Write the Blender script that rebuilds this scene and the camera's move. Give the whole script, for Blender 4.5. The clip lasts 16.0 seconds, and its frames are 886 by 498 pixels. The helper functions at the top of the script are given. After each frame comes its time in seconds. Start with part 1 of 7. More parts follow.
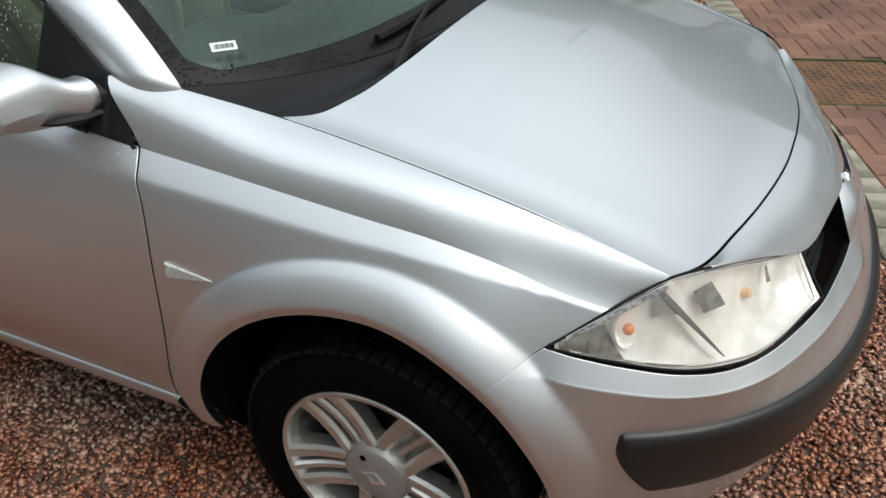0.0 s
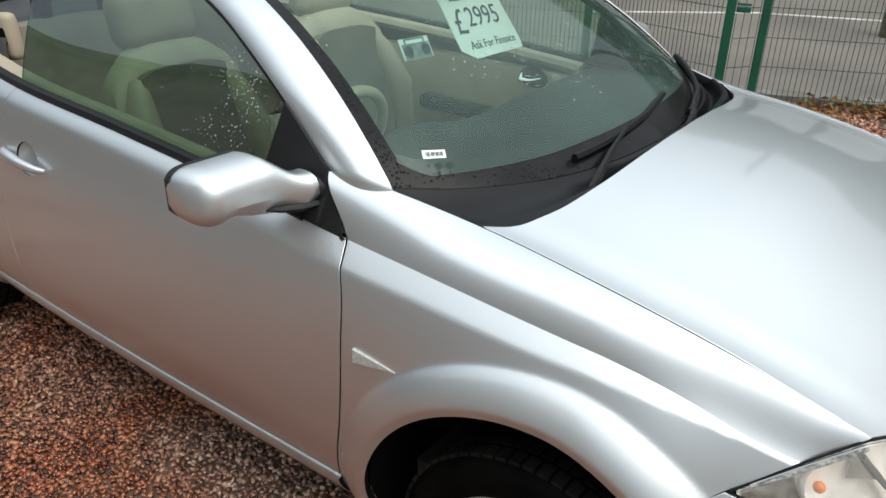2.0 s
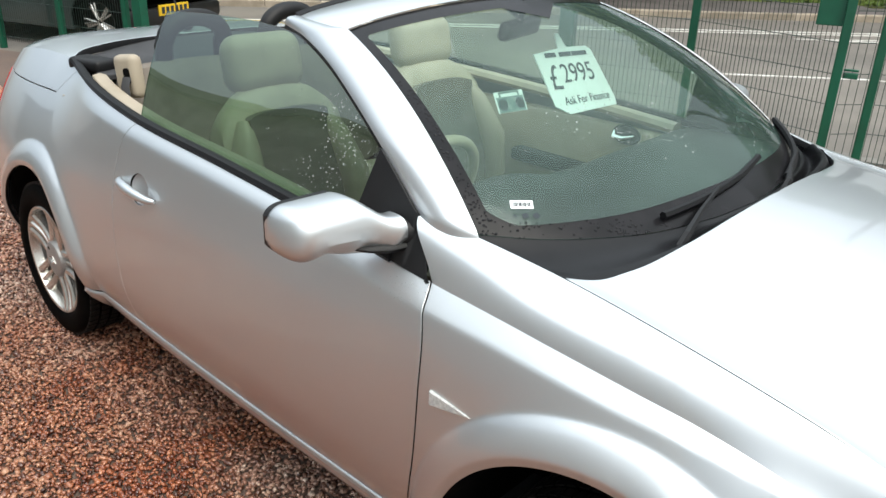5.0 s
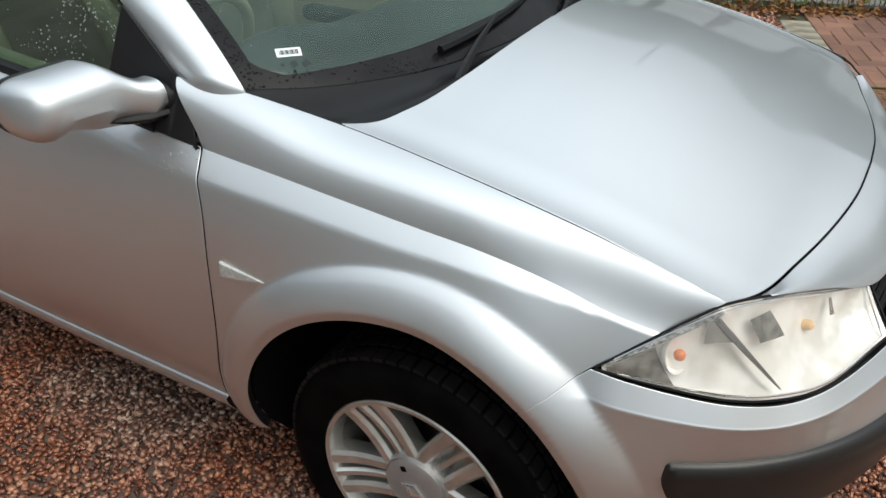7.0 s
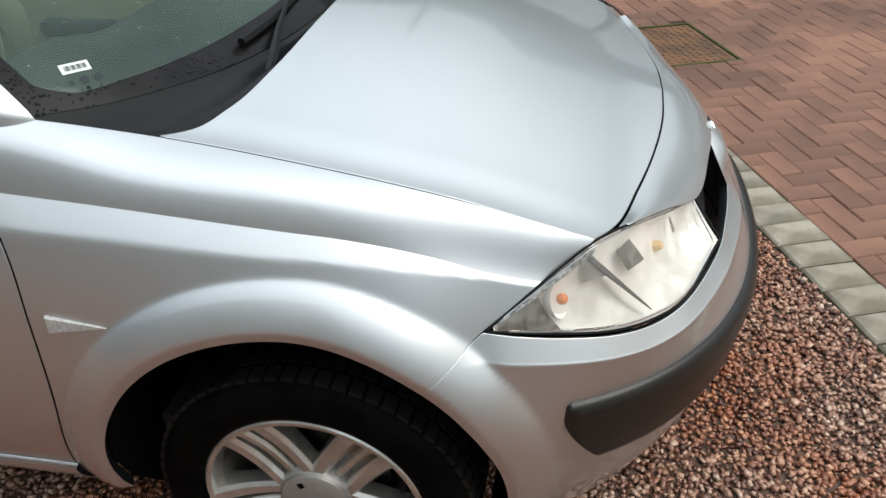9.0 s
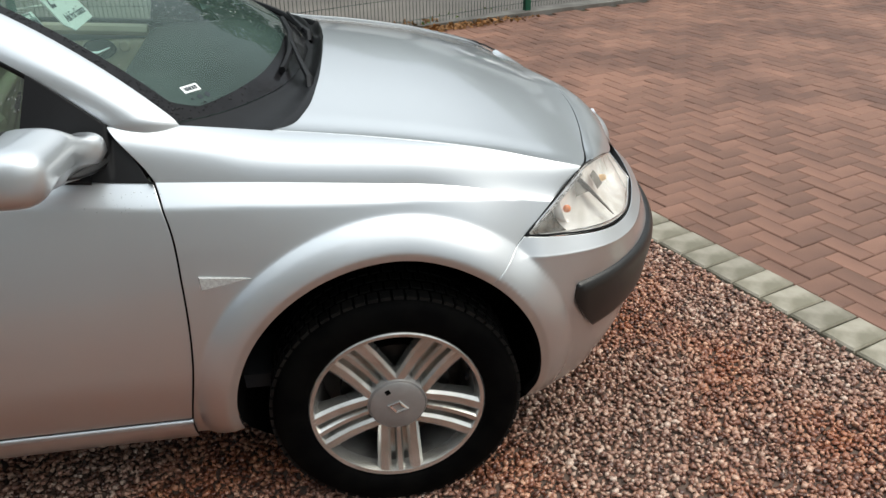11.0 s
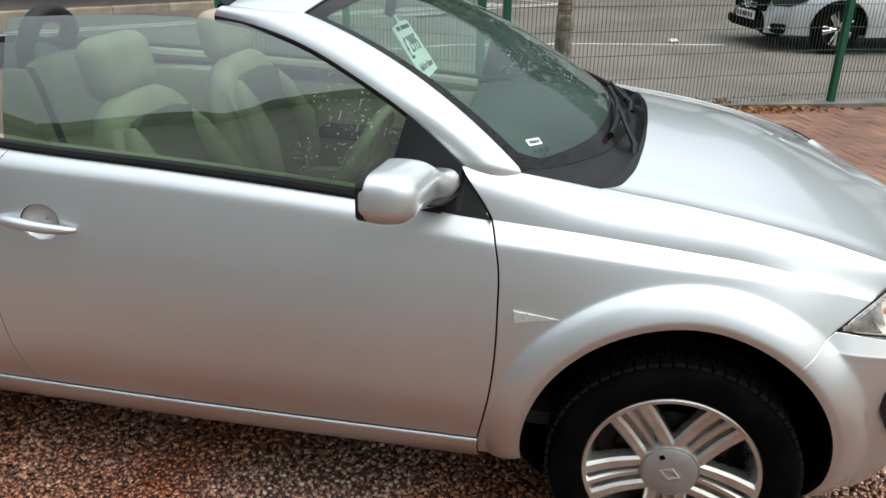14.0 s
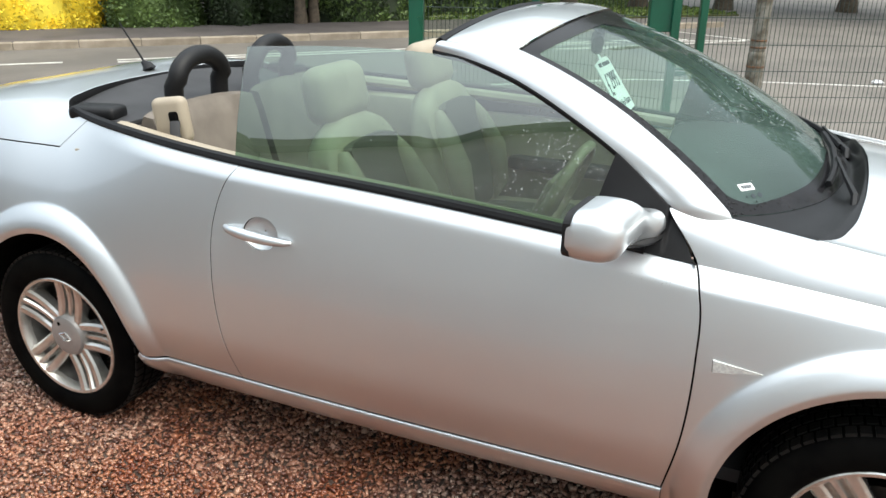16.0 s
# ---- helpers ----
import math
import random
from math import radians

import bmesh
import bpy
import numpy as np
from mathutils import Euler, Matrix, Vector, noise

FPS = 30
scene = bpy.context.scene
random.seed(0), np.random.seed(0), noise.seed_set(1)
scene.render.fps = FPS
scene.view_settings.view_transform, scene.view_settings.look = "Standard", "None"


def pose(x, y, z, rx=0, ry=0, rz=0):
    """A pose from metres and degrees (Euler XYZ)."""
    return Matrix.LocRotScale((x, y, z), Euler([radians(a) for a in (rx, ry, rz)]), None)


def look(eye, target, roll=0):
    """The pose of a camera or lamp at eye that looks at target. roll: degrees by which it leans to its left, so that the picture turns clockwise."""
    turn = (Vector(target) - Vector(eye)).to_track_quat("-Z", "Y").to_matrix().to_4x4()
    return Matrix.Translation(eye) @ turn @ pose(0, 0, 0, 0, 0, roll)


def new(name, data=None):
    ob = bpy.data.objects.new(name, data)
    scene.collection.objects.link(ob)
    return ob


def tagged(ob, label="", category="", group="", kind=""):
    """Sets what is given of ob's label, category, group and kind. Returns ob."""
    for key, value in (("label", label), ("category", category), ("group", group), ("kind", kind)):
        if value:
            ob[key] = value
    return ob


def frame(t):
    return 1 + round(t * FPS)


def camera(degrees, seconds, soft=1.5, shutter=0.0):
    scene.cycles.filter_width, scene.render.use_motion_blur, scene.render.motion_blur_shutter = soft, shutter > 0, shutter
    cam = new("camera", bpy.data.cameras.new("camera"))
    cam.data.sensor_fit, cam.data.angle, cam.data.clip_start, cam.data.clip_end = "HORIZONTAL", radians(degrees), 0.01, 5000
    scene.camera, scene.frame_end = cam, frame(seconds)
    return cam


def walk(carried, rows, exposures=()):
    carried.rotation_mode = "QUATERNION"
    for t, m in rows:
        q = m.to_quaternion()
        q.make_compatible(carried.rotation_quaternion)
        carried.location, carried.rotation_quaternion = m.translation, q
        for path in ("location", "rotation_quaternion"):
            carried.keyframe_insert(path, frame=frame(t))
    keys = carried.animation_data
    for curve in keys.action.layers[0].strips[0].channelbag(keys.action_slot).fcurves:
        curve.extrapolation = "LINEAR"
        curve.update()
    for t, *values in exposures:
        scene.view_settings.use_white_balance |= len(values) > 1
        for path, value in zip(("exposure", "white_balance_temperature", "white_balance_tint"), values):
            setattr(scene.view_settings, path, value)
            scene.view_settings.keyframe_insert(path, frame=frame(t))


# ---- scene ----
cam = camera(58.5, 16.0)
EXPOSURE = ((0.0, -0.3), (1.0, -0.28), (2.0, 0.0), (3.2, 0.4), (5.5, 0.5), (6.5, 0.02), (7.5, -0.27), (8.5, -0.2), (11.0, -0.06), (12.0, 0.1), (14.0, 0.18), (16.0, 0.68))
PATH = [
    (0, (0.597, -1.746, 1.582), (-0.116, -0.233, 0.484), -0.1),
    (0.5, (0.598, -1.746, 1.594), (-0.248, -0.259, 0.559), 0.1),
    (1, (0.578, -1.753, 1.617), (-0.36, -0.304, 0.607), 0.1),
    (1.5, (0.567, -1.772, 1.622), (-0.471, -0.353, 0.667), 0.6),
    (2, (0.516, -1.812, 1.642), (-0.538, -0.376, 0.733), 1.3),
    (2.5, (0.499, -1.832, 1.64), (-0.642, -0.429, 0.786), 1.2),
    (3, (0.52, -1.821, 1.64), (-0.738, -0.479, 0.854), 0.9),
    (3.2, (0.519, -1.824, 1.65), (-0.762, -0.498, 0.876), 1.4),
    (5.3, (0.542, -1.831, 1.643), (-0.699, -0.485, 0.836), 2.2),
    (5.5, (0.548, -1.815, 1.623), (-0.67, -0.453, 0.809), 2.0),
    (6, (0.545, -1.811, 1.622), (-0.545, -0.39, 0.732), 2.1),
    (6.5, (0.534, -1.794, 1.618), (-0.384, -0.323, 0.622), 2.7),
    (7, (0.612, -1.732, 1.57), (-0.249, -0.273, 0.507), 0.0),
    (7.5, (0.637, -1.715, 1.561), (-0.122, -0.24, 0.444), -0.7),
    (8, (0.651, -1.709, 1.558), (-0.043, -0.223, 0.413), -1.0),
    (8.5, (0.612, -1.718, 1.547), (0.032, -0.178, 0.41), -0.6),
    (8.7, (0.549, -1.721, 1.54), (0.075, -0.137, 0.416), -1.2),
    (10.8, (-0.001, -2.336, 1.568), (0.171, -0.572, 0.641), -1.1),
    (11, (-0.098, -2.388, 1.571), (0.151, -0.634, 0.645), -0.9),
    (11.5, (-0.224, -2.469, 1.573), (0.058, -0.722, 0.64), 0.1),
    (12, (-0.256, -2.49, 1.583), (-0.052, -0.699, 0.716), 0.6),
    (12.5, (-0.227, -2.507, 1.587), (-0.182, -0.688, 0.755), 0.9),
    (13, (-0.229, -2.505, 1.584), (-0.352, -0.683, 0.769), 0.7),
    (13.5, (-0.252, -2.506, 1.589), (-0.5, -0.688, 0.793), 1.0),
    (14, (-0.264, -2.513, 1.602), (-0.609, -0.707, 0.816), 1.2),
    (14.5, (-0.283, -2.527, 1.59), (-0.717, -0.731, 0.826), 1.0),
    (15, (-0.302, -2.542, 1.591), (-0.821, -0.76, 0.847), 1.1),
    (15.5, (-0.32, -2.538, 1.597), (-0.978, -0.79, 0.883), 1.2),
    (16, (-0.354, -2.556, 1.617), (-1.087, -0.842, 0.891), 1.0),
]
walk(cam, [(t, look(eye, target, roll)) for t, eye, target, roll in PATH], [(t, stops, 6500, 4) for t, stops in EXPOSURE])

# ---- light ----
world = bpy.data.worlds.new("overcast")
scene.world = world
world.use_nodes = True
wn, wl = world.node_tree.nodes, world.node_tree.links
sky = wn.new("ShaderNodeTexSky")
sky.sky_type, sky.sun_disc = "NISHITA", False
sky.sun_elevation, sky.sun_rotation = radians(57.8), radians(100)
sky.air_density, sky.dust_density, sky.ozone_density = 1.0, 6.0, 1.0
SKY, CLOUD = 0.07, 0.84
back = wn["Background"]
cloud_noise = wn.new("ShaderNodeTexNoise")
cloud_noise.inputs["Scale"].default_value, cloud_noise.inputs["Detail"].default_value = 1.6, 4
cloud_ramp = wn.new("ShaderNodeValToRGB")
cloud_ramp.color_ramp.elements[0].position, cloud_ramp.color_ramp.elements[0].color = 0.3, (0.74, 0.80, 0.88, 1)
cloud_ramp.color_ramp.elements[1].position, cloud_ramp.color_ramp.elements[1].color = 0.7, (0.98, 0.99, 1.0, 1)
wl.new(cloud_noise.outputs["Fac"], cloud_ramp.inputs["Fac"])
sky_gain = wn.new("ShaderNodeVectorMath")
sky_gain.operation = "SCALE"
sky_gain.inputs["Scale"].default_value = SKY
wl.new(sky.outputs["Color"], sky_gain.inputs[0])
cloud_gain = wn.new("ShaderNodeVectorMath")
cloud_gain.operation = "SCALE"
cloud_gain.inputs["Scale"].default_value = CLOUD
wl.new(cloud_ramp.outputs["Color"], cloud_gain.inputs[0])
# an overcast veil: brighter overhead than towards the horizon
sky_dir, sky_sep, haze = wn.new("ShaderNodeTexCoord"), wn.new("ShaderNodeSeparateXYZ"), wn.new("ShaderNodeMapRange")
wl.new(sky_dir.outputs["Generated"], sky_sep.inputs[0])
wl.new(sky_sep.outputs["Z"], haze.inputs["Value"])
haze.interpolation_type = "SMOOTHSTEP"
haze.inputs["From Min"].default_value, haze.inputs["From Max"].default_value = 0.25, 1.0
haze.inputs["To Min"].default_value, haze.inputs["To Max"].default_value = CLOUD * 0.46, CLOUD * 2.05
wl.new(haze.outputs[0], cloud_gain.inputs["Scale"])
sky_sum = wn.new("ShaderNodeVectorMath")
sky_sum.operation = "ADD"
wl.new(sky_gain.outputs[0], sky_sum.inputs[0])
wl.new(cloud_gain.outputs[0], sky_sum.inputs[1])
wl.new(sky_sum.outputs[0], back.inputs["Color"])
back.inputs["Strength"].default_value = 1.0
sun = new("sun", bpy.data.lights.new("sun", "SUN"))
sun.data.energy, sun.data.angle, sun.data.color = 1.2, radians(40), (1.0, 0.96, 0.9)
sun.matrix_world = look((6.5, -1.2, 10.5), (0, 0, 0))


# ---- materials ----
def mat(name, base, rough=0.5, metal=0.0, var=0.0, scale=8.0, bump=0.0, bscale=200.0, coat=0.0, island=0.0,
        second=None, rand=0.0, rough_var=0.0, spec=0.5, mix=(0.4, 0.6)):
    """Principled material: base colour varied at two scales, with fine relief."""
    m = bpy.data.materials.new(name)
    m.use_nodes = True
    n, l = m.node_tree.nodes, m.node_tree.links
    p = n["Principled BSDF"]
    p.inputs["Roughness"].default_value, p.inputs["Metallic"].default_value = rough, metal
    p.inputs["Specular IOR Level"].default_value = spec
    p.inputs["Coat Weight"].default_value, p.inputs["Coat Roughness"].default_value = coat, 0.06
    co = n.new("ShaderNodeTexCoord").outputs["Object"]
    col = n.new("ShaderNodeMix")
    col.data_type = "RGBA"
    a, b, f = col.inputs[6], col.inputs[7], col.inputs[0]
    if second is None:
        second = tuple(c * (1 - var) for c in base)
    a.default_value, b.default_value = (*base, 1), (*second, 1)
    t1 = n.new("ShaderNodeTexNoise")
    t1.inputs["Scale"].default_value, t1.inputs["Detail"].default_value = scale, 6
    l.new(co, t1.inputs["Vector"])
    rmp = n.new("ShaderNodeMapRange")
    rmp.inputs["From Min"].default_value, rmp.inputs["From Max"].default_value = mix
    l.new(t1.outputs["Fac"], rmp.inputs["Value"])
    l.new(rmp.outputs[0], f)
    out = col.outputs[2]
    if island or rand:
        hsv = n.new("ShaderNodeHueSaturation")
        src = n.new("ShaderNodeNewGeometry").outputs["Random Per Island"] if island else n.new("ShaderNodeObjectInfo").outputs["Random"]
        r2 = n.new("ShaderNodeMapRange")
        k = island or rand
        r2.inputs["To Min"].default_value, r2.inputs["To Max"].default_value = 1 - k, 1 + k
        l.new(src, r2.inputs["Value"])
        l.new(r2.outputs[0], hsv.inputs["Value"])
        l.new(out, hsv.inputs["Color"])
        out = hsv.outputs[0]
    l.new(out, p.inputs["Base Color"])
    if rough_var:
        r3 = n.new("ShaderNodeMapRange")
        r3.inputs["To Min"].default_value, r3.inputs["To Max"].default_value = rough - rough_var, rough + rough_var
        l.new(t1.outputs["Fac"], r3.inputs["Value"])
        l.new(r3.outputs[0], p.inputs["Roughness"])
    if bump:
        t2 = n.new("ShaderNodeTexNoise")
        t2.inputs["Scale"].default_value, t2.inputs["Detail"].default_value = bscale, 4
        l.new(co, t2.inputs["Vector"])
        bp = n.new("ShaderNodeBump")
        bp.inputs["Strength"].default_value, bp.inputs["Distance"].default_value = bump, 0.002
        l.new(t2.outputs["Fac"], bp.inputs["Height"])
        l.new(bp.outputs[0], p.inputs["Normal"])
    return m


def glass_mat(name, tint, rough=0.0, ior=1.75, pale_film=0.0, film=(0.62, 0.70, 0.67)):
    m = bpy.data.materials.new(name)
    m.use_nodes = True
    n, l = m.node_tree.nodes, m.node_tree.links
    n.remove(n["Principled BSDF"])
    tr, gl, mx = (n.new("ShaderNode" + k) for k in ("BsdfTransparent", "BsdfGlossy", "MixShader"))
    tr.inputs["Color"].default_value = (*tint, 1)
    gl.inputs["Roughness"].default_value = rough
    # gloss that grows towards grazing angles, alike from both sides of the sheet
    lw, pw, fr = n.new("ShaderNodeLayerWeight"), n.new("ShaderNodeMath"), n.new("ShaderNodeMapRange")
    lw.inputs["Blend"].default_value = 0.5
    pw.operation = "POWER"
    pw.inputs[1].default_value = 5.0
    fr.inputs["To Min"].default_value = ((ior - 1) / (ior + 1)) ** 2
    l.new(lw.outputs["Facing"], pw.inputs[0])
    l.new(pw.outputs[0], fr.inputs["Value"])
    l.new(fr.outputs[0], mx.inputs[0])
    l.new(tr.outputs[0], mx.inputs[1])
    l.new(gl.outputs[0], mx.inputs[2])
    last = mx
    if pale_film:
        # a thin pale diffuse film: haze put into the glass colour to brighten it
        df, m2, tx, rg = (n.new("ShaderNode" + k) for k in ("BsdfDiffuse", "MixShader", "TexNoise", "MapRange"))
        df.inputs["Color"].default_value = (*film, 1)
        tx.inputs["Scale"].default_value, tx.inputs["Detail"].default_value = 3.0, 5
        rg.inputs["From Min"].default_value, rg.inputs["From Max"].default_value = 0.3, 0.7
        rg.inputs["To Min"].default_value, rg.inputs["To Max"].default_value = pale_film * 0.5, pale_film * 1.5
        l.new(n.new("ShaderNodeTexCoord").outputs["Object"], tx.inputs["Vector"])
        l.new(tx.outputs["Fac"], rg.inputs["Value"])
        l.new(rg.outputs[0], m2.inputs[0])
        l.new(mx.outputs[0], m2.inputs[1])
        l.new(df.outputs[0], m2.inputs[2])
        last = m2
    l.new(last.outputs[0], n["Material Output"].inputs["Surface"])
    return m


def stone_mat(name):
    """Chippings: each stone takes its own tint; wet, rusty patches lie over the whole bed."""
    m = bpy.data.materials.new(name)
    m.use_nodes = True
    n, l = m.node_tree.nodes, m.node_tree.links
    p = n["Principled BSDF"]
    ramp = n.new("ShaderNodeValToRGB")
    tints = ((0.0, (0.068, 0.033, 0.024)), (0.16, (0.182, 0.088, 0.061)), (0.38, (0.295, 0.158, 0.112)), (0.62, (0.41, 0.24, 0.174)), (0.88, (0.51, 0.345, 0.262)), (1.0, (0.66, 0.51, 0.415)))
    while len(ramp.color_ramp.elements) < len(tints):
        ramp.color_ramp.elements.new(0.5)
    for e, (pos, c) in zip(ramp.color_ramp.elements, tints):
        e.position, e.color = pos, (*c, 1)
    l.new(n.new("ShaderNodeNewGeometry").outputs["Random Per Island"], ramp.inputs["Fac"])
    co = n.new("ShaderNodeTexCoord").outputs["Object"]
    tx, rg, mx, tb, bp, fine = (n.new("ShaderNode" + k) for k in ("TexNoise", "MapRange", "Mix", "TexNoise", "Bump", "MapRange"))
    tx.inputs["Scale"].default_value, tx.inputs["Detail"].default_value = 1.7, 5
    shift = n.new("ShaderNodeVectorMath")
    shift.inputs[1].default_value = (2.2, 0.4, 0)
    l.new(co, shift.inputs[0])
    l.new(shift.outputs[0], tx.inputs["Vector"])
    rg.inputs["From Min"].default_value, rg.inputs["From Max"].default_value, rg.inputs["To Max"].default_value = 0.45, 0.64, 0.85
    l.new(tx.outputs["Fac"], rg.inputs["Value"])
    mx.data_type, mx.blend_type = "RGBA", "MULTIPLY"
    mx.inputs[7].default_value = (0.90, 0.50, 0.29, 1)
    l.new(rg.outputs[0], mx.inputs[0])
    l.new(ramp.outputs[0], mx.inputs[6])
    # one large ragged patch beside the door: wet, rust-brown earth plus the car's shade, both in the colour
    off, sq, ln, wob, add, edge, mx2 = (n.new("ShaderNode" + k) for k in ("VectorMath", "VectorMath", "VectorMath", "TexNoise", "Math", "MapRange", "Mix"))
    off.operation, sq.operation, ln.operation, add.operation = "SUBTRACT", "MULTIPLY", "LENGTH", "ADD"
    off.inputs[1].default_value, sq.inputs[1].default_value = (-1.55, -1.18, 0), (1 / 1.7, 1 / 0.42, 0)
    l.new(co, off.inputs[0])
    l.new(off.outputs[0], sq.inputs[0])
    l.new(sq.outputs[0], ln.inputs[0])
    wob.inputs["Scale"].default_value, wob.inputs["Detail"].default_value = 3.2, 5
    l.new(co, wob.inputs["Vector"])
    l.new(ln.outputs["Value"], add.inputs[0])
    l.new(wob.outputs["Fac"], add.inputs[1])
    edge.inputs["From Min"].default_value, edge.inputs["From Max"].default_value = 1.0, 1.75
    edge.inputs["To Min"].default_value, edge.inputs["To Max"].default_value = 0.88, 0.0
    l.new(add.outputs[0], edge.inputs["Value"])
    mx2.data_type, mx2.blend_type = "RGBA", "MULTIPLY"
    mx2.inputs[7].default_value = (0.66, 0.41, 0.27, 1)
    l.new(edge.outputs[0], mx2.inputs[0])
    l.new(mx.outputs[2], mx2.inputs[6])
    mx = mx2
    l.new(mx.outputs[2], p.inputs["Base Color"])
    tb.inputs["Scale"].default_value, tb.inputs["Detail"].default_value = 260, 3
    l.new(co, tb.inputs["Vector"])
    bp.inputs["Strength"].default_value, bp.inputs["Distance"].default_value = 0.4, 0.002
    l.new(tb.outputs["Fac"], bp.inputs["Height"])
    l.new(bp.outputs[0], p.inputs["Normal"])
    fine.inputs["To Min"].default_value, fine.inputs["To Max"].default_value = 0.12, 0.45
    p.inputs["Specular IOR Level"].default_value = 0.75
    l.new(tb.outputs["Fac"], fine.inputs["Value"])
    l.new(fine.outputs[0], p.inputs["Roughness"])
    return m


PAINT = mat("silver_paint", (0.665, 0.69, 0.705), 0.45, 1.0, var=0.03, scale=1.5, bump=0.03, bscale=800, coat=1.0)
for socket, value in (("Coat IOR", 1.8), ("Coat Roughness", 0.07)):
    PAINT.node_tree.nodes["Principled BSDF"].inputs[socket].default_value = value
PLASTIC = mat("black_plastic", (0.011, 0.011, 0.012), 0.5, var=0.3, scale=6, bump=0.15, bscale=900, spec=0.28)
GREYPLAST = mat("grey_bumper_plastic", (0.012, 0.0115, 0.011), 0.33, var=0.25, scale=5, bump=0.12, bscale=900)
RUBBER = mat("tyre_rubber", (0.0022, 0.0022, 0.0023), 0.62, second=(0.004, 0.004, 0.0037), scale=14, bump=0.2, bscale=300, spec=0.02)
# paler than the sidewall: light on the tread blocks put into the colour
TREAD = mat("lit_tread_rubber", (0.006, 0.006, 0.006), 0.55, second=(0.011, 0.0105, 0.0095), scale=14, spec=0.15)
COWLBLACK = mat("black_scuttle", (0.006, 0.006, 0.007), 0.34, var=0.3, scale=9, bump=0.1, bscale=500, spec=0.22)
SEAL = mat("rubber_seal", (0.008, 0.008, 0.009), 0.5, var=0.2, scale=20, spec=0.2)
DARK = mat("dark_underside", (0.004, 0.004, 0.004), 0.95, var=0.3, scale=6, spec=0.05)
ALLOY = mat("alloy_wheel", (0.66, 0.65, 0.62), 0.27, 0.85, second=(0.54, 0.525, 0.485), scale=12, bump=0.03, bscale=600, coat=0.3)
# silver barrel made dark: the shade inside the wheel is in its colour
BARREL = mat("shaded_barrel", (0.16, 0.155, 0.145), 0.55, 0.6, second=(0.07, 0.065, 0.06), scale=9)
CAP = mat("hub_cap_grey", (0.36, 0.35, 0.34), 0.4, 0.5, var=0.12, scale=20)
CHROME = mat("chrome", (0.78, 0.78, 0.78), 0.08, 1.0, var=0.03)
STEEL = mat("brake_steel", (0.03, 0.028, 0.026), 0.4, 0.9, var=0.3, scale=30)
BEIGE = mat("beige_leather", (0.40, 0.34, 0.26), 0.5, second=(0.33, 0.28, 0.21), scale=5, bump=0.25, bscale=350)
TAUPE = mat("taupe_cloth", (0.17, 0.145, 0.12), 0.85, var=0.2, scale=9, bump=0.3, bscale=700)
SEATPANEL = mat("dark_taupe_cloth", (0.145, 0.125, 0.102), 0.85, var=0.2, scale=9, bump=0.3, bscale=700)
TRIM = mat("charcoal_trim", (0.045, 0.045, 0.048), 0.65, var=0.25, scale=6, spec=0.3)
WSCREEN = glass_mat("windscreen_glass", (0.60, 0.76, 0.69), ior=1.38, pale_film=0.05, film=(0.42, 0.66, 0.58))
FARGLASS = glass_mat("clear_side_glass", (0.80, 0.88, 0.83), ior=1.4)
SIDEGLASS = glass_mat("side_glass", (0.31, 0.475, 0.37), ior=2.5, pale_film=0.012)
LENS = glass_mat("lamp_lens", (0.99, 0.98, 0.96), 0.02, 1.5, 0.085, (0.98, 0.93, 0.85))
REFLECT = mat("lamp_reflector", (0.97, 0.96, 0.94), 0.12, 0.25, second=(0.80, 0.78, 0.74), scale=22, bump=0.25, bscale=70)
REPEAT = mat("clear_repeater", (0.62, 0.62, 0.60), 0.18, 0.3, var=0.25, scale=160, bump=0.8, bscale=500)
LAMPGREY = mat("lamp_facet_grey", (0.50, 0.49, 0.46), 0.2, 0.8, second=(0.32, 0.31, 0.29), scale=40)
LAMPTRIM = mat("lamp_edge_chrome", (0.45, 0.45, 0.44), 0.2, 0.8, second=(0.02, 0.02, 0.02), scale=160)
BULB = mat("pale_orange_bulb", (0.75, 0.48, 0.22), 0.25, var=0.2, scale=40)
LAMPDARK = mat("lamp_facet_dark", (0.26, 0.255, 0.235), 0.22, 0.7, second=(0.09, 0.09, 0.08), scale=55, bump=0.3, bscale=120)
AMBER = mat("amber_bulb", (0.75, 0.20, 0.03), 0.2, var=0.2, scale=40)
REDLENS = mat("red_lens", (0.35, 0.02, 0.02), 0.15, var=0.2, scale=30)
PAPER = mat("paper", (0.80, 0.84, 0.84), 0.6, var=0.05, scale=20)
INK = mat("ink", (0.02, 0.03, 0.04), 0.7, var=0.2)
CARDINK = mat("grey_green_print", (0.12, 0.17, 0.17), 0.7, second=(0.22, 0.28, 0.27), scale=60)
DROP = glass_mat("water", (0.97, 0.98, 0.98), 0.0, 1.33, 0.22, (0.85, 0.90, 0.88))
WETBLACK = mat("drops_on_black", (0.004, 0.004, 0.005), 0.08, var=0.1, scale=40, spec=0.25)
FRIT = mat("black_frit", (0.010, 0.010, 0.011), 0.2, second=(0.014, 0.0135, 0.015), scale=18, spec=0.13)
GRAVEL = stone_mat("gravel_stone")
GRAVELBED = mat("gravel_bed", (0.095, 0.066, 0.052), 0.8, second=(0.12, 0.078, 0.058), scale=1.3, bump=1.0, bscale=90)
BLOCK = mat("red_paving_block", (0.235, 0.118, 0.078), 0.62, second=(0.145, 0.072, 0.049), scale=1.3, bump=0.5, bscale=220, rand=0.22, rough_var=0.1)
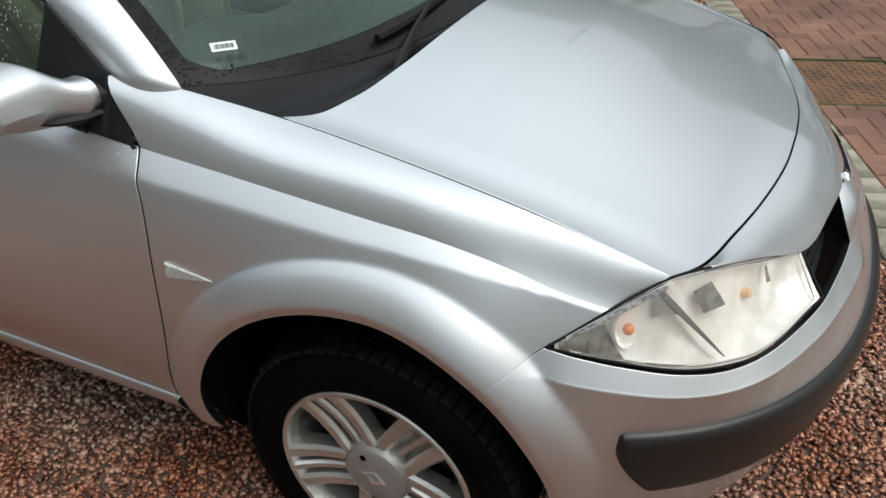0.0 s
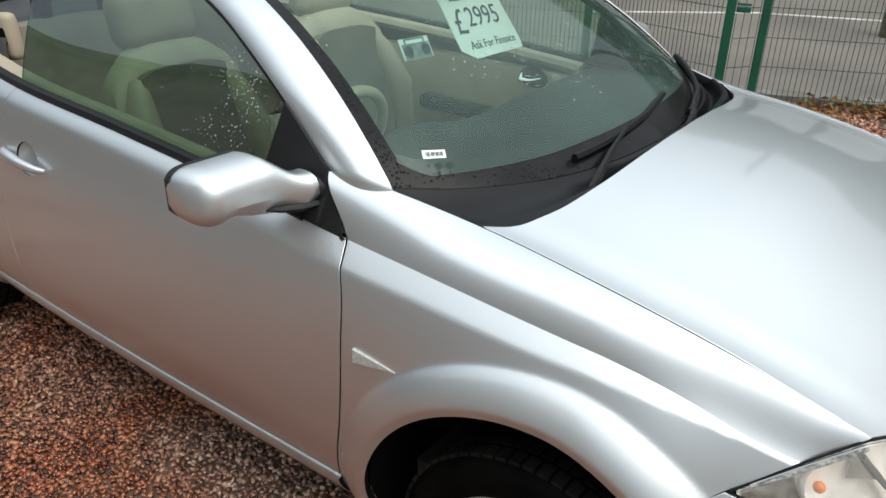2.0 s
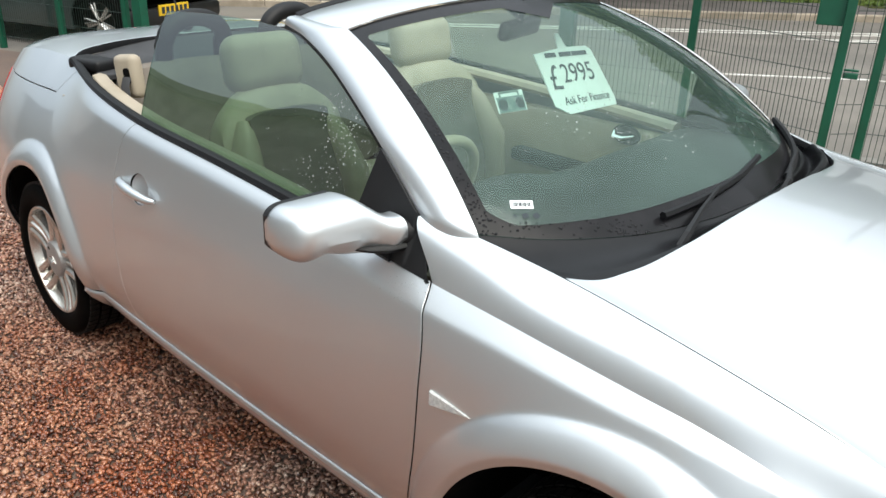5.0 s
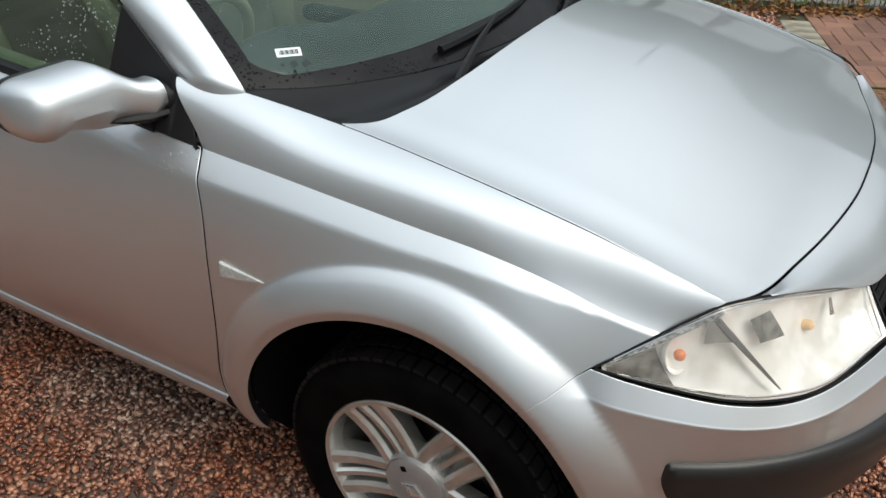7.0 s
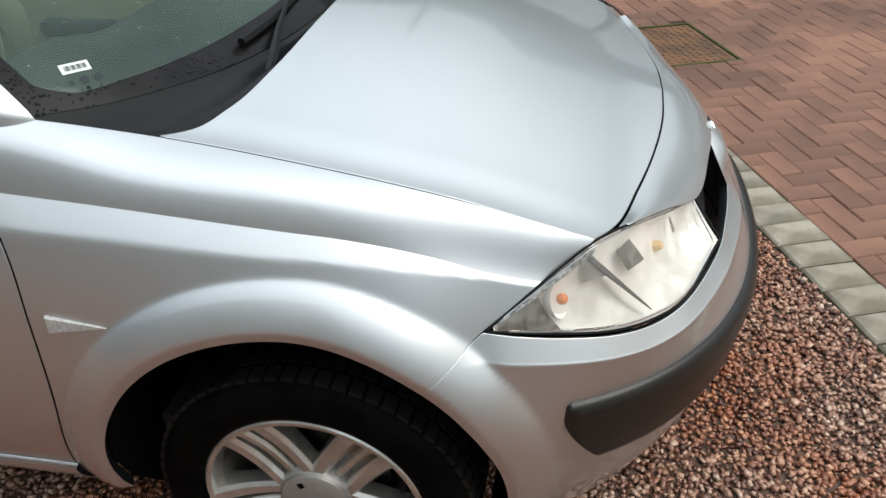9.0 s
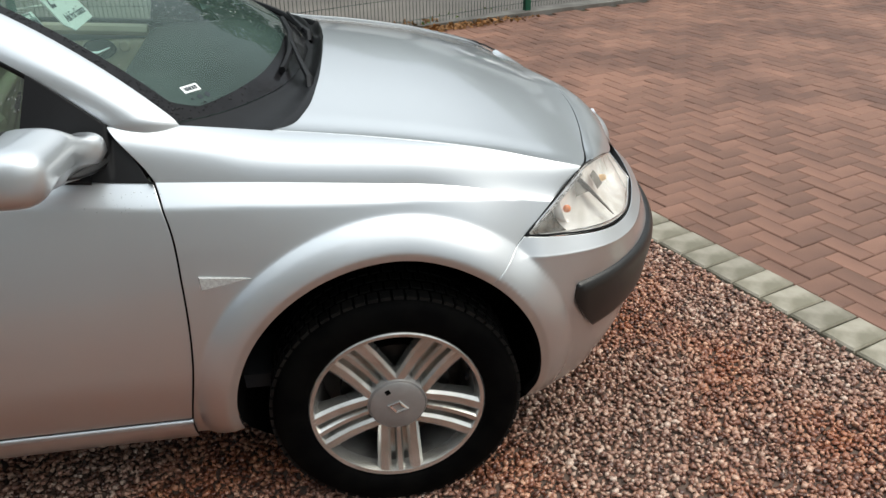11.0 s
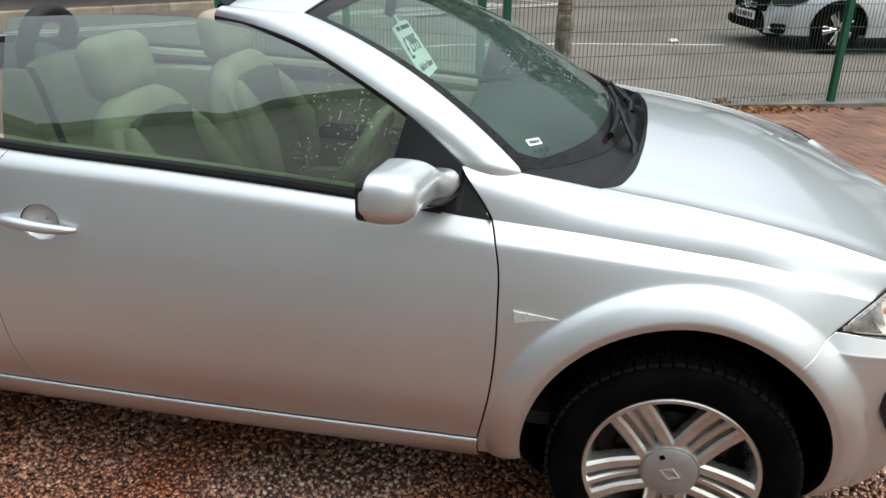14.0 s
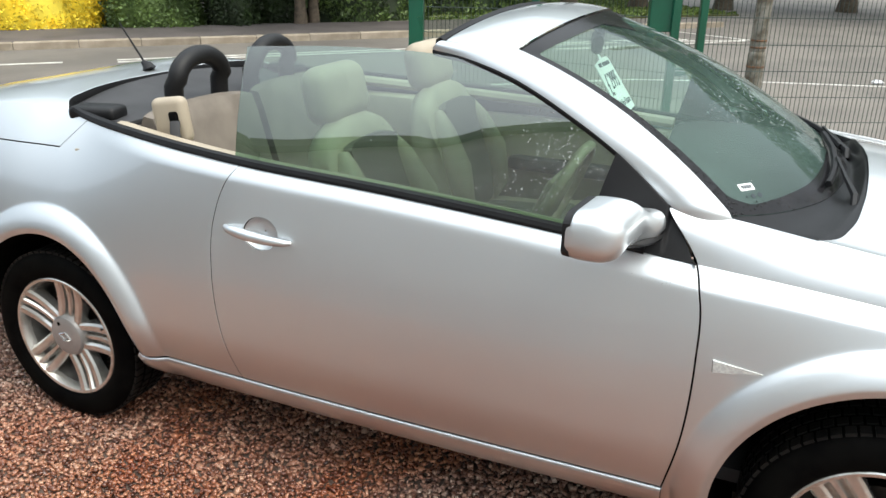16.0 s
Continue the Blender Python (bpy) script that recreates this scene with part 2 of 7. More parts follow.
BLOCKFAR = mat("red_paving_far", (0.235, 0.118, 0.078), 0.62, second=(0.145, 0.072, 0.049), scale=1.3, bump=0.5, bscale=220, island=0.2, rough_var=0.1)
SETT = mat("grey_sett", (0.33, 0.30, 0.24), 0.75, second=(0.18, 0.163, 0.118), scale=7, bump=0.5, bscale=180, rand=0.18)
JOINT = mat("joint_sand", (0.035, 0.022, 0.016), 0.9, second=(0.05, 0.05, 0.02), scale=2.5, bump=0.6, bscale=200)
TARMAC = mat("tarmac", (0.165, 0.148, 0.128), 0.8, second=(0.12, 0.108, 0.095), scale=0.7, bump=0.8, bscale=140)
YARD = mat("wet_tarmac", (0.18, 0.18, 0.18), 0.4, second=(0.135, 0.135, 0.135), scale=0.9, bump=0.6, bscale=150)
FOOTWAY = mat("footway_tarmac", (0.115, 0.10, 0.095), 0.8, second=(0.085, 0.075, 0.07), scale=1.3, bump=0.6, bscale=150)
KERB = mat("kerb_concrete", (0.33, 0.28, 0.22), 0.8, second=(0.24, 0.20, 0.15), scale=4, bump=0.5, bscale=150, rand=0.12)
CONCRETE = mat("concrete", (0.19, 0.18, 0.16), 0.8, second=(0.12, 0.11, 0.095), scale=5, bump=0.5, bscale=160)
LINE = mat("road_line", (0.62, 0.61, 0.57), 0.7, second=(0.42, 0.40, 0.36), scale=6, bump=0.3)
GREEN = mat("green_powder_coat", (0.004, 0.085, 0.045), 0.4, var=0.2, scale=4)
WIRE = mat("dark_green_wire", (0.012, 0.030, 0.022), 0.5, var=0.3)
GALV = mat("weathered_steel_post", (0.22, 0.21, 0.18), 0.6, 0.3, second=(0.10, 0.085, 0.06), scale=9, bump=0.3, bscale=80)
RUST = mat("rusty_iron", (0.17, 0.085, 0.04), 0.75, 0.0, second=(0.095, 0.052, 0.030), scale=6, bump=0.5, bscale=150)
MOSS = mat("moss", (0.07, 0.08, 0.015), 0.9, var=0.4, scale=30, bump=0.8, bscale=200)
LEAFY = mat("yellow_leaf", (0.85, 0.64, 0.04), 0.5, second=(0.60, 0.48, 0.04), scale=3, island=0.35)
LEAFG = mat("green_leaf", (0.11, 0.17, 0.04), 0.5, second=(0.05, 0.085, 0.022), scale=2, island=0.45)
LEAFD = mat("dark_leaf", (0.03, 0.055, 0.014), 0.55, second=(0.018, 0.03, 0.010), scale=2, island=0.4)
BARK = mat("bark", (0.11, 0.085, 0.06), 0.9, var=0.4, scale=12, bump=0.9, bscale=60)
GRASS = mat("grass_blade", (0.10, 0.17, 0.03), 0.6, second=(0.16, 0.20, 0.04), scale=2, island=0.35)
DRYLEAF = mat("dry_leaf", (0.30, 0.14, 0.04), 0.7, var=0.4, scale=20, island=0.4)
SUVPAINT = mat("dark_green_paint", (0.045, 0.066, 0.062), 0.3, 0.4, var=0.1, coat=1.0)
PLATE = mat("yellow_plate", (0.75, 0.48, 0.02), 0.4, var=0.05)
WHITEPLATE = mat("white_plate", (0.7, 0.7, 0.7), 0.4, var=0.05)
DARKGLASS = mat("dark_glass", (0.02, 0.025, 0.025), 0.05, var=0.1)
LITTER = mat("litter_paper", (0.75, 0.76, 0.78), 0.6, var=0.15, scale=30)
RENDER = mat("pale_rendered_wall", (0.62, 0.61, 0.58), 0.9, var=0.2, scale=1.5, bump=0.4, bscale=60)
TIMBER = mat("boarded_wall", (0.30, 0.28, 0.25), 0.85, var=0.3, scale=2, bump=0.4, bscale=40)
ROOFTILE = mat("roof_slate", (0.06, 0.06, 0.065), 0.7, var=0.3, scale=3, bump=0.4)


# ---- tools ----
def mesh_part(name, verts, faces, material, parent=None, label="", normals=None, smooth=True, inner=None, inner_from=0):
    me = bpy.data.meshes.new(name)
    me.from_pydata([tuple(v) for v in verts], [], faces)
    me.materials.append(material)
    if inner is not None:
        me.materials.append(inner)
        me.polygons.foreach_set("material_index", [0] * inner_from + [k % 2 for k in range(len(me.polygons) - inner_from)])
    if smooth:
        me.polygons.foreach_set("use_smooth", [True] * len(me.polygons))
    if normals is not None:
        me.normals_split_custom_set_from_vertices([tuple(n) for n in normals])
    me.update()
    ob = new(name, me)
    if parent is not None:
        ob.parent = parent
    return tagged(ob, label)


def part(name, bm, material, parent=None, label="", smooth=False):
    me = bpy.data.meshes.new(name)
    bm.normal_update()
    bm.to_mesh(me)
    bm.free()
    me.materials.append(material)
    if smooth:
        me.polygons.foreach_set("use_smooth", [True] * len(me.polygons))
        me.set_sharp_from_angle(angle=radians(smooth if smooth is not True else 40))
    ob = new(name, me)
    if parent is not None:
        ob.parent = parent
    return tagged(ob, label)


def empty(name, label, category, m=None, group="", kind=""):
    e = new(name)
    if m is not None:
        e.matrix_world = m
    return tagged(e, label, category, group, kind)


def box(bm, size, m=None, bevel=0.0, seg=2):
    """A box of that size, centred, with rounded edges."""
    b = bmesh.new()
    bmesh.ops.create_cube(b, size=1)
    bmesh.ops.scale(b, vec=size, verts=b.verts)
    if bevel:
        bmesh.ops.bevel(b, geom=list(b.edges), offset=bevel, segments=seg, affect="EDGES", profile=0.5)
    join(bm, b, m)


def join(bm, b, m=None):
    if m is not None:
        bmesh.ops.transform(b, matrix=m, verts=b.verts)
    me = bpy.data.meshes.new("tmp")
    b.to_mesh(me)
    b.free()
    bm.from_mesh(me)
    bpy.data.meshes.remove(me)


def tube(bm, pts, r, sides=8, cap=True, flat=1.0, closed=False):
    """A round bar along points; r: one radius or one per point."""
    pts = [Vector(p) for p in pts]
    rs = list(r) + [r[-1]] * len(pts) if isinstance(r, (list, tuple)) else [r] * len(pts)
    rings, up = [], None
    n = len(pts)
    for i, p in enumerate(pts):
        a = pts[(i - 1) % n] if closed else pts[max(i - 1, 0)]
        b = pts[(i + 1) % n] if closed else pts[min(i + 1, n - 1)]
        d = (b - a).normalized()
        if up is None:
            up = Vector((0, 0, 1)) if abs(d.z) < 0.9 else Vector((1, 0, 0))
        s = d.cross(up).normalized()
        up = s.cross(d).normalized()
        rings.append([bm.verts.new(p + (s * math.cos(k * math.tau / sides) + up * flat * math.sin(k * math.tau / sides)) * rs[i]) for k in range(sides)])
    for i in range(n if closed else n - 1):
        j = (i + 1) % n
        for k in range(sides):
            bm.faces.new((rings[i][k], rings[i][(k + 1) % sides], rings[j][(k + 1) % sides], rings[j][k]))
    if cap and not closed:
        bm.faces.new(rings[0][::-1])
        bm.faces.new(rings[-1])


def lathe(bm, prof, m, seg=64, closed=True):
    """Turns (radius, depth) points round the local z axis."""
    rings = []
    for r, d in prof:
        rings.append([bm.verts.new(m @ Vector((r * math.cos(k * math.tau / seg), r * math.sin(k * math.tau / seg), d))) for k in range(seg)])
    for i in range(len(rings) - 1):
        for k in range(seg):
            bm.faces.new((rings[i][k], rings[i][(k + 1) % seg], rings[i + 1][(k + 1) % seg], rings[i + 1][k]))


def diamond(bm, m, half_long, half_wide, band, height):
    """A raised diamond-shaped ring in the local xy plane."""
    loops = []
    for k, z in ((1.0, 0.0), (1.0, height * 0.6), (1.0 - 0.35 * band, height), (1.0 - band, height * 0.6), (1.0 - band, 0.0)):
        loops.append([bm.verts.new(m @ Vector(p)) for p in ((0, half_long * k, z), (half_wide * k, 0, z), (0, -half_long * k, z), (-half_wide * k, 0, z))])
    for a, b in zip(loops, loops[1:]):
        for i in range(4):
            bm.faces.new((a[i], a[(i + 1) % 4], b[(i + 1) % 4], b[i]))
    bmesh.ops.recalc_face_normals(bm, faces=bm.faces)


def curve(*knots):
    """A smooth line through (x, value) knots; beyond the ends it stays level."""
    xs, ys = [k[0] for k in knots], [k[1] for k in knots]
    n = len(xs)
    d = [(ys[i + 1] - ys[i]) / (xs[i + 1] - xs[i]) for i in range(n - 1)]
    m = [d[0]] + [((xs[i + 1] - xs[i]) * d[i - 1] + (xs[i] - xs[i - 1]) * d[i]) / (xs[i + 1] - xs[i - 1]) for i in range(1, n - 1)] + [d[-1]]

    def at(x):
        if x <= xs[0]:
            return ys[0]
        if x >= xs[-1]:
            return ys[-1]
        i = 0
        while x > xs[i + 1]:
            i += 1
        h = xs[i + 1] - xs[i]
        t = (x - xs[i]) / h
        return ((2 * t - 3) * t * t + 1) * ys[i] + ((t - 2) * t + 1) * t * h * m[i] + (3 - 2 * t) * t * t * ys[i + 1] + (t - 1) * t * t * h * m[i + 1]
    return at


def path3(*knots):
    """A smooth line in space through (t, x, w, z) knots."""
    cs = [curve(*[(k[0], k[i]) for k in knots]) for i in (1, 2, 3)]
    return lambda t: Vector((cs[0](t), cs[1](t), cs[2](t)))


def smooth01(t):
    t = min(max(t, 0.0), 1.0)
    return t * t * (3 - 2 * t)


def sheet(name, S, us, vs, material, parent, sgn=-1, clips=(), label="", rim=0.014, chamfer=0.0015, out=None):
    """A panel cut from the surface S(u, v) -> (x, half-width, z), kept where every clip(point, u, v) >= 0, with a rounded rim turned inwards.
    sgn: -1 for the car's right side, 1 for its left."""
    cache = {}

    def P(u, v):
        k = (round(u, 6), round(v, 6))
        if k not in cache:
            cache[k] = S(u, v)
        return cache[k]

    verts, uvs, index, faces = [], [], {}, []

    def vert(u, v):
        k = (round(u, 5), round(v, 5))
        if k not in index:
            index[k] = len(verts)
            verts.append(P(u, v))
            uvs.append((u, v))
        return index[k]

    val = [{} for _ in clips]

    def g(i, u, v):
        k = (round(u, 6), round(v, 6))
        if k not in val[i]:
            val[i][k] = clips[i](P(u, v), u, v)
        return val[i][k]

    for i in range(len(us) - 1):
        for j in range(len(vs) - 1):
            poly = [(us[i], vs[j]), (us[i + 1], vs[j]), (us[i + 1], vs[j + 1]), (us[i], vs[j + 1])]
            for c in range(len(clips)):
                res = []
                for a, b in zip(poly, poly[1:] + poly[:1]):
                    ga, gb = g(c, *a), g(c, *b)
                    if ga >= 0:
                        res.append(a)
                    if (ga >= 0) != (gb >= 0):
                        lo, hi, gl, gh = a, b, ga, gb
                        for _ in range(3):
                            t = gl / (gl - gh)
                            mid = (lo[0] + (hi[0] - lo[0]) * t, lo[1] + (hi[1] - lo[1]) * t)
                            gm = g(c, *mid)
                            if abs(gm) < 1e-5:
                                break
                            if (gm >= 0) == (gl >= 0):
                                lo, gl = mid, gm
                            else:
                                hi, gh = mid, gm
                        res.append(mid)
                poly = res
                if len(poly) < 3:
                    break
            if len(poly) < 3:
                continue
            ids = []
            for q in poly:
                k = vert(*q)
                if k not in ids:
                    ids.append(k)
            if len(ids) >= 3:
                faces.append(ids)
    hu, hv = (us[1] - us[0]) * 0.1, (vs[1] - vs[0]) * 0.1
    normals = []
    for (u, v), p in zip(uvs, verts):
        du, dv = P(min(u + hu, us[-1]), v) - P(max(u - hu, us[0]), v), P(u, min(v + hv, vs[-1])) - P(u, max(v - hv, vs[0]))
        n = du.cross(dv)
        if n.length < 1e-12:
            n = Vector((0, 1, 0.2))
        normals.append(n.normalized())
    want = out if out is not None else Vector((0, 1, 0.5))
    if sum(n.dot(want) for n in normals) < 0:
        normals = [-n for n in normals]
    seen = {}
    for f in faces:
        for a, b in zip(f, f[1:] + f[:1]):
            seen[(a, b)] = seen.get((a, b), 0) + 1
    border = [(a, b) for (a, b) in seen if (b, a) not in seen]
    # the orientation of the faces against the normals
    f = faces[len(faces) // 2]
    fn = (verts[f[1]] - verts[f[0]]).cross(verts[f[2]] - verts[f[0]])
    flip = fn.dot(normals[f[0]]) < 0
    acc = {}
    for a, b in border:
        e = (verts[b] - verts[a])
        if e.length < 1e-7:
            continue
        e.normalize()
        o = e.cross(normals[a]) * (-1 if flip else 1)
        for k in (a, b):
            acc[k] = acc.get(k, Vector((0, 0, 0))) + o
    ring = {}
    solid = len(faces)
    if rim:
        for k, o in acc.items():
            if o.length < 1e-6:
                continue
            o = o.normalized()
            n = normals[k]
            ring[k] = len(verts)
            for q, nn in ((verts[k], n), (verts[k] + (o - n) * chamfer, (o * 0.9 + n * 0.4).normalized()), (verts[k] + o * chamfer - n * rim, o)):
                verts.append(q)
                normals.append(nn)
        for a, b in border:
            if a in ring and b in ring:
                for s in (0, 1):
                    faces.append([ring[b] + s, ring[a] + s, ring[a] + s + 1, ring[b] + s + 1])
    vs3 = [Vector((p.x, sgn * p.y, p.z)) for p in verts]
    ns3 = [Vector((n.x, sgn * n.y, n.z)) for n in normals]
    if flip != (sgn < 0):
        faces = [f[::-1] for f in faces]
    # painted panels get black inner rim walls: the gaps' shade put into the colour
    return mesh_part(name, vs3, faces, material, parent, label, ns3, True, SEAL if material == PAINT and rim else None, solid)


def steps(a, b, n):
    return [a + (b - a) * i / n for i in range(n + 1)]


# ---- the car: lines of its body, in metres from the front axle; w is the half-width ----
ZM = 0.50
w_max = curve((-3.46, 0.41), (-3.42, 0.57), (-3.30, 0.70), (-3.10, 0.785), (-2.9, 0.822), (-2.6, 0.848), (-2.3, 0.858), (-1.7, 0.862), (-1.0, 0.862),
              (-0.4, 0.854), (0.0, 0.849), (0.15, 0.842), (0.25, 0.834), (0.324, 0.824), (0.42, 0.79), (0.5, 0.75))
w_edge = curve((-3.46, 0.30), (-3.42, 0.42), (-3.3, 0.52), (-3.1, 0.58), (-2.75, 0.60), (-2.6, 0.60), (-2.47, 0.63), (-2.2, 0.70), (-1.8, 0.757), (-1.26, 0.772),
               (-0.82, 0.778), (-0.479, 0.784), (-0.3, 0.782), (-0.15, 0.776), (0.0, 0.765), (0.1, 0.755), (0.25, 0.741), (0.324, 0.734), (0.42, 0.715), (0.5, 0.682))
z_edge = curve((-3.46, 0.93), (-3.3, 0.99), (-3.1, 1.035), (-2.75, 1.068), (-2.6, 1.066), (-2.47, 1.046), (-2.2, 1.032), (-1.8, 1.012), (-1.26, 0.990),
               (-0.82, 0.963), (-0.479, 0.936), (-0.3, 0.923), (-0.15, 0.908), (0.0, 0.890), (0.1, 0.877), (0.25, 0.845), (0.324, 0.822), (0.42, 0.800), (0.5, 0.78))
w_shut = curve((-0.58, 0.740), (-0.423, 0.708), (-0.239, 0.673), (0.0, 0.676), (0.25, 0.676), (0.487, 0.666), (0.55, 0.655))
z_shut = curve((-0.58, 1.056), (-0.423, 1.032), (-0.239, 0.997), (0.0, 0.966), (0.25, 0.921), (0.487, 0.858), (0.55, 0.84))
# the bonnet's edge follows the shut line, then runs out level over the nose
w_bon = curve((-0.58, 0.740), (-0.423, 0.708), (-0.239, 0.673), (0.0, 0.676), (0.25, 0.676), (0.487, 0.666), (0.56, 0.655), (0.66, 0.648))
z_bon = curve((-0.58, 1.056), (-0.423, 1.032), (-0.239, 0.997), (0.0, 0.966), (0.25, 0.921), (0.487, 0.858), (0.55, 0.8435), (0.61, 0.8385), (0.68, 0.838))
w_tuck = curve((-3.4, 0.20), (-2.2, 0.20), (-1.8, 0.16), (-0.5, 0.15), (0.3, 0.12))
ARCH_F, ARCH_R = (0.0, 0.365, 0.374), (-2.515, 0.338, 0.362)
X_REAR = -2.52


def arch_distance(x, z, arch):
    return math.hypot(x - arch[0], z - arch[1]) - arch[2]


def flare(x, z):
    """How far the wheel arches swell out of the side: a rounded band with a crisp outer edge."""
    f = 0.0
    for arch, wide, high in ((ARCH_F, 0.090, 0.035), (ARCH_R, 0.088, 0.032)):
        d = arch_distance(x, z, arch)
        fade = smooth01((z - 0.18) / 0.16)
        if -0.05 < d < wide * 1.6:
            q = 1 - (max(d, 0) / wide) ** 2.8
            lip = (0.019 - d) / 0.019
            f = max(f, high * fade * 0.5 * (q + math.sqrt(q * q + 0.016)) * smooth01((1.6 - d / wide) / 0.5) - 0.0045 * fade * (lip + math.sqrt(lip * lip + 0.03)))
    return f


# height of the tilted band under the shoulder crease: it narrows to nothing over the wheel
h_ledge = curve((-0.6, 0.048), (-0.3, 0.042), (0.0, 0.033), (0.2, 0.020), (0.34, 0.006))


def side(x, z):
    """Half-width of the flank below the shoulder."""
    wm, we, ze = w_max(x), w_edge(x), z_edge(x)
    if z < ZM:
        w = wm - w_tuck(x) * ((ZM - z) / 0.36) ** 2
    else:
        k = 2.15 + 0.45 * smooth01((x + 0.6) / 0.2) * (1 - smooth01((x + 0.25) / 0.3)) + 0.75 * smooth01((x - 0.02) / 0.18) * (1 - smooth01((x - 0.20) / 0.14)) - 0.45 * smooth01((x - 0.18) / 0.16)
        high = h_ledge(x)
        led = (0.54 + 0.14 * smooth01((x + 0.7) / 0.3)) * high * smooth01((x + 2.5) / 0.5)
        q, fold = (z - ze + high) / high, smooth01((x + 0.95) / 0.45)
        w = wm - (wm - we - led) * ((z - ZM) / max(ze - ZM, 0.02)) ** k - led * (max(0.0, q) ** 2 * (1 - fold) + 0.5 * (q + math.sqrt(q * q + 0.014)) * fold)
    return w + flare(x, z)


def flank(u, v):
    z = 0.20 + (z_edge(u) - 0.20) * v
    return Vector((u, side(u, z), z))


def wing_top(u, v):
    """The wing above its crease: a steep face, then a rounded ridge that falls a little to the bonnet's edge."""
    p0, p3 = Vector((w_edge(u), z_edge(u))), Vector((w_shut(u), z_shut(u)))
    length = (p3 - p0).length
    e = 0.004
    low = Vector((side(u, p0.y) - side(u, p0.y - e), e)).normalized()
    k = smooth01((u - 0.06) / 0.32)
    b = 1 - smooth01((u + 0.50) / 0.18)
    d0, d3 = Vector((-0.22, 0.975)).normalized(), Vector((-0.985, 0.13 + 0.30 * b)).normalized()
    d0 = (d0 * (1 - k) + (low * 0.4 + (p3 - p0).normalized() * 0.6) * k).normalized()
    n_out = Vector((p3.y - p0.y, p0.x - p3.x)).normalized()
    p1 = p0 + d0 * length * (0.46 - 0.12 * k)
    p2 = (p3 - d3 * length * 0.46) * (1 - k) + (p3 + (p0 - p3) * 0.33 + n_out * length * 0.13) * k
    t = v
    p = p0 * (1 - t) ** 3 + p1 * 3 * t * (1 - t) ** 2 + p2 * 3 * t * t * (1 - t) + p3 * t ** 3
    return Vector((u, p.x, p.y))


x_door_front = curve((0.30, -0.493), (0.343, -0.486), (0.515, -0.456), (0.718, -0.448), (0.86, -0.457), (0.936, -0.479), (1.06, -0.57))
x_door_rear = curve((0.30, -1.745), (0.373, -1.766), (0.511, -1.803), (0.693, -1.826), (0.854, -1.822), (0.95, -1.795), (1.02, -1.755))
GAP = 0.0028
Z_SILL = 0.345


def in_front_of_lamp(p):
    """Positive behind the line of lamp and bumper seam."""
    if p.z < 0.737:
        return (0.242 + (p.z - 0.666) * (0.082 / 0.071)) - p.x if p.z > 0.60 else 0.2 - p.x
    return (0.324 + (p.z - 0.737) * (0.163 / 0.121)) - p.x


car = empty("convertible_car", "silver two-door convertible car with its roof down, wet, parked on gravel", "car")


def arch_cut(arch):
    return lambda p, u, v: arch_distance(p.x, p.z, arch)


# bonnet
x_bon_rear = curve((0.0, -0.105), (0.2, -0.112), (0.4, -0.130), (0.55, -0.160), (0.62, -0.190), (0.673, -0.239))
x_bon_front = curve((0.0, 0.619), (0.15, 0.613), (0.3, 0.591), (0.45, 0.557), (0.6, 0.514), (0.66, 0.482))


def bonnet(u, w):
    """u: 0 at the rear edge, 1 at the nose."""
    x0, x1 = x_bon_rear(w), x_bon_front(w)
    x = x0 + (x1 - x0) * u
    we, ze = w_bon(x), z_bon(x)
    d = max(we - w, 0)
    r = min(w / we, 1)
    back = 1 - 0.50 * smooth01((x - 0.1) / 0.5)
    crown = 0.072 * (1 - r * r) ** 1.55 * back
    valley = 0.0028 * math.sin(math.pi * min(d / 0.115, 1)) ** 1.0 * (1 - smooth01((d - 0.03) / 0.10)) * (1 - 0.6 * smooth01((x - 0.3) / 0.2))
    nose = 0.020 * smooth01((x - 0.42) / 0.2) * (w / 0.66)
    return Vector((x, w, ze + crown - valley - 1.6 * max(x - 0.38, 0) ** 3 - nose))


for sg in (-1, 1):
    fw = sheet("front_wing", flank, steps(-0.60, 0.50, 150), steps(0.0, 1.0, 130), PAINT, car, sg,
               [arch_cut(ARCH_F), lambda p, u, v: p.x - x_door_front(p.z) - GAP * 1.25, lambda p, u, v: in_front_of_lamp(p) - GAP * 0.75, lambda p, u, v: p.z - 0.285 - 0.02 * smooth01((p.x + 0.44) / 0.06)], rim=0.024)
    sheet("wing_shoulder", wing_top, steps(-0.60, 0.50, 90), steps(0, 1, 28), PAINT, fw, sg,
          [lambda p, u, v: p.x - x_door_front(p.z) - GAP * 1.25, lambda p, u, v: in_front_of_lamp(p) - GAP * 0.3], rim=0.02, out=Vector((0, 0.6, 1)))


def whole_bonnet():
    """The bonnet as one sheet from edge to edge."""
    def S(u, v):
        w = abs(v)
        p = bonnet(u, w)
        return Vector((p.x, v, p.z))
    return sheet("bonnet", S, steps(0, 1, 90), steps(-0.672, 0.672, 120), PAINT, car, 1,
                 [lambda p, u, v: w_shut(p.x) - GAP * 2.7 - abs(v)], out=Vector((0, 0, 1)), rim=0.02)


whole_bonnet()

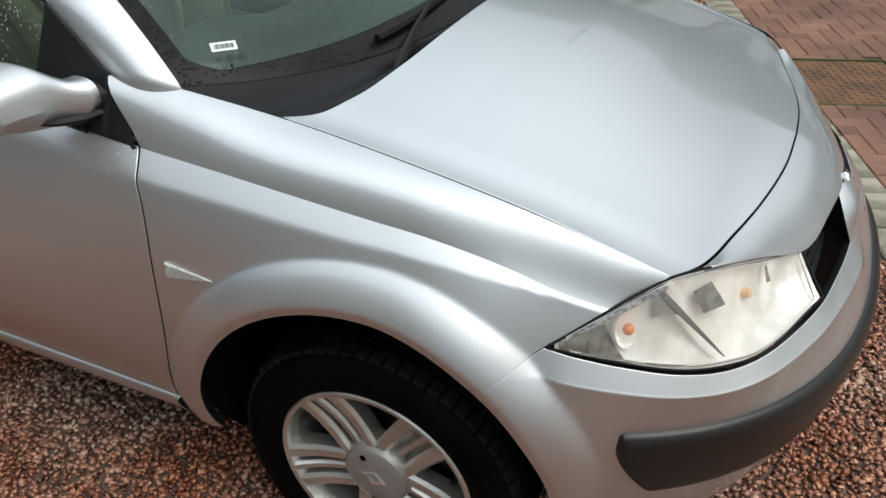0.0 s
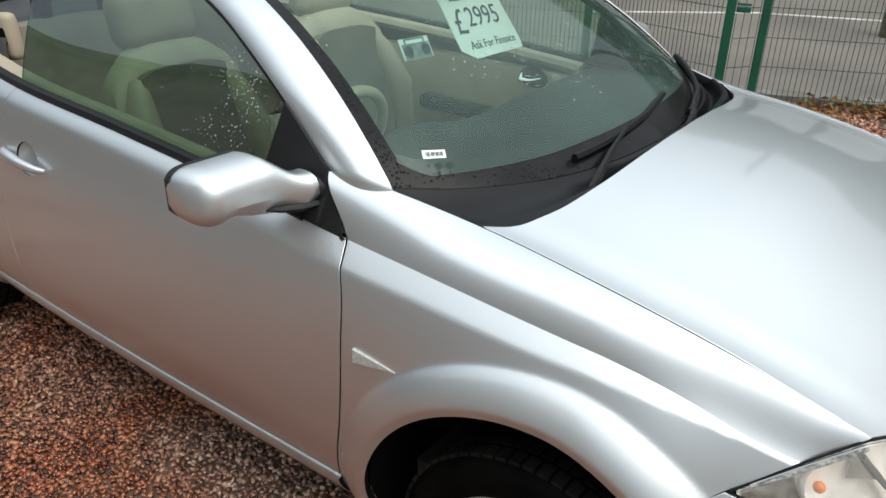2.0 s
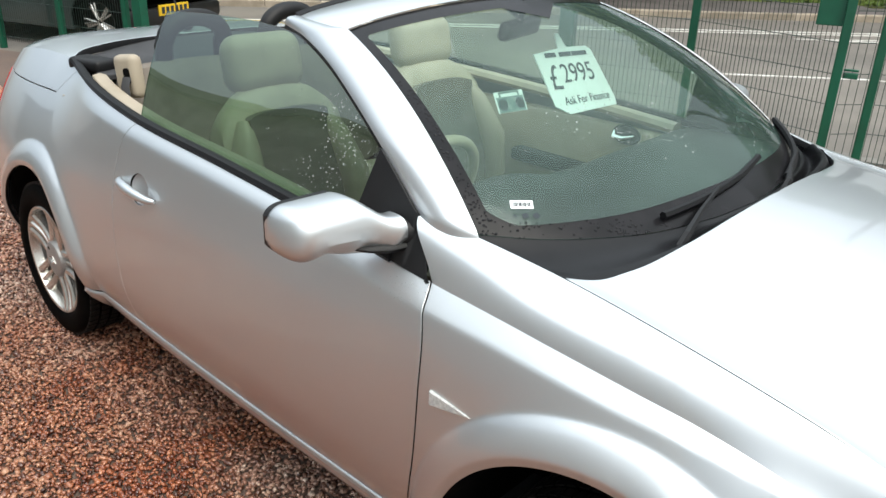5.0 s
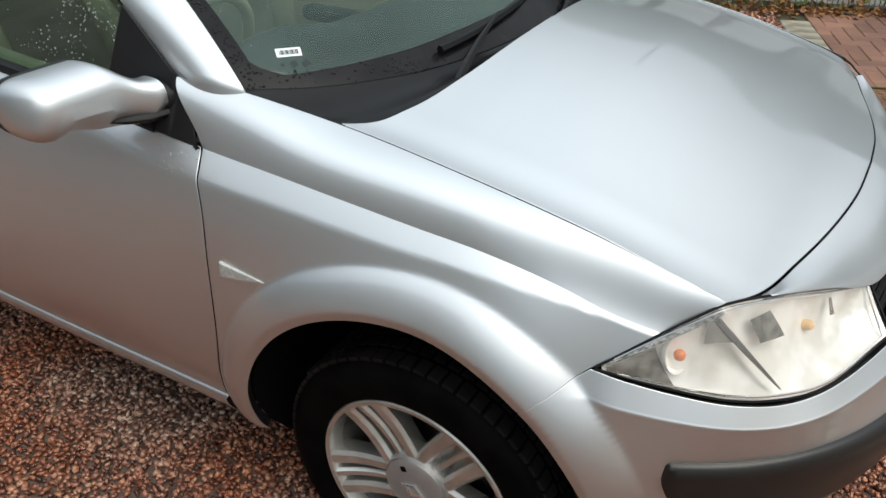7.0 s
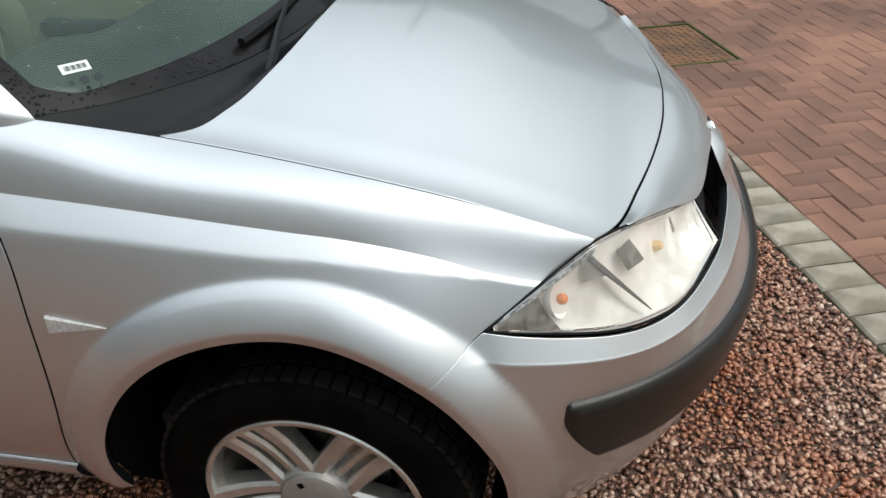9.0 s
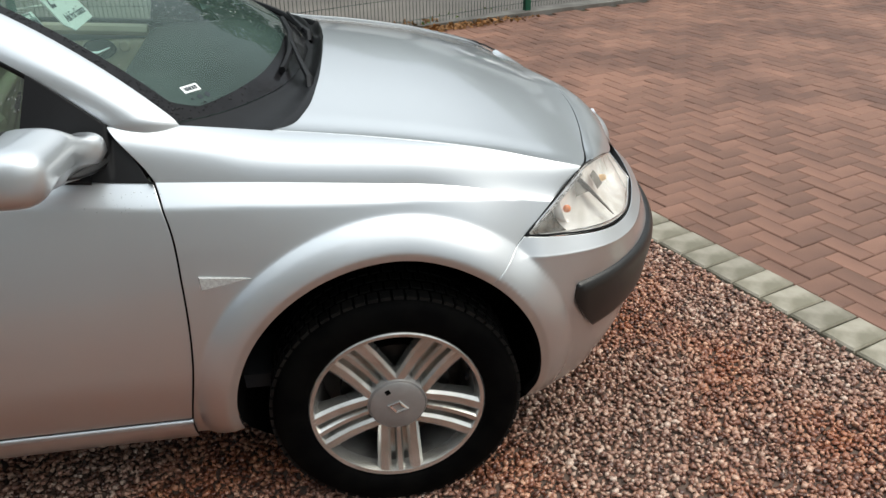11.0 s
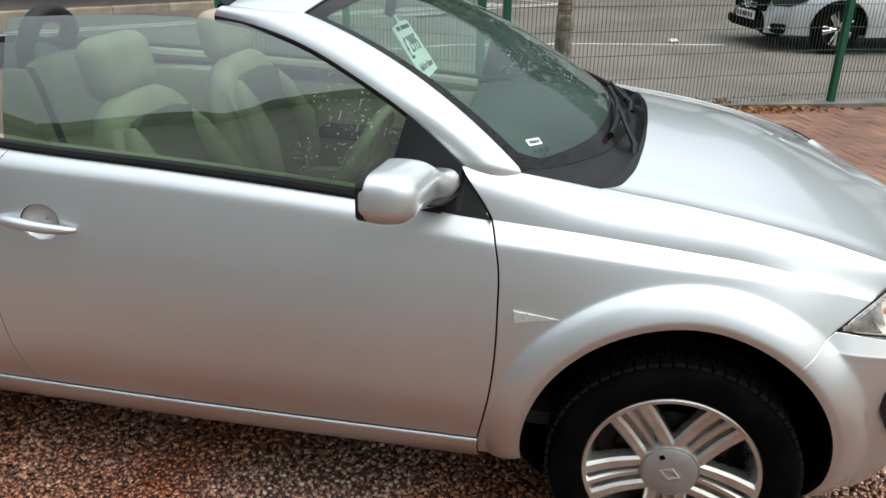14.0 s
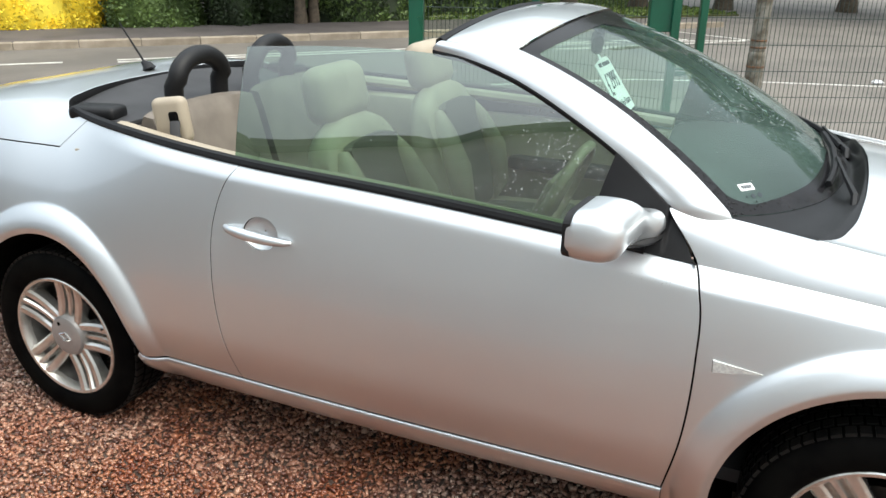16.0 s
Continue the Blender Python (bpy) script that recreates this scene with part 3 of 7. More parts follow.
# doors, quarters, sills
for sg in (-1, 1):
    door = sheet("door", flank, steps(-1.84, -0.44, 110), steps(0.15, 1.0, 60), PAINT, car, sg,
                 [lambda p, u, v: x_door_front(p.z) - GAP * 1.25 - p.x, lambda p, u, v: p.x - x_door_rear(p.z) - GAP, lambda p, u, v: p.z - Z_SILL - GAP,
                  lambda p, u, v: (math.hypot((p.x + 1.655) / 0.060, (p.z - 0.837) / 0.048) - 1) * 0.05])
    quarter = sheet("rear_quarter", flank, steps(-3.46, -1.74, 230), steps(0.0, 1.0, 130), PAINT, car, sg,
                    [arch_cut(ARCH_R), lambda p, u, v: x_door_rear(p.z) - GAP - p.x,
                     lambda p, u, v: p.z - (Z_SILL + GAP if p.x > -2.3 else 0.26),
                     lambda p, u, v: max(0.957 + 0.02 * (p.x + 2.54) - GAP - p.z, p.x + 2.545 - (p.z - 0.957) * 0.9)])

    for nm, xs in (("front_shut_seal", x_door_front), ("rear_shut_seal", x_door_rear)):
        bk = bmesh.new()
        tube(bk, [Vector((xs(z), sg * (side(xs(z), z) - 0.012), z)) for z in steps(0.352, 0.955, 30)], 0.0075, 6)
        part(nm, bk, DARK, car)

    def sill_surface(u, v):
        k = curve((0, -0.004), (0.06, 0.010), (0.14, 0.012), (0.6, 0.012), (1.0, 0.004))(v)
        z = Z_SILL - 0.004 - (0.075 + 0.02 * smooth01((-1.6 - u) / 0.5)) * v
        return Vector((u, side(u, z) + k, z))
    sheet("sill", sill_surface, steps(-2.17, -0.487, 60), steps(0, 1, 10), PAINT, car, sg)

    # the boot lid's side wrap
    sheet("boot_side", flank, steps(-3.46, -2.40, 60), steps(0.75, 1.0, 20), PAINT, car, sg,
          [lambda p, u, v: p.z - (0.957 + 0.02 * (p.x + 2.54)) - GAP, lambda p, u, v: -(p.x + 2.545 - (p.z - 0.957) * 0.9) - 2 * GAP])

z_top = curve((-3.46, 0.96), (-3.35, 1.02), (-3.1, 1.08), (-2.85, 1.105), (-2.65, 1.10), (-2.5, 1.10))
x_deck = curve((0.0, -2.70), (0.25, -2.70), (0.45, -2.665), (0.56, -2.63), (0.60, -2.585))


def deck(u, v):
    x = -3.46 + (x_deck(abs(v) * 0.60) + 3.46) * u
    we = w_edge(x)
    w = abs(v)
    ze, zt = z_edge(x), z_top(x)
    return Vector((x, v * we, ze + (zt - ze) * (1 - w ** 6)))


sheet("boot_lid", deck, steps(0, 1, 40), steps(-1, 1, 60), PAINT, car, 1, out=Vector((0, 0, 1)), rim=0.03)
bm = bmesh.new()
box(bm, (0.10, 1.0, 0.62), pose(-3.42, 0, 0.60), 0.04)
part("rear_panel", bm, PAINT, car, smooth=True)
for sg in (-1, 1):
    def lamp_s(u, v):
        z = 0.72 + 0.22 * v
        return Vector((u, side(u, z) + 0.004, z))
    sheet("tail_lamp", lamp_s, steps(-3.40, -3.20, 12), steps(0, 1, 10), REDLENS, car, sg, label="red tail lamp")

# front bumper: rows of plan lines, lofted
X0, A0, B0, NN = 0.09, 0.752, 0.832, 2 / 2.4
bump_top = path3((0, 0.778, 0.0, 0.690), (0.15, 0.771, 0.14, 0.689), (0.29, 0.752, 0.28, 0.690), (0.38, 0.728, 0.395, 0.689), (0.48, 0.662, 0.56, 0.687), (0.565, 0.603, 0.642, 0.688),
                 (0.64, 0.543, 0.695, 0.698), (0.75, 0.440, 0.742, 0.714), (0.85, 0.324, 0.781, 0.737), (1.0, 0.10, 0.812, 0.745))


def bumper(u, v):
    """u: 0 at the centre, 1 at the wheel arch; v: 0 low, 1 at the lamp."""
    a = u * math.pi / 2
    c, s = max(math.cos(a), 0) ** NN, max(math.sin(a), 0) ** NN
    rows = []
    for k, da, db, z in ((0.0, 0.09, 0.060, 0.235 + 0.02 * u ** 4), (0.28, 0.035, 0.022, 0.35), (0.55, 0.004, 0.004, 0.48), (0.76, 0.0, 0.0, 0.585)):
        rows.append((k, X0 + (A0 - da) * c, (B0 - db) * s, z))
    t = bump_top(u)
    t = Vector((t.x + 0.004, t.y + 0.003, t.z - 0.003))
    lip = Vector(rows[3][1:]).lerp(t, 0.70) + Vector((c, s, 0.15)).normalized() * 0.014 * smooth01(u / 0.15)
    under = Vector(rows[3][1:]).lerp(lip, 0.90)
    over = lip.lerp(t, 0.12)
    rows += [(0.865, under.x, under.y, under.z), (0.885, lip.x, lip.y, lip.z), (0.90, over.x, over.y, over.z), (1.0, t.x, t.y, t.z)]
    p = path3(*rows)(v)
    k = smooth01((0.38 - p.x) / 0.10)
    return Vector((p.x, (p.y + flare(p.x, p.z)) * (1 - k) + side(p.x, p.z) * k, p.z))


def whole_bumper(name, S, us, vs, material, parent, clips, label, rim=0.016):
    """Both halves of a front piece as one sheet."""
    def both(u, v):
        p = S(abs(u), v)
        return Vector((p.x, p.y if u > 0 else -p.y, p.z))
    return sheet(name, both, us, vs, material, parent, 1, clips, label, rim=rim, out=Vector((1, 0, 0.2)))


fine = steps(0, 0.7, 40) + steps(0.7, 1, 100)[1:]
bumper_ob = whole_bumper("front_bumper", bumper, [-q for q in fine[:0:-1]] + fine, steps(0, 0.86, 80) + steps(0.86, 0.91, 10)[1:] + steps(0.91, 1, 8)[1:], PAINT, car,
                         [lambda p, u, v: arch_distance(p.x, p.z, ARCH_F), lambda p, u, v: -in_front_of_lamp(p) - GAP * 0.75], "", rim=0.022)


def strip_s(u, v):
    e = 0.004
    p = bumper(u, v)
    n = (bumper(min(u + e, 1), v) - bumper(max(u - e, 0), v)).cross(bumper(u, v + e) - bumper(u, v - e)).normalized()
    if n.x + n.y < 0:
        n = -n
    edge = min(v - 0.455, 0.765 - v) / 0.05
    endd = (0.715 - u) / 0.03
    return p + n * 0.016 * math.sqrt(max(0.0, 1 - (1 - min(1, max(0, min(edge, endd)))) ** 2))


whole_bumper("bumper_strip", strip_s, steps(-0.72, 0.72, 120), steps(0.455, 0.765, 30), GREYPLAST, bumper_ob,
             [lambda p, u, v: 0.715 - abs(u) - 0.075 * max(0, (0.70 - v) / 0.25) ** 1.6], "dark grey plastic rubbing strip", rim=0.01)

# nose between bonnet and lamps
lamp_top = path3((0, 0.736, 0.0, 0.772), (0.1, 0.733, 0.066, 0.772), (0.25, 0.719, 0.165, 0.769), (0.5, 0.684, 0.33, 0.763), (0.705, 0.612, 0.465, 0.808), (0.897, 0.537, 0.592, 0.844), (1.0, 0.490, 0.66, 0.858))


def nose(u, v):
    w = 0.66 * u
    a = bonnet(1.0, w)
    a = Vector((a.x + 0.006, a.y, a.z - 0.003))
    b = lamp_top(u)
    p = a.lerp(b, v)
    bulge = 0.010 * 4 * v * (1 - v) * (1 - u * u)
    return p + Vector((bulge * 0.6, 0, bulge))


whole_bumper("nose_panel", nose, steps(-0.885, 0.885, 80), steps(0, 1, 14), PAINT, car, [], "", rim=0.012)
gap = bmesh.new()
tube(gap, [Vector((p.x + 0.004, y, p.z - 0.011)) for y, p in [(y, bonnet(1.0, abs(y))) for y in steps(-0.575, 0.575, 60)]], 0.003, 6)
part("bonnet_seal", gap, DARK, car)
for sg in (-1, 1):
    gap = bmesh.new()
    tube(gap, [Vector((x, sg * w_shut(x), z_shut(x) - 0.012)) for x in steps(-0.22, 0.47, 40)], 0.007, 6)
    part("bonnet_side_seal", gap, DARK, car)
centre = bmesh.new()
for i in range(11):
    v = i / 10
    y = 0.055 + 0.075 * v
    for k in range(7):
        t = -1 + k / 3
        centre.verts.new((0.724 + 0.052 * v + (0.008 + 0.020 * math.sin(min(1, v + 0.12) * math.pi)) * (1 - t ** 4), t * y, 0.774 - 0.090 * v))
centre.verts.ensure_lookup_table()
for i in range(10):
    for k in range(6):
        centre.faces.new([centre.verts[7 * i + k + o] for o in (0, 1, 8, 7)])
part("nose_bar", centre, PAINT, car, smooth=60)
bm = bmesh.new()
em = Matrix.Translation((0.752, 0, 0.738)) @ Matrix.Rotation(math.radians(62), 4, "Y") @ Matrix.Rotation(math.pi / 2, 4, "Z")
diamond(bm, em, 0.046, 0.034, 0.40, 0.010)
part("nose_emblem", bm, CHROME, car, "plain chrome diamond emblem", smooth=True)
for sg in (-1, 1):
    g = bmesh.new()
    q = [Vector((0.680, sg * 0.300, 0.755)), Vector((0.705, sg * 0.04, 0.765)), Vector((0.755, sg * 0.10, 0.672)), Vector((0.738, sg * 0.345, 0.682))]
    back_off = Vector((-0.06, 0, -0.02))
    vs_ = [g.verts.new(p + back_off) for p in q]
    g.faces.new(vs_)
    grille = part("grille", g, DARK, car, "black slatted grille")
    for i in range(5):
        t = (i + 0.5) / 5
        a, b = q[0].lerp(q[3], t), q[1].lerp(q[2], t)
        s = bmesh.new()
        d = b - a
        tube(s, [a + back_off * 0.5, a.lerp(b, 0.5) + back_off * 0.45, b + back_off * 0.5], 0.007, 6)
        part("slat", s, PLASTIC, grille)

# headlights
lamp_bot = path3((0, 0.330, 0.776, 0.738), (0.2, 0.440, 0.737, 0.716), (0.42, 0.543, 0.690, 0.700), (0.58, 0.603, 0.637, 0.691), (0.78, 0.662, 0.555, 0.687), (1.0, 0.734, 0.368, 0.695))
lamp_up = path3((0, 0.330, 0.775, 0.740), (0.30, 0.445, 0.697, 0.828), (0.42, 0.490, 0.662, 0.854), (0.52, 0.535, 0.592, 0.842), (0.75, 0.610, 0.465, 0.806), (1.0, 0.678, 0.332, 0.764))


def lamp(u, v, sink=0.0):
    p = lamp_bot(u).lerp(lamp_up(u), v)
    out = Vector((0.62, 0.42, 0.66))
    return p + out * (0.022 * math.sin(math.pi * v) * math.sin(math.pi * min(1, u * 1.15)) ** 0.7 - sink * min(1, 6 * u) * min(1, 9 * (1 - u)) * (0.25 + 0.75 * math.sin(math.pi * min(max(v, 0), 1))))


for sg in (-1, 1):
    hl = empty("headlight", "", "")
    hl.parent = car
    sheet("lens", lambda u, v: lamp(u, v), steps(0.02, 0.985, 40), steps(0.02, 0.98, 20), LENS, hl, sg, label="clear plastic headlight lens", rim=0.012, out=Vector((1, 0.5, 1))).visible_shadow = False
    sheet("lamp_housing", lambda u, v: lamp(u, v, 0.045), steps(0.02, 0.99, 36), steps(0.0, 1.0, 18), REFLECT, hl, sg, rim=0.0, out=Vector((1, 0.5, 1)))
    bz = bmesh.new()
    ring = [lamp(u, 0.0) for u in steps(0, 1, 24)] + [lamp(1.0, v) for v in steps(0.1, 0.9, 5)] + [lamp(u, 1.0) for u in steps(1, 0, 24)]
    tube(bz, [Vector((p.x - 0.001, sg * p.y, p.z - 0.001)) for p in ring], 0.0023, 6, closed=True)
    part("lamp_seal", bz, SEAL, hl, smooth=True)
    le = bmesh.new()
    ring = [lamp(u, 0.045, 0.004) for u in steps(0.06, 0.97, 24)] + [lamp(0.97, v, 0.004) for v in steps(0.1, 0.9, 5)] + [lamp(u, 0.955, 0.004) for u in steps(0.97, 0.06, 24)]
    tube(le, [Vector((p.x, sg * p.y, p.z)) for p in ring], 0.0022, 6, closed=True)
    part("lens_edge", le, CHROME, hl, "bright moulded lens edge", smooth=True)

    def patch(name, corners, sink, material, label=""):
        """A reflector facet between four places of the lamp."""
        a, b, c, d = corners
        f = bmesh.new()
        grid = []
        for i in range(7):
            for k in range(7):
                s_, t_ = i / 6, k / 6
                u = (a[0] * (1 - s_) + b[0] * s_) * (1 - t_) + (d[0] * (1 - s_) + c[0] * s_) * t_
                v = (a[1] * (1 - s_) + b[1] * s_) * (1 - t_) + (d[1] * (1 - s_) + c[1] * s_) * t_
                q = lamp(u, v, sink[0] + (sink[1] - sink[0]) * s_)
                grid.append(f.verts.new((q.x, sg * q.y, q.z)))
        for i in range(6):
            for k in range(6):
                f.faces.new([grid[7 * (i + o) + k + e] for o, e in ((0, 0), (1, 0), (1, 1), (0, 1))])
        return part(name, f, material, hl, label, smooth=60)
    patch("rear_facet", ((0.03, 0.10), (0.235, 0.06), (0.205, 0.78), (0.03, 0.72)), (0.006, 0.040), LAMPDARK, "dark grey reflector facet")
    patch("edge_strip", ((0.02, 0.80), (0.40, 0.90), (0.40, 0.985), (0.02, 0.96)), (0.004, 0.006), LAMPTRIM, "ribbed chrome edge")
    patch("upper_facet", ((0.34, 0.66), (0.44, 0.60), (0.40, 0.88), (0.36, 0.87)), (0.030, 0.026), LAMPGREY)
    patch("window_facet", ((0.50, 0.56), (0.585, 0.60), (0.535, 0.86), (0.475, 0.80)), (0.024, 0.024), LAMPDARK)
    patch("inner_bracket", ((0.80, 0.70), (0.825, 0.70), (0.80, 0.90), (0.785, 0.90)), (0.022, 0.022), LAMPGREY)
    bl = bmesh.new()
    fin = [lamp(0.385, 0.86, 0.020).lerp(lamp(0.56, 0.10, 0.010), t) for t in steps(0, 1, 9)]
    tube(bl, [Vector((p.x, sg * p.y, p.z)) for p in fin], [0.009, 0.010, 0.010, 0.009, 0.008, 0.007, 0.006, 0.005, 0.004, 0.002], 6, flat=0.5)
    part("divider", bl, TRIM, hl, smooth=True)
    axis = Vector((0.80, sg * 0.28, 0.35)).to_track_quat("Z", "Y").to_matrix().to_4x4()
    for (u, v, r, nm) in ((0.262, 0.56, 0.030, "indicator_reflector"),):
        p = lamp(u, v, 0.030)
        rm = bmesh.new()
        lathe(rm, [(r * math.sin(a), -0.030 * math.cos(a)) for a in steps(0.12, 1.45, 10)], Matrix.Translation((p.x, sg * p.y, p.z)) @ axis, 32)
        part(nm, rm, REFLECT, hl, smooth=True)
    p = lamp(0.72, 0.66, 0.036)
    bb = bmesh.new()
    lathe(bb, [(0.0001, 0.010), (0.008, 0.006), (0.010, -0.006), (0.010, -0.02)], Matrix.Translation((p.x, sg * p.y, p.z)) @ axis, 14)
    part("side_bulb", bb, BULB, hl, "pale orange bulb", smooth=True)
    p = lamp(0.255, 0.58, 0.022)
    ab = bmesh.new()
    bmesh.ops.create_uvsphere(ab, u_segments=14, v_segments=10, radius=0.0098, matrix=Matrix.Translation((p.x, sg * p.y, p.z)))
    part("indicator_bulb", ab, AMBER, hl, "amber indicator bulb", smooth=True)

for sg in (-1, 1):
    fill = bmesh.new()
    tube(fill, [Vector((x, sg * (side(x, z) - 0.014), z)) for x, z in ((0.244 + (z - 0.666) * 1.155, z) for z in steps(0.676, 0.732, 10))], 0.006, 6)
    part("wing_joint", fill, SEAL, car, smooth=True)

# underside and wheel wells
bm = bmesh.new()
box(bm, (0.80, 1.40, 0.10), pose(-0.87, 0, 0.25))
box(bm, (0.90, 1.40, 0.10), pose(-1.68, 0, 0.25))
box(bm, (0.9, 1.1, 0.12), pose(-2.9, 0, 0.32))
box(bm, (0.9, 1.02, 0.12), pose(0.15, 0, 0.30))
for sy in (-1, 1):
    for x in (-0.40, -2.20):
        box(bm, (0.03, 0.30, 0.24), pose(x, sy * 0.60, 0.42))
part("underbody", bm, DARK, car)
for sg in (-1, 1):
    for arch in (ARCH_F, ARCH_R):
        bm = bmesh.new()
        seg, ang = 28, steps(math.radians(-32), math.radians(214), 28)
        rr = arch[2] + 0.004
        rows = [[bm.verts.new((arch[0] + rr * math.cos(a), sg * (w or side(arch[0] + rr * math.cos(a), arch[1] + rr * math.sin(a)) - 0.023 - 0.004 * max(0, 0.5 - math.sin(a))), arch[1] + rr * math.sin(a))) for a in ang] for w in (0, 0.50)]
        for i in range(seg):
            bm.faces.new((rows[0][i], rows[0][i + 1], rows[1][i + 1], rows[1][i]))
        bm.faces.new(rows[1])
        part("arch_liner", bm, DARK, car)

# wheels
TYRE_R = 0.314
EMBLEM_TURN = math.radians(75)


def make_wheel(x, sgn, turn):
    """Axis along the car's width; local z points outwards."""
    m = Matrix.Translation((x, sgn * 0.735, TYRE_R - 0.002)) @ Matrix.Rotation(-sgn * math.pi / 2, 4, "X")
    wheel = empty("wheel", "", "")
    wheel.parent = car
    t = bmesh.new()
    prof = [(0.205, -0.09), (0.24, -0.100), (0.285, -0.098), (0.306, -0.082), (TYRE_R - 0.004, -0.06), (TYRE_R - 0.003, 0.0), (TYRE_R - 0.004, 0.06), (0.306, 0.082), (0.298, 0.092),
            (0.285, 0.098), (0.262, 0.102), (0.240, 0.100), (0.228, 0.094), (0.219, 0.086), (0.210, 0.080)]
    lathe(t, prof, m, 80)
    part("tyre", t, RUBBER, wheel, "worn black tyre", smooth=True)
    tr = bmesh.new()
    for k in range(64):
        a = k * math.tau / 64
        for row, (d, wd) in enumerate(((-0.062, 0.030), (-0.021, 0.03), (0.021, 0.03), (0.064, 0.034))):
            off = 0.5 * (row % 2) * math.tau / 64
            box(tr, (0.012, 0.0235, wd), m @ Matrix.Rotation(a + off, 4, "Z") @ Matrix.Translation((TYRE_R - 0.006, 0, d)))
    part("tread", tr, TREAD, wheel)
    r = bmesh.new()
    lathe(r, [(0.219, 0.083), (0.2205, 0.088), (0.217, 0.091), (0.208, 0.089), (0.204, 0.078), (0.199, 0.055)], m, 72)
    part("rim", r, ALLOY, wheel, "silver alloy rim with scuffed lip", smooth=50)
    r = bmesh.new()
    lathe(r, [(0.1995, 0.056), (0.197, 0.045), (0.190, 0.02), (0.186, -0.08), (0.12, -0.085)], m, 56)
    part("barrel", r, BARREL, wheel, "dull grey wheel barrel, its shade put into the colour", smooth=50)
    for k in range(5):
        base_a = turn + k * math.tau / 5
        for off0, off1, w0, w1 in ((-0.035, -0.042, 0.030, 0.036), (0.0, 0.0, 0.018, 0.022), (0.035, 0.042, 0.030, 0.036)):
            s = bmesh.new()
            rings = []
            for i in range(7):
                q = i / 6
                rad = 0.058 + (0.209 - 0.058) * q
                off = off0 + (off1 - off0) * q
                wd = (w0 + (w1 - w0) * q) * 0.5
                top = 0.084 - 0.012 * math.sin(math.pi * q) + 0.004 * q - (0.010 * (1 - q) ** 4)
                if abs(off) < 0.001:
                    top -= 0.008 * (1 - q)
                rad_ = math.sqrt(max(rad * rad - off * off, 0.0009))
                rings.append([s.verts.new(m @ Matrix.Rotation(base_a, 4, "Z") @ Vector((rad_, off + yy, zz))) for yy, zz in
                              ((-wd, 0.035), (-wd, top - 0.007), (-wd * 0.55, top), (wd * 0.55, top), (wd, top - 0.007), (wd, 0.035))])
            for i in range(6):
                for j in range(6):
                    s.faces.new((rings[i][j], rings[i][(j + 1) % 6], rings[i + 1][(j + 1) % 6], rings[i + 1][j]))
            s.faces.new(rings[0][::-1])
            s.faces.new(rings[-1])
            bmesh.ops.recalc_face_normals(s, faces=s.faces)
            part("spoke", s, ALLOY, wheel, smooth=30)
    for k in range(5):
        a_ = turn + k * math.tau / 5
        wb = bmesh.new()
        pts = [(0.066, -0.040), (0.196, -0.050), (0.196, 0.050), (0.066, 0.040)]
        top_ = [wb.verts.new(m @ Matrix.Rotation(a_, 4, "Z") @ Vector((x_, y_, 0.038))) for x_, y_ in pts]
        low_ = [wb.verts.new(m @ Matrix.Rotation(a_, 4, "Z") @ Vector((x_, y_, 0.030))) for x_, y_ in pts]
        wb.faces.new(top_)
        for i in range(4):
            wb.faces.new((top_[i], low_[i], low_[(i + 1) % 4], top_[(i + 1) % 4]))
        bmesh.ops.recalc_face_normals(wb, faces=wb.faces)
        part("spoke_web", wb, ALLOY, wheel)
    h = bmesh.new()
    lathe(h, [(0.076, 0.03), (0.076, 0.070), (0.072, 0.078), (0.070, 0.076), (0.0681, 0.081), (0.062, 0.084), (0.03, 0.0865), (0.0001, 0.087)], m, 48)
    cap = part("hub_cap", h, CAP, wheel, "grey plastic hub cap", smooth=40)
    e = bmesh.new()
    diamond(e, m @ Matrix.Rotation(EMBLEM_TURN, 4, "Z") @ Matrix.Translation((0, 0, 0.086)), 0.029, 0.020, 0.42, 0.005)
    part("emblem", e, CHROME, cap, "plain chrome diamond")
    v = bmesh.new()
    box(v, (0.013, 0.013, 0.004), m @ Matrix.Rotation(math.radians(118), 4, "Z") @ Matrix.Translation((0.050, 0, 0.0845)), 0.0018, 3)
    part("lock_hole", v, DARK, cap)
    d = bmesh.new()
    lathe(d, [(0.0001, 0.035), (0.07, 0.035), (0.075, 0.02), (0.14, 0.02), (0.142, 0.0), (0.0001, 0.0)], m, 48)
    part("brake_disc", d, STEEL, wheel, smooth=40)
    va = bmesh.new()
    tube(va, [m @ Matrix.Rotation(0.35, 4, "Z") @ Vector((0.196, 0, 0.05)), m @ Matrix.Rotation(0.35, 4, "Z") @ Vector((0.185, 0, 0.085))], 0.0045, 8)
    part("valve", va, SEAL, wheel)
    return wheel


for sg in (-1, 1):
    make_wheel(0.005, sg, math.radians(-90 if sg < 0 else 20))
    make_wheel(X_REAR, sg, math.radians(-66 if sg < 0 else 40))


# ---- windscreen, pillars, header ----
ws_low = path3((0, -0.155, 0.0, 1.012), (0.3, -0.175, 0.21, 1.013), (0.6, -0.235, 0.43, 1.017), (0.85, -0.345, 0.615, 1.026), (1.0, -0.425, 0.705, 1.036))
ws_high = path3((0, -0.945, 0.0, 1.412), (0.3, -0.951, 0.175, 1.409), (0.6, -0.970, 0.345, 1.395), (0.85, -0.995, 0.482, 1.372), (1.0, -1.012, 0.548, 1.354))


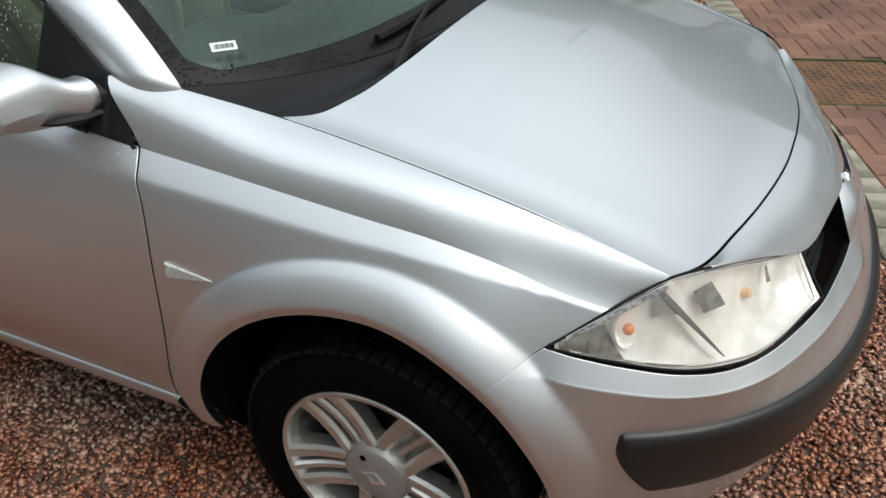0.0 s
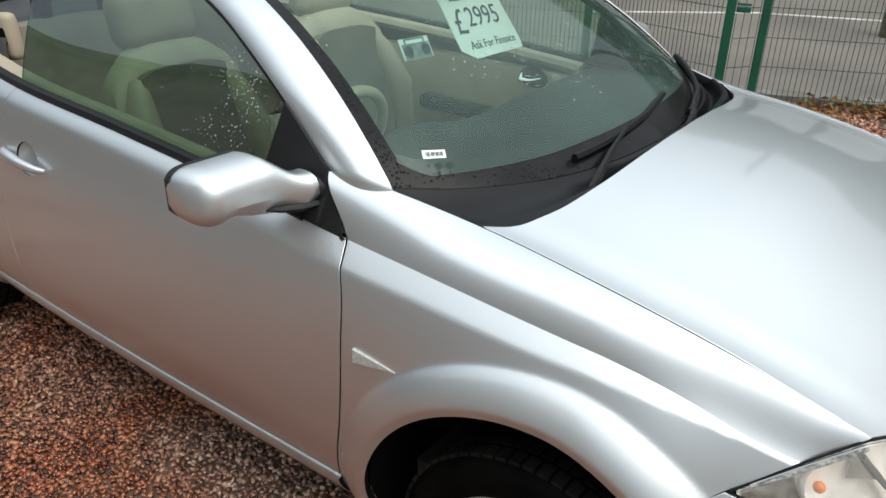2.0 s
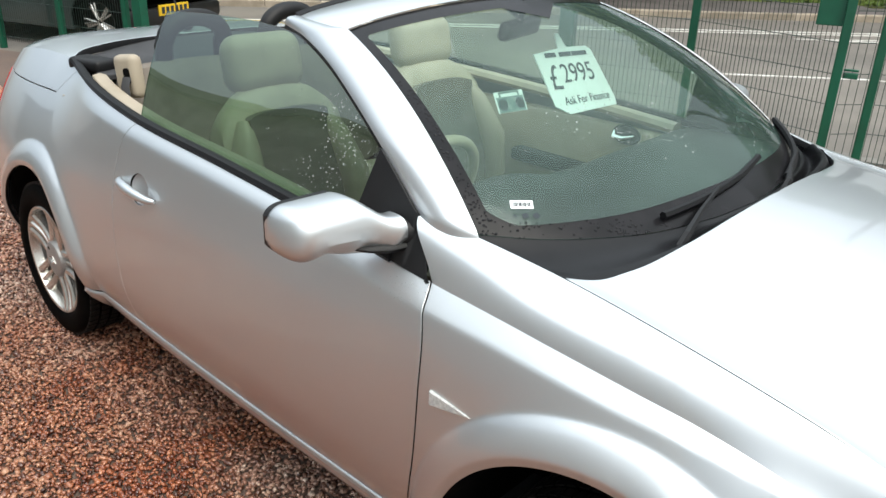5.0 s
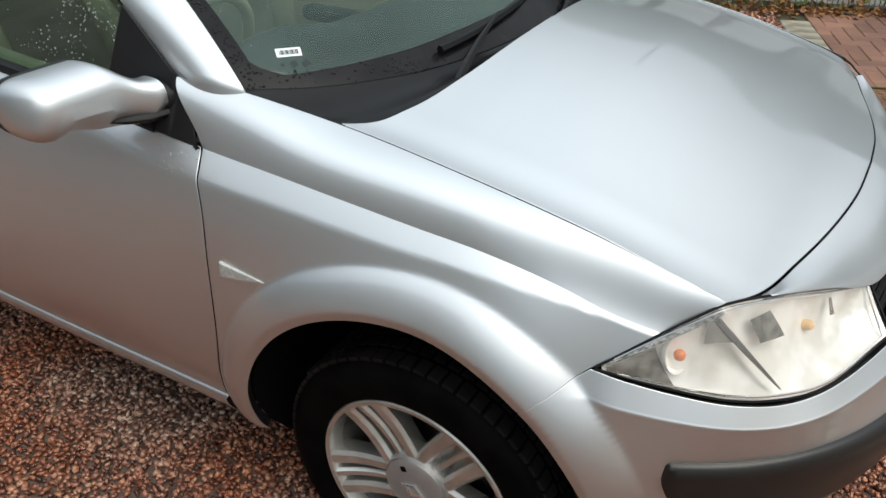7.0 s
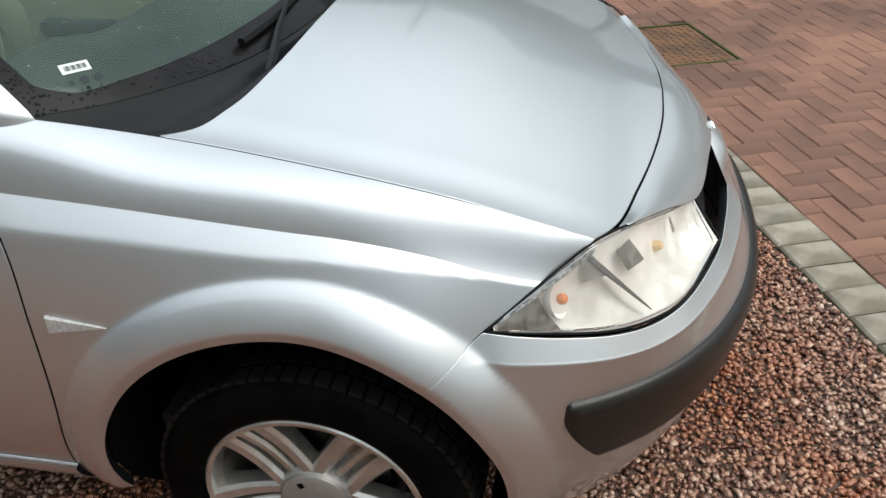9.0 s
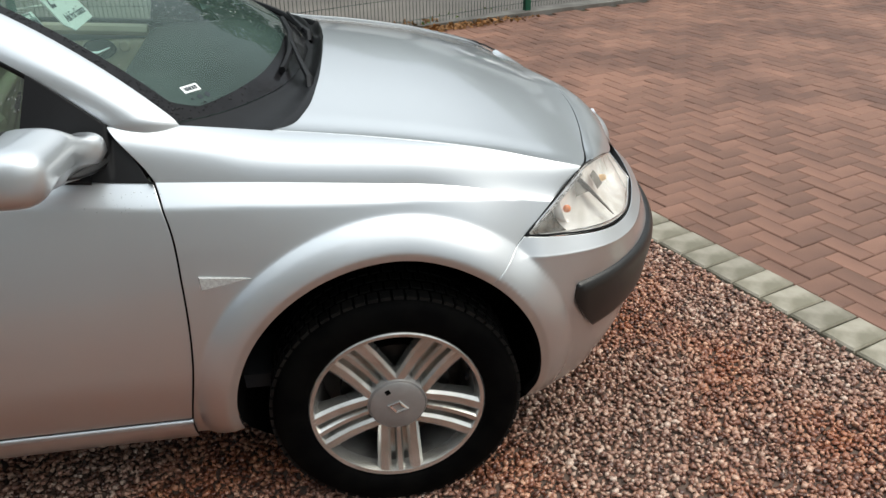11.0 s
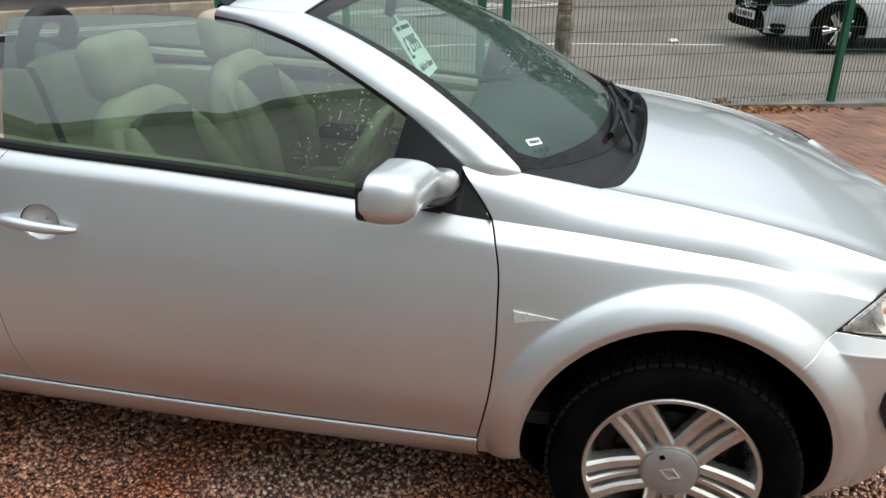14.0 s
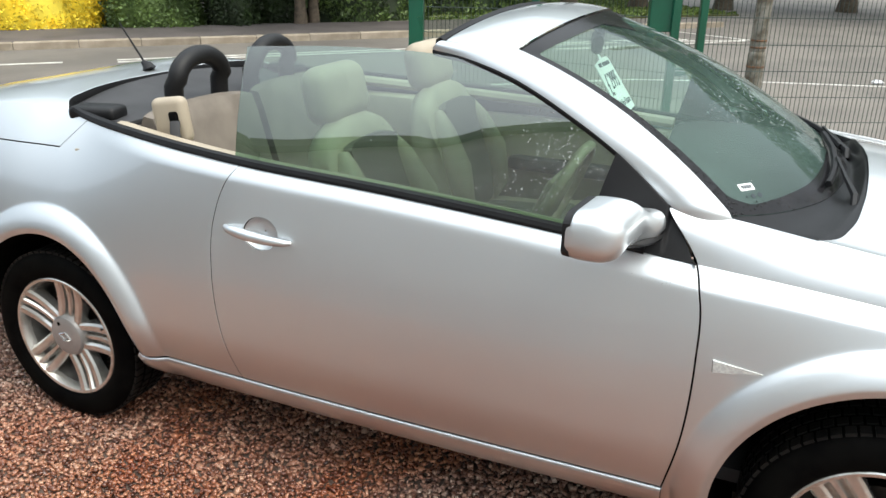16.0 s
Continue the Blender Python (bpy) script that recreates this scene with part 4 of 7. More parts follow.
def screen(u, v):
    p = ws_low(abs(u)).lerp(ws_high(abs(u)), v)
    b = 0.035 * 4 * v * (1 - v)
    return Vector((p.x + b * 0.45, p.y if u >= 0 else -p.y, p.z + b))


wscreen = sheet("windscreen", screen, steps(-1, 1, 60), steps(0, 1, 40), WSCREEN, car, 1, label="green-tinted windscreen with rain drops", rim=0.005, out=Vector((1, 0, 1)))
wscreen.visible_shadow = False


def frit_clip(p, u, v):
    low = 0.026 + 0.060 * math.cos(u * 1.5) + 0.035 * smooth01((abs(u) - 0.88) / 0.07) - v
    edge = abs(u) - 0.950
    top = v - 0.93 + 0.09 * max(0, 1 - abs(u) / 0.2)
    return max(low, edge, top)


def border_screen(u, v):
    return screen(u, v) + Vector((0.0012, 0, 0.0016))


sheet("screen_border", border_screen, steps(-1, 1, 90), steps(0, 1, 60), FRIT, wscreen, 1, [frit_clip], label="black printed glass border", rim=0.0, out=Vector((1, 0, 1)))

pil_out = path3((0, -0.560, 0.742, 1.052), (0.2, -0.690, 0.722, 1.155), (0.4, -0.828, 0.685, 1.230), (0.62, -0.985, 0.640, 1.297), (0.82, -1.13, 0.598, 1.332), (1.0, -1.245, 0.570, 1.345))
hdr_rear = path3((0, -1.175, 0.0, 1.425), (0.4, -1.180, 0.22, 1.418), (0.75, -1.198, 0.41, 1.396), (0.92, -1.215, 0.505, 1.376), (1.0, -1.222, 0.535, 1.366))


def pillar(u, v):
    """u: 0 at the wing, 1 at the header's rear; v: 0 outside, 1 at the glass."""
    if u < 0:
        p = pillar(0.0, v)
        return p + (p - pillar(0.03, v)) * (-u / 0.03) - Vector((0, 0.006, 0.03)) * (-u / 0.022)
    a = pil_out(u)
    k = u / 0.80
    if k <= 1:
        b = screen(1.0, k ** 1.0)
        b = Vector((b.x, b.y + 0.004, b.z + 0.006))
    else:
        t = (k - 1) / 0.25
        h0 = screen(1.0, 1.0)
        h1 = hdr_rear(1.0)
        b = Vector((h0.x + (h1.x - h0.x) * t, h0.y + 0.004 + (h1.y - h0.y - 0.004) * t, h0.z + 0.006 + (h1.z - h0.z - 0.006) * t))
    p = a.lerp(b, v)
    bul = 0.016 * 4 * v * (1 - v)
    return p + Vector((0.3 * bul, bul, bul * 0.6))


def header(u, v):
    if abs(u) > 1:
        sy = 1 if u > 0 else -1
        base, prev = header(sy, v), header(sy * 0.94, v)
        return base + (base - prev) * (abs(u) - 1) / 0.06 - Vector((0, 0, 0.006 * (abs(u) - 1) / 0.06))
    a, b = ws_high(abs(u)), hdr_rear(abs(u))
    p = (a + Vector((0.004, 0, 0.007))).lerp(b, v)
    bul = 0.012 * 4 * v * (1 - v)
    return Vector((p.x, p.y if u >= 0 else -p.y, p.z + bul))


sheet("screen_header", header, steps(-1.08, 1.08, 54), steps(0, 1, 12), PAINT, car, 1, label="", rim=0.0, out=Vector((0, 0, 1)))
for sg in (-1, 1):
    sheet("screen_pillar", pillar, steps(-0.022, 1, 64), steps(0, 1, 12), PAINT, car, sg, rim=0.02, out=Vector((0.3, 1, 1)))
    s = bmesh.new()
    tube(s, [Vector((q.x + 0.004, sg * (q.y - 0.010), q.z - 0.006)) for q in (pil_out(t) for t in steps(0, 1, 30))], 0.012, 8)
    part("pillar_seal", s, SEAL, car, "black rubber pillar seal", smooth=True)
s = bmesh.new()
tube(s, [Vector((q.x - 0.012, sy * q.y, q.z - 0.012)) for sy, q in [(-1, hdr_rear(t)) for t in steps(1, 0, 16)] + [(1, hdr_rear(t)) for t in steps(0.06, 1, 16)]], 0.020, 8)
part("header_seal", s, SEAL, car, "black rubber header seal", smooth=True)

# cowl under the windscreen
def cowl(u, v):
    w = abs(u)
    a = screen(u, 0.0)
    b = bonnet(0.0, min(w, 1) * 0.668)
    p = Vector((a.x, abs(a.y), a.z)).lerp(b, v)
    fold = smooth01((u - 0.05) / 0.4)
    dip = 0.012 * math.sin(math.pi * min(v * 1.2, 1)) + fold * (0.018 * math.sin(math.pi * min(v * 1.2, 1)) + 0.013 * math.sin(v * 16 + 2 * math.sin(u * 5))) + 0.010 * v
    return Vector((p.x, p.y if u >= 0 else -p.y, p.z - dip))


sheet("cowl", cowl, steps(-1, 1, 80), steps(0, 1, 24), COWLBLACK, car, 1, label="black plastic scuttle with rubber folds", rim=0.0, out=Vector((0, 0, 1)))
for (a, b) in (((-0.48, 0.030), (0.22, 0.095)), ((0.30, 0.0), (0.93, 0.03))):
    wiper = bmesh.new()
    pts = [screen(a[0] + (b[0] - a[0]) * t, a[1] + (b[1] - a[1]) * t) + Vector((0.008, 0, 0.014)) for t in steps(0, 1, 12)]
    tube(wiper, pts, 0.0095, 6)
    wp = part("wiper_blade", wiper, SEAL, car, "black wiper blade")
    arm = bmesh.new()
    mid = pts[5] + Vector((0.004, 0, 0.012))
    root = Vector((-0.150, mid.y - 0.25, 1.002))
    tube(arm, [root, root + Vector((0, 0.03, 0.022)), root.lerp(mid, 0.5) + Vector((0, 0, 0.010)), mid], [0.010, 0.010, 0.007, 0.005], 6)
    part("wiper_arm", arm, PLASTIC, wp)

# side glass, belt seals, mirror
glass_top = path3((0, -0.60, 0.735, 1.075), (0.12, -0.690, 0.712, 1.150), (0.27, -0.828, 0.676, 1.226), (0.42, -0.985, 0.632, 1.292), (0.56, -1.13, 0.596, 1.326), (0.7, -1.30, 0.580, 1.337),
                  (0.85, -1.55, 0.578, 1.334), (1.0, -1.835, 0.588, 1.317))
for sg in (-1, 1):
    def gsurf(u, v):
        t = glass_top(u)
        bx = -0.62 + (-1.80 + 0.62) * u ** 0.92
        b = Vector((bx, w_edge(bx) - 0.022, z_edge(bx) - 0.02))
        p = b.lerp(t, v)
        bul = 0.010 * 4 * v * (1 - v)
        return p + Vector((0, bul, bul * 0.4))
    sg_glass = sheet("door_glass", gsurf, steps(0, 1, 50), steps(0, 1, 26), SIDEGLASS if sg < 0 else FARGLASS, car, sg, label="raised green-tinted door window", rim=0.004)
    sg_glass.visible_shadow = False
    b = bmesh.new()
    pts = [Vector((x, sg * (w_edge(x) - 0.006), z_edge(x) + 0.006)) for x in steps(-0.60, -2.50, 50)] + [Vector((-2.54, sg * 0.612, z_edge(-2.54) + 0.012))]
    tube(b, pts, 0.017, 8, flat=0.8)
    part("belt_seal", b, SEAL, car, "black rubber belt seal", smooth=True)

    # black corner that carries the mirror
    def corner(u, v):
        lo = Vector((-0.478 - 0.27 * u, 0, 0))
        lo = Vector((lo.x, w_edge(lo.x) + 0.004, z_edge(lo.x) + 0.002))
        k = min(u * 1.15, 1)
        hi = Vector((-0.486 - 0.07 * min(u / 0.3, 1), w_edge(-0.5) - 0.05 * min(u / 0.3, 1) + 0.004, z_edge(-0.5) + 0.115 * min(u / 0.3, 1)))
        if u > 0.3:
            q = pil_out((u - 0.3) / 0.7 * 0.21)
            hi = Vector((q.x, q.y + 0.006, q.z))
        return lo.lerp(hi, v)
    sheet("mirror_corner", corner, steps(0, 1, 30), steps(0, 1, 14), PLASTIC, car, sg, label="black plastic mirror corner", rim=0.012)

    mirror = empty("door_mirror", "", "")
    mirror.parent = car
    mb = bmesh.new()
    nx, ny = 44, 40

    def mw(t):
        k = smooth01((t - 0.04) / 0.34)
        return Vector((-0.600 - 0.060 * k - 0.034 * t, 0.772 + 0.236 * t, 1.010 + 0.023 * k - 0.008 * t))

    def grow(t, a, b):
        k = smooth01((t - 0.10) / 0.28)
        tip = max(0.0, (t - 0.72) / 0.28)
        return (a + (b - a) * k) * (1 - 0.88 * tip ** 4) ** 0.5

    def hx(t):
        return grow(t, 0.040, 0.076)

    def hz(t):
        return grow(t, 0.037, 0.0605)
    # lofted shell from the root to the outer end, its lower third cut back under a ridge
    rows, rim_hi, rim_lo = [], [], []
    for i in range(nx + 1):
        t = i / nx
        c = mw(t)
        row = []
        for k in range(ny):
            a = k * math.tau / ny
            ca, sa = math.cos(a), math.sin(a)
            fx = abs(ca) ** 0.75 * (1 if ca > 0 else -1)
            fz = abs(sa) ** 0.75 * (1 if sa > 0 else -1)
            if fz < -0.25 and fx > 0:
                fx -= 0.28 * (-0.25 - fz) / 0.75 * (1 - smooth01((t - 0.6) / 0.3))
            sag = 0.022 * smooth01(t / 0.15) * (1 - smooth01((t - 0.30) / 0.40)) * max(0.0, -fz)
            row.append(mb.verts.new((max(c.x + hx(t) * fx, c.x - 0.044), sg * c.y, c.z + 0.006 + 0.93 * hz(t) * fz - sag)))
        rows.append(row)
        if t > 0.36 and hx(t) > 0.046:
            rim_hi.append(Vector((c.x - 0.044, sg * c.y, c.z + 0.006 + hz(t) * 0.89)))
            rim_lo.append(Vector((c.x - 0.044, sg * c.y, c.z + 0.006 - hz(t) * 0.89)))
    for i in range(nx):
        for k in range(ny):
            mb.faces.new((rows[i][k], rows[i][(k + 1) % ny], rows[i + 1][(k + 1) % ny], rows[i + 1][k]))
    mb.faces.new(rows[0])
    mb.faces.new(rows[-1])
    bmesh.ops.recalc_face_normals(mb, faces=mb.faces)
    part("mirror_housing", mb, PAINT, mirror, "silver mirror housing", smooth=26)
    for nm, mt, shrink, x_in, x_out in (("mirror_surround", PLASTIC, 0.995, 0.010, -0.008), ("mirror_glass", CHROME, 0.88, -0.006, -0.0095)):
        mg = bmesh.new()
        loop = rim_hi + rim_lo[::-1]
        mid = sum(loop, Vector()) / len(loop)
        fa = [mg.verts.new(mid + (p - mid) * shrink + Vector((x_in, 0, 0))) for p in loop]
        fb = [mg.verts.new(mid + (p - mid) * shrink * 0.97 + Vector((x_out, 0, 0))) for p in loop]
        mg.faces.new(fb)
        for k in range(len(loop)):
            mg.faces.new((fa[k], fa[(k + 1) % len(loop)], fb[(k + 1) % len(loop)], fb[k]))
        bmesh.ops.recalc_face_normals(mg, faces=mg.faces)
        part(nm, mg, mt, mirror)
    mf = bmesh.new()
    tube(mf, [(-0.592, sg * 0.755, 0.984), (-0.600, sg * 0.80, 0.983), (-0.614, sg * 0.835, 0.985), (-0.64, sg * 0.872, 0.988)], [0.034, 0.027, 0.020, 0.008], 12, flat=0.5)
    tube(mf, [(-0.590, sg * 0.745, 1.004), (-0.600, sg * 0.780, 1.010)], [0.038, 0.029], 14, flat=0.95)
    part("mirror_foot", mf, PLASTIC, mirror, smooth=True)

    # door handle in its scoop
    hd = bmesh.new()
    hz0 = 0.834
    hp = []
    for t in steps(0, 1, 12):
        x = -1.772 + 0.226 * t
        z = 0.8415 - 0.013 * t
        hp.append(Vector((x, sg * (side(x, z) + 0.006 + 0.020 * math.sin(math.pi * t) ** 0.5), z)))
    tube(hd, hp, [0.008] + [0.0125, 0.0145, 0.0155, 0.016, 0.016, 0.0155, 0.015, 0.0145, 0.0135, 0.012, 0.010] + [0.006], 10, flat=1.0)
    handle = part("door_handle", hd, PAINT, car, "silver pull handle", smooth=True)
    sc = bmesh.new()
    cx, cz = -1.655, 0.837
    rings = []
    for r, dep in ((1.0, -0.001), (0.93, -0.008), (0.75, -0.018), (0.4, -0.026), (0.05, -0.028)):
        rings.append([sc.verts.new((cx + 0.062 * r * math.cos(a), sg * (side(cx + 0.062 * r * math.cos(a), cz + 0.050 * r * math.sin(a)) + dep), cz + 0.050 * r * math.sin(a))) for a in steps(0, math.tau * 31 / 32, 31)])
    for i in range(4):
        for k in range(32):
            sc.faces.new((rings[i][k], rings[i][(k + 1) % 32], rings[i + 1][(k + 1) % 32], rings[i + 1][k]))
    bmesh.ops.recalc_face_normals(sc, faces=sc.faces)
    part("handle_scoop", sc, PAINT, handle, smooth=True)

    # side repeater on the wing
    rp = bmesh.new()
    quad = [(-0.413, 0.738), (-0.411, 0.706), (-0.300, 0.724)]
    lo = [rp.verts.new((x, sg * (side(x, z) - 0.002), z)) for x, z in quad]
    hi = [rp.verts.new((x * 0.94 - 0.3415 * 0.06, sg * (side(x, z) + 0.007 - 0.005 * (i == 2)), z * 0.9 + 0.7225 * 0.1)) for i, (x, z) in enumerate(quad)]
    rp.faces.new(hi)
    for k in range(3):
        rp.faces.new((lo[k], lo[(k + 1) % 3], hi[(k + 1) % 3], hi[k]))
    bmesh.ops.recalc_face_normals(rp, faces=rp.faces)
    part("side_repeater", rp, REPEAT, car, "clear ribbed side indicator")

    # fuel flap outline
    if sg < 0:
        ff = bmesh.new()
        tube(ff, [Vector((-2.715 + 0.085 * math.cos(a), sg * (side(-2.715 + 0.085 * math.cos(a), 0.845 + 0.075 * math.sin(a)) - 0.0015), 0.845 + 0.075 * math.sin(a))) for a in steps(0, math.tau * 39 / 40, 39)], 0.0013, 6, closed=True)
        part("fuel_flap_gap", ff, SEAL, car)

# ---- cabin ----
bm = bmesh.new()
box(bm, (2.3, 1.36, 0.04), pose(-1.35, 0, 0.33))
part("cabin_floor", bm, TRIM, car)
for sy in (-1, 1):
    bm = bmesh.new()
    box(bm, (1.35, 0.05, 0.52), pose(-1.15, sy * 0.715, 0.66), 0.02)
    part("door_card", bm, BEIGE, car, "beige moulded door trim", smooth=True)
    bm = bmesh.new()
    box(bm, (0.75, 0.10, 0.34), pose(-2.12, sy * 0.66, 0.80), 0.03)
    part("side_card", bm, BEIGE, car, "beige moulded rear side trim", smooth=True)
for sy in (-1, 1):
    bm = bmesh.new()
    tube(bm, [Vector((x, sy * (w_edge(x) - 0.055), z_edge(x) - 0.012)) for x in steps(-0.75, -2.35, 24)], 0.032, 8, flat=0.7)
    part("door_top_trim", bm, BEIGE, car, smooth=True)
    bm = bmesh.new()
    box(bm, (0.55, 0.07, 0.06), pose(-1.15, sy * 0.67, 0.72), 0.02)
    part("armrest", bm, TRIM, car, smooth=True)
    bm = bmesh.new()
    lathe(bm, [(0.0001, 0.0), (0.045, 0.001), (0.055, 0.005), (0.060, 0.0)], Matrix.Translation((-0.925, sy * 0.688, 0.892)) @ Matrix.Rotation(sy * math.pi / 2, 4, "X") @ Matrix.Diagonal((1.0, 0.62, 1, 1)), 24)
    recess = part("handle_recess", bm, TRIM, car, "charcoal handle recess", smooth=True)
    bm = bmesh.new()
    tube(bm, [(-0.972, sy * 0.682, 0.900), (-0.965, sy * 0.664, 0.884), (-0.925, sy * 0.660, 0.884), (-0.885, sy * 0.672, 0.898)], [0.006, 0.012, 0.011, 0.005], 8, flat=0.6)
    part("inner_handle", bm, CHROME, recess, "chrome inner door handle", smooth=True)
    bm = bmesh.new()
    lathe(bm, [(0.0001, 0.012), (0.016, 0.012), (0.020, 0.008), (0.022, 0.0)], Matrix.Translation((-0.835, sy * 0.690, 0.900)) @ Matrix.Rotation(sy * math.pi / 2, 4, "X"), 20)
    part("tweeter", bm, BEIGE, car, "small round beige speaker", smooth=True)
# dashboard
def dash(u, v):
    y = 0.68 * u
    prof_x = curve((0, -0.30), (0.35, -0.48), (0.62, -0.68), (0.75, -0.73), (0.85, -0.74), (1.0, -0.70))(v)
    prof_z = curve((0, 1.000), (0.35, 1.000), (0.62, 0.985), (0.75, 0.95), (0.85, 0.88), (1.0, 0.62))(v)
    hump = 0.045 * math.exp(-((u + 0.52) / 0.22) ** 2) * smooth01((v - 0.3) / 0.25)
    return Vector((prof_x + 0.10 * (1 - abs(u)) * (1 - v) - 0.02 * u * u, y, prof_z - 0.02 * u * u + hump))


sheet("dashboard", dash, steps(-1, 1, 44), steps(0, 0.74, 24), TRIM, car, 1, rim=0.0, out=Vector((-0.2, 0, 1)), label="charcoal dashboard top")
sheet("dash_face", dash, steps(-1, 1, 44), steps(0.74, 1.0, 8), BEIGE, car, 1, rim=0.0, out=Vector((-1, 0, 0.3)), label="beige dashboard face")
sw = bmesh.new()
swm = Matrix.Translation((-0.925, -0.36, 0.905)) @ Matrix.Rotation(math.radians(-66), 4, "Y")
tube(sw, [swm @ Vector((0.185 * math.cos(a), 0.185 * math.sin(a), 0)) for a in steps(0, math.tau * 31 / 32, 31)], 0.016, 10, closed=True)
part("steering_wheel", sw, BEIGE, car, "beige leather steering wheel", smooth=True)
sw = bmesh.new()
box(sw, (0.15, 0.17, 0.05), swm @ Matrix.Translation((0, 0, 0.02)), 0.02)
for a in (0.2, math.pi - 0.2, -1.57):
    box(sw, (0.16, 0.035, 0.02), swm @ Matrix.Rotation(a, 4, "Z") @ Matrix.Translation((0.11, 0, 0.005)), 0.006)
part("wheel_boss", sw, BEIGE, car, smooth=True)


def seat_shape(bm, prof, width, x0, y0, taper=0.0, dome=0.0):
    """A cushion: a closed outline (x, z) swept across the width with padded edges."""
    rows = []
    n = 12
    for i in range(n + 1):
        t = -1 + 2 * i / n
        k = 1 - 0.22 * abs(t) ** 4
        cx = sum(p[0] for p in prof) / len(prof)
        cz = sum(p[1] for p in prof) / len(prof)
        rows.append([bm.verts.new((x0 + cx + (px - cx) * k + 0.018 * abs(t) ** 2, y0 + t * width / 2 * (1 - taper * max(0, pz - cz)), cz + (pz - cz) * (1 - 0.06 * abs(t) ** 4) - dome * abs(t) ** 3 * smooth01((pz - 0.85) / 0.2))) for px, pz in prof])
    m = len(prof)
    for i in range(n):
        for k in range(m):
            bm.faces.new((rows[i][k], rows[i][(k + 1) % m], rows[i + 1][(k + 1) % m], rows[i + 1][k]))
    bm.faces.new(rows[0][::-1])
    bm.faces.new(rows[-1])
    bmesh.ops.recalc_face_normals(bm, faces=bm.faces)


for y0 in (-0.36, 0.36):
    bm = bmesh.new()
    seat_shape(bm, [(-1.02, 0.52), (-1.00, 0.58), (-1.06, 0.61), (-1.30, 0.585), (-1.50, 0.58), (-1.52, 0.48), (-1.30, 0.42), (-1.06, 0.44)], 0.50, 0, y0)
    seat = part("front_seat", bm, BEIGE, car, "beige leather front seat", smooth=60)
    bm = bmesh.new()
    seat_shape(bm, [(-1.44, 0.56), (-1.46, 0.72), (-1.52, 0.88), (-1.57, 1.02), (-1.60, 1.09), (-1.65, 1.10), (-1.69, 1.06), (-1.67, 0.90), (-1.60, 0.70), (-1.55, 0.56)], 0.50, 0, y0, 0.40, 0.085)
    part("backrest", bm, BEIGE, seat, smooth=60)
    for s in (-1, 1):
        bm = bmesh.new()
        tube(bm, [(-1.45, y0 + s * 0.19, 0.58), (-1.435, y0 + s * 0.195, 0.66), (-1.465, y0 + s * 0.20, 0.80), (-1.535, y0 + s * 0.175, 0.93), (-1.575, y0 + s * 0.150, 1.00)], [0.012, 0.042, 0.052, 0.044, 0.026], 12, flat=1.2)
        part("bolster", bm, BEIGE, seat, smooth=True)
    bm = bmesh.new()
    seat_shape(bm, [(-1.434, 0.60), (-1.452, 0.72), (-1.511, 0.88), (-1.566, 1.03), (-1.60, 1.03), (-1.56, 0.88), (-1.50, 0.72), (-1.48, 0.60)], 0.30, 0, y0)
    part("back_panel", bm, SEATPANEL, seat, "dark taupe cloth centre panel", smooth=60)
    bm = bmesh.new()
    seat_shape(bm, [(-1.04, 0.608), (-1.07, 0.620), (-1.30, 0.596), (-1.47, 0.590), (-1.47, 0.56), (-1.08, 0.58)], 0.30, 0, y0)
    part("cushion_panel", bm, SEATPANEL, seat, "dark taupe cloth centre panel", smooth=60)
    bm = bmesh.new()
    box(bm, (0.115, 0.28, 0.185), pose(-1.675, y0, 1.16, 0, -12, 0), 0.055, 6)
    part("headrest", bm, BEIGE, seat, "beige padded headrest", smooth=True)
    bm = bmesh.new()
    for s in (-1, 1):
        tube(bm, [(-1.645, y0 + s * 0.07, 1.06), (-1.665, y0 + s * 0.07, 1.10)], 0.007, 8)
    part("headrest_post", bm, CHROME, seat)
bm = bmesh.new()
seat_shape(bm, [(-1.85, 0.50), (-1.84, 0.56), (-1.90, 0.60), (-2.16, 0.56), (-2.2, 0.45), (-1.9, 0.44)], 1.08, 0, 0)
rear_seat = part("rear_bench", bm, BEIGE, car, "beige rear bench seat", smooth=60)
for y0 in (-0.29, 0.29):
    bm = bmesh.new()
    seat_shape(bm, [(-2.13, 0.56), (-2.17, 0.76), (-2.25, 1.00), (-2.28, 1.065), (-2.33, 1.07), (-2.36, 1.02), (-2.30, 0.56)], 0.54, 0, y0)
    part("rear_backrest", bm, TAUPE, rear_seat, "taupe rear backrest with beige edge", smooth=60)
bm = bmesh.new()
box(bm, (0.125, 0.050, 0.150), pose(-2.150, -0.585, 1.065, 0, -8, 6), 0.024, 4)
belt_guide = part("belt_guide", bm, BEIGE, rear_seat, "beige belt guide pad", smooth=True)
bm = bmesh.new()
box(bm, (0.036, 0.02, 0.055), pose(-2.125, -0.604, 1.072, 0, -8, 6), 0.009, 3)
part("belt_slot", bm, DARK, belt_guide, smooth=True)
bm = bmesh.new()
tube(bm, [(-2.118, -0.612, 1.07), (-2.11, -0.626, 1.04), (-2.10, -0.628, 0.98), (-2.07, -0.61, 0.90)], 0.016, 6, flat=0.25)
part("seat_belt", bm, TRIM, rear_seat, smooth=True)
# tonneau shelf and hoops
def shelf(u, v):
    y = u * (0.60 - 0.012 * (1 - v))
    x = -2.36 + (x_deck(abs(y)) + 0.003 + 2.36) * v
    z = 1.035 + 0.055 * v - 0.05 * u * u * v + 0.004 * math.sin(v * 9)
    return Vector((x, y, z))


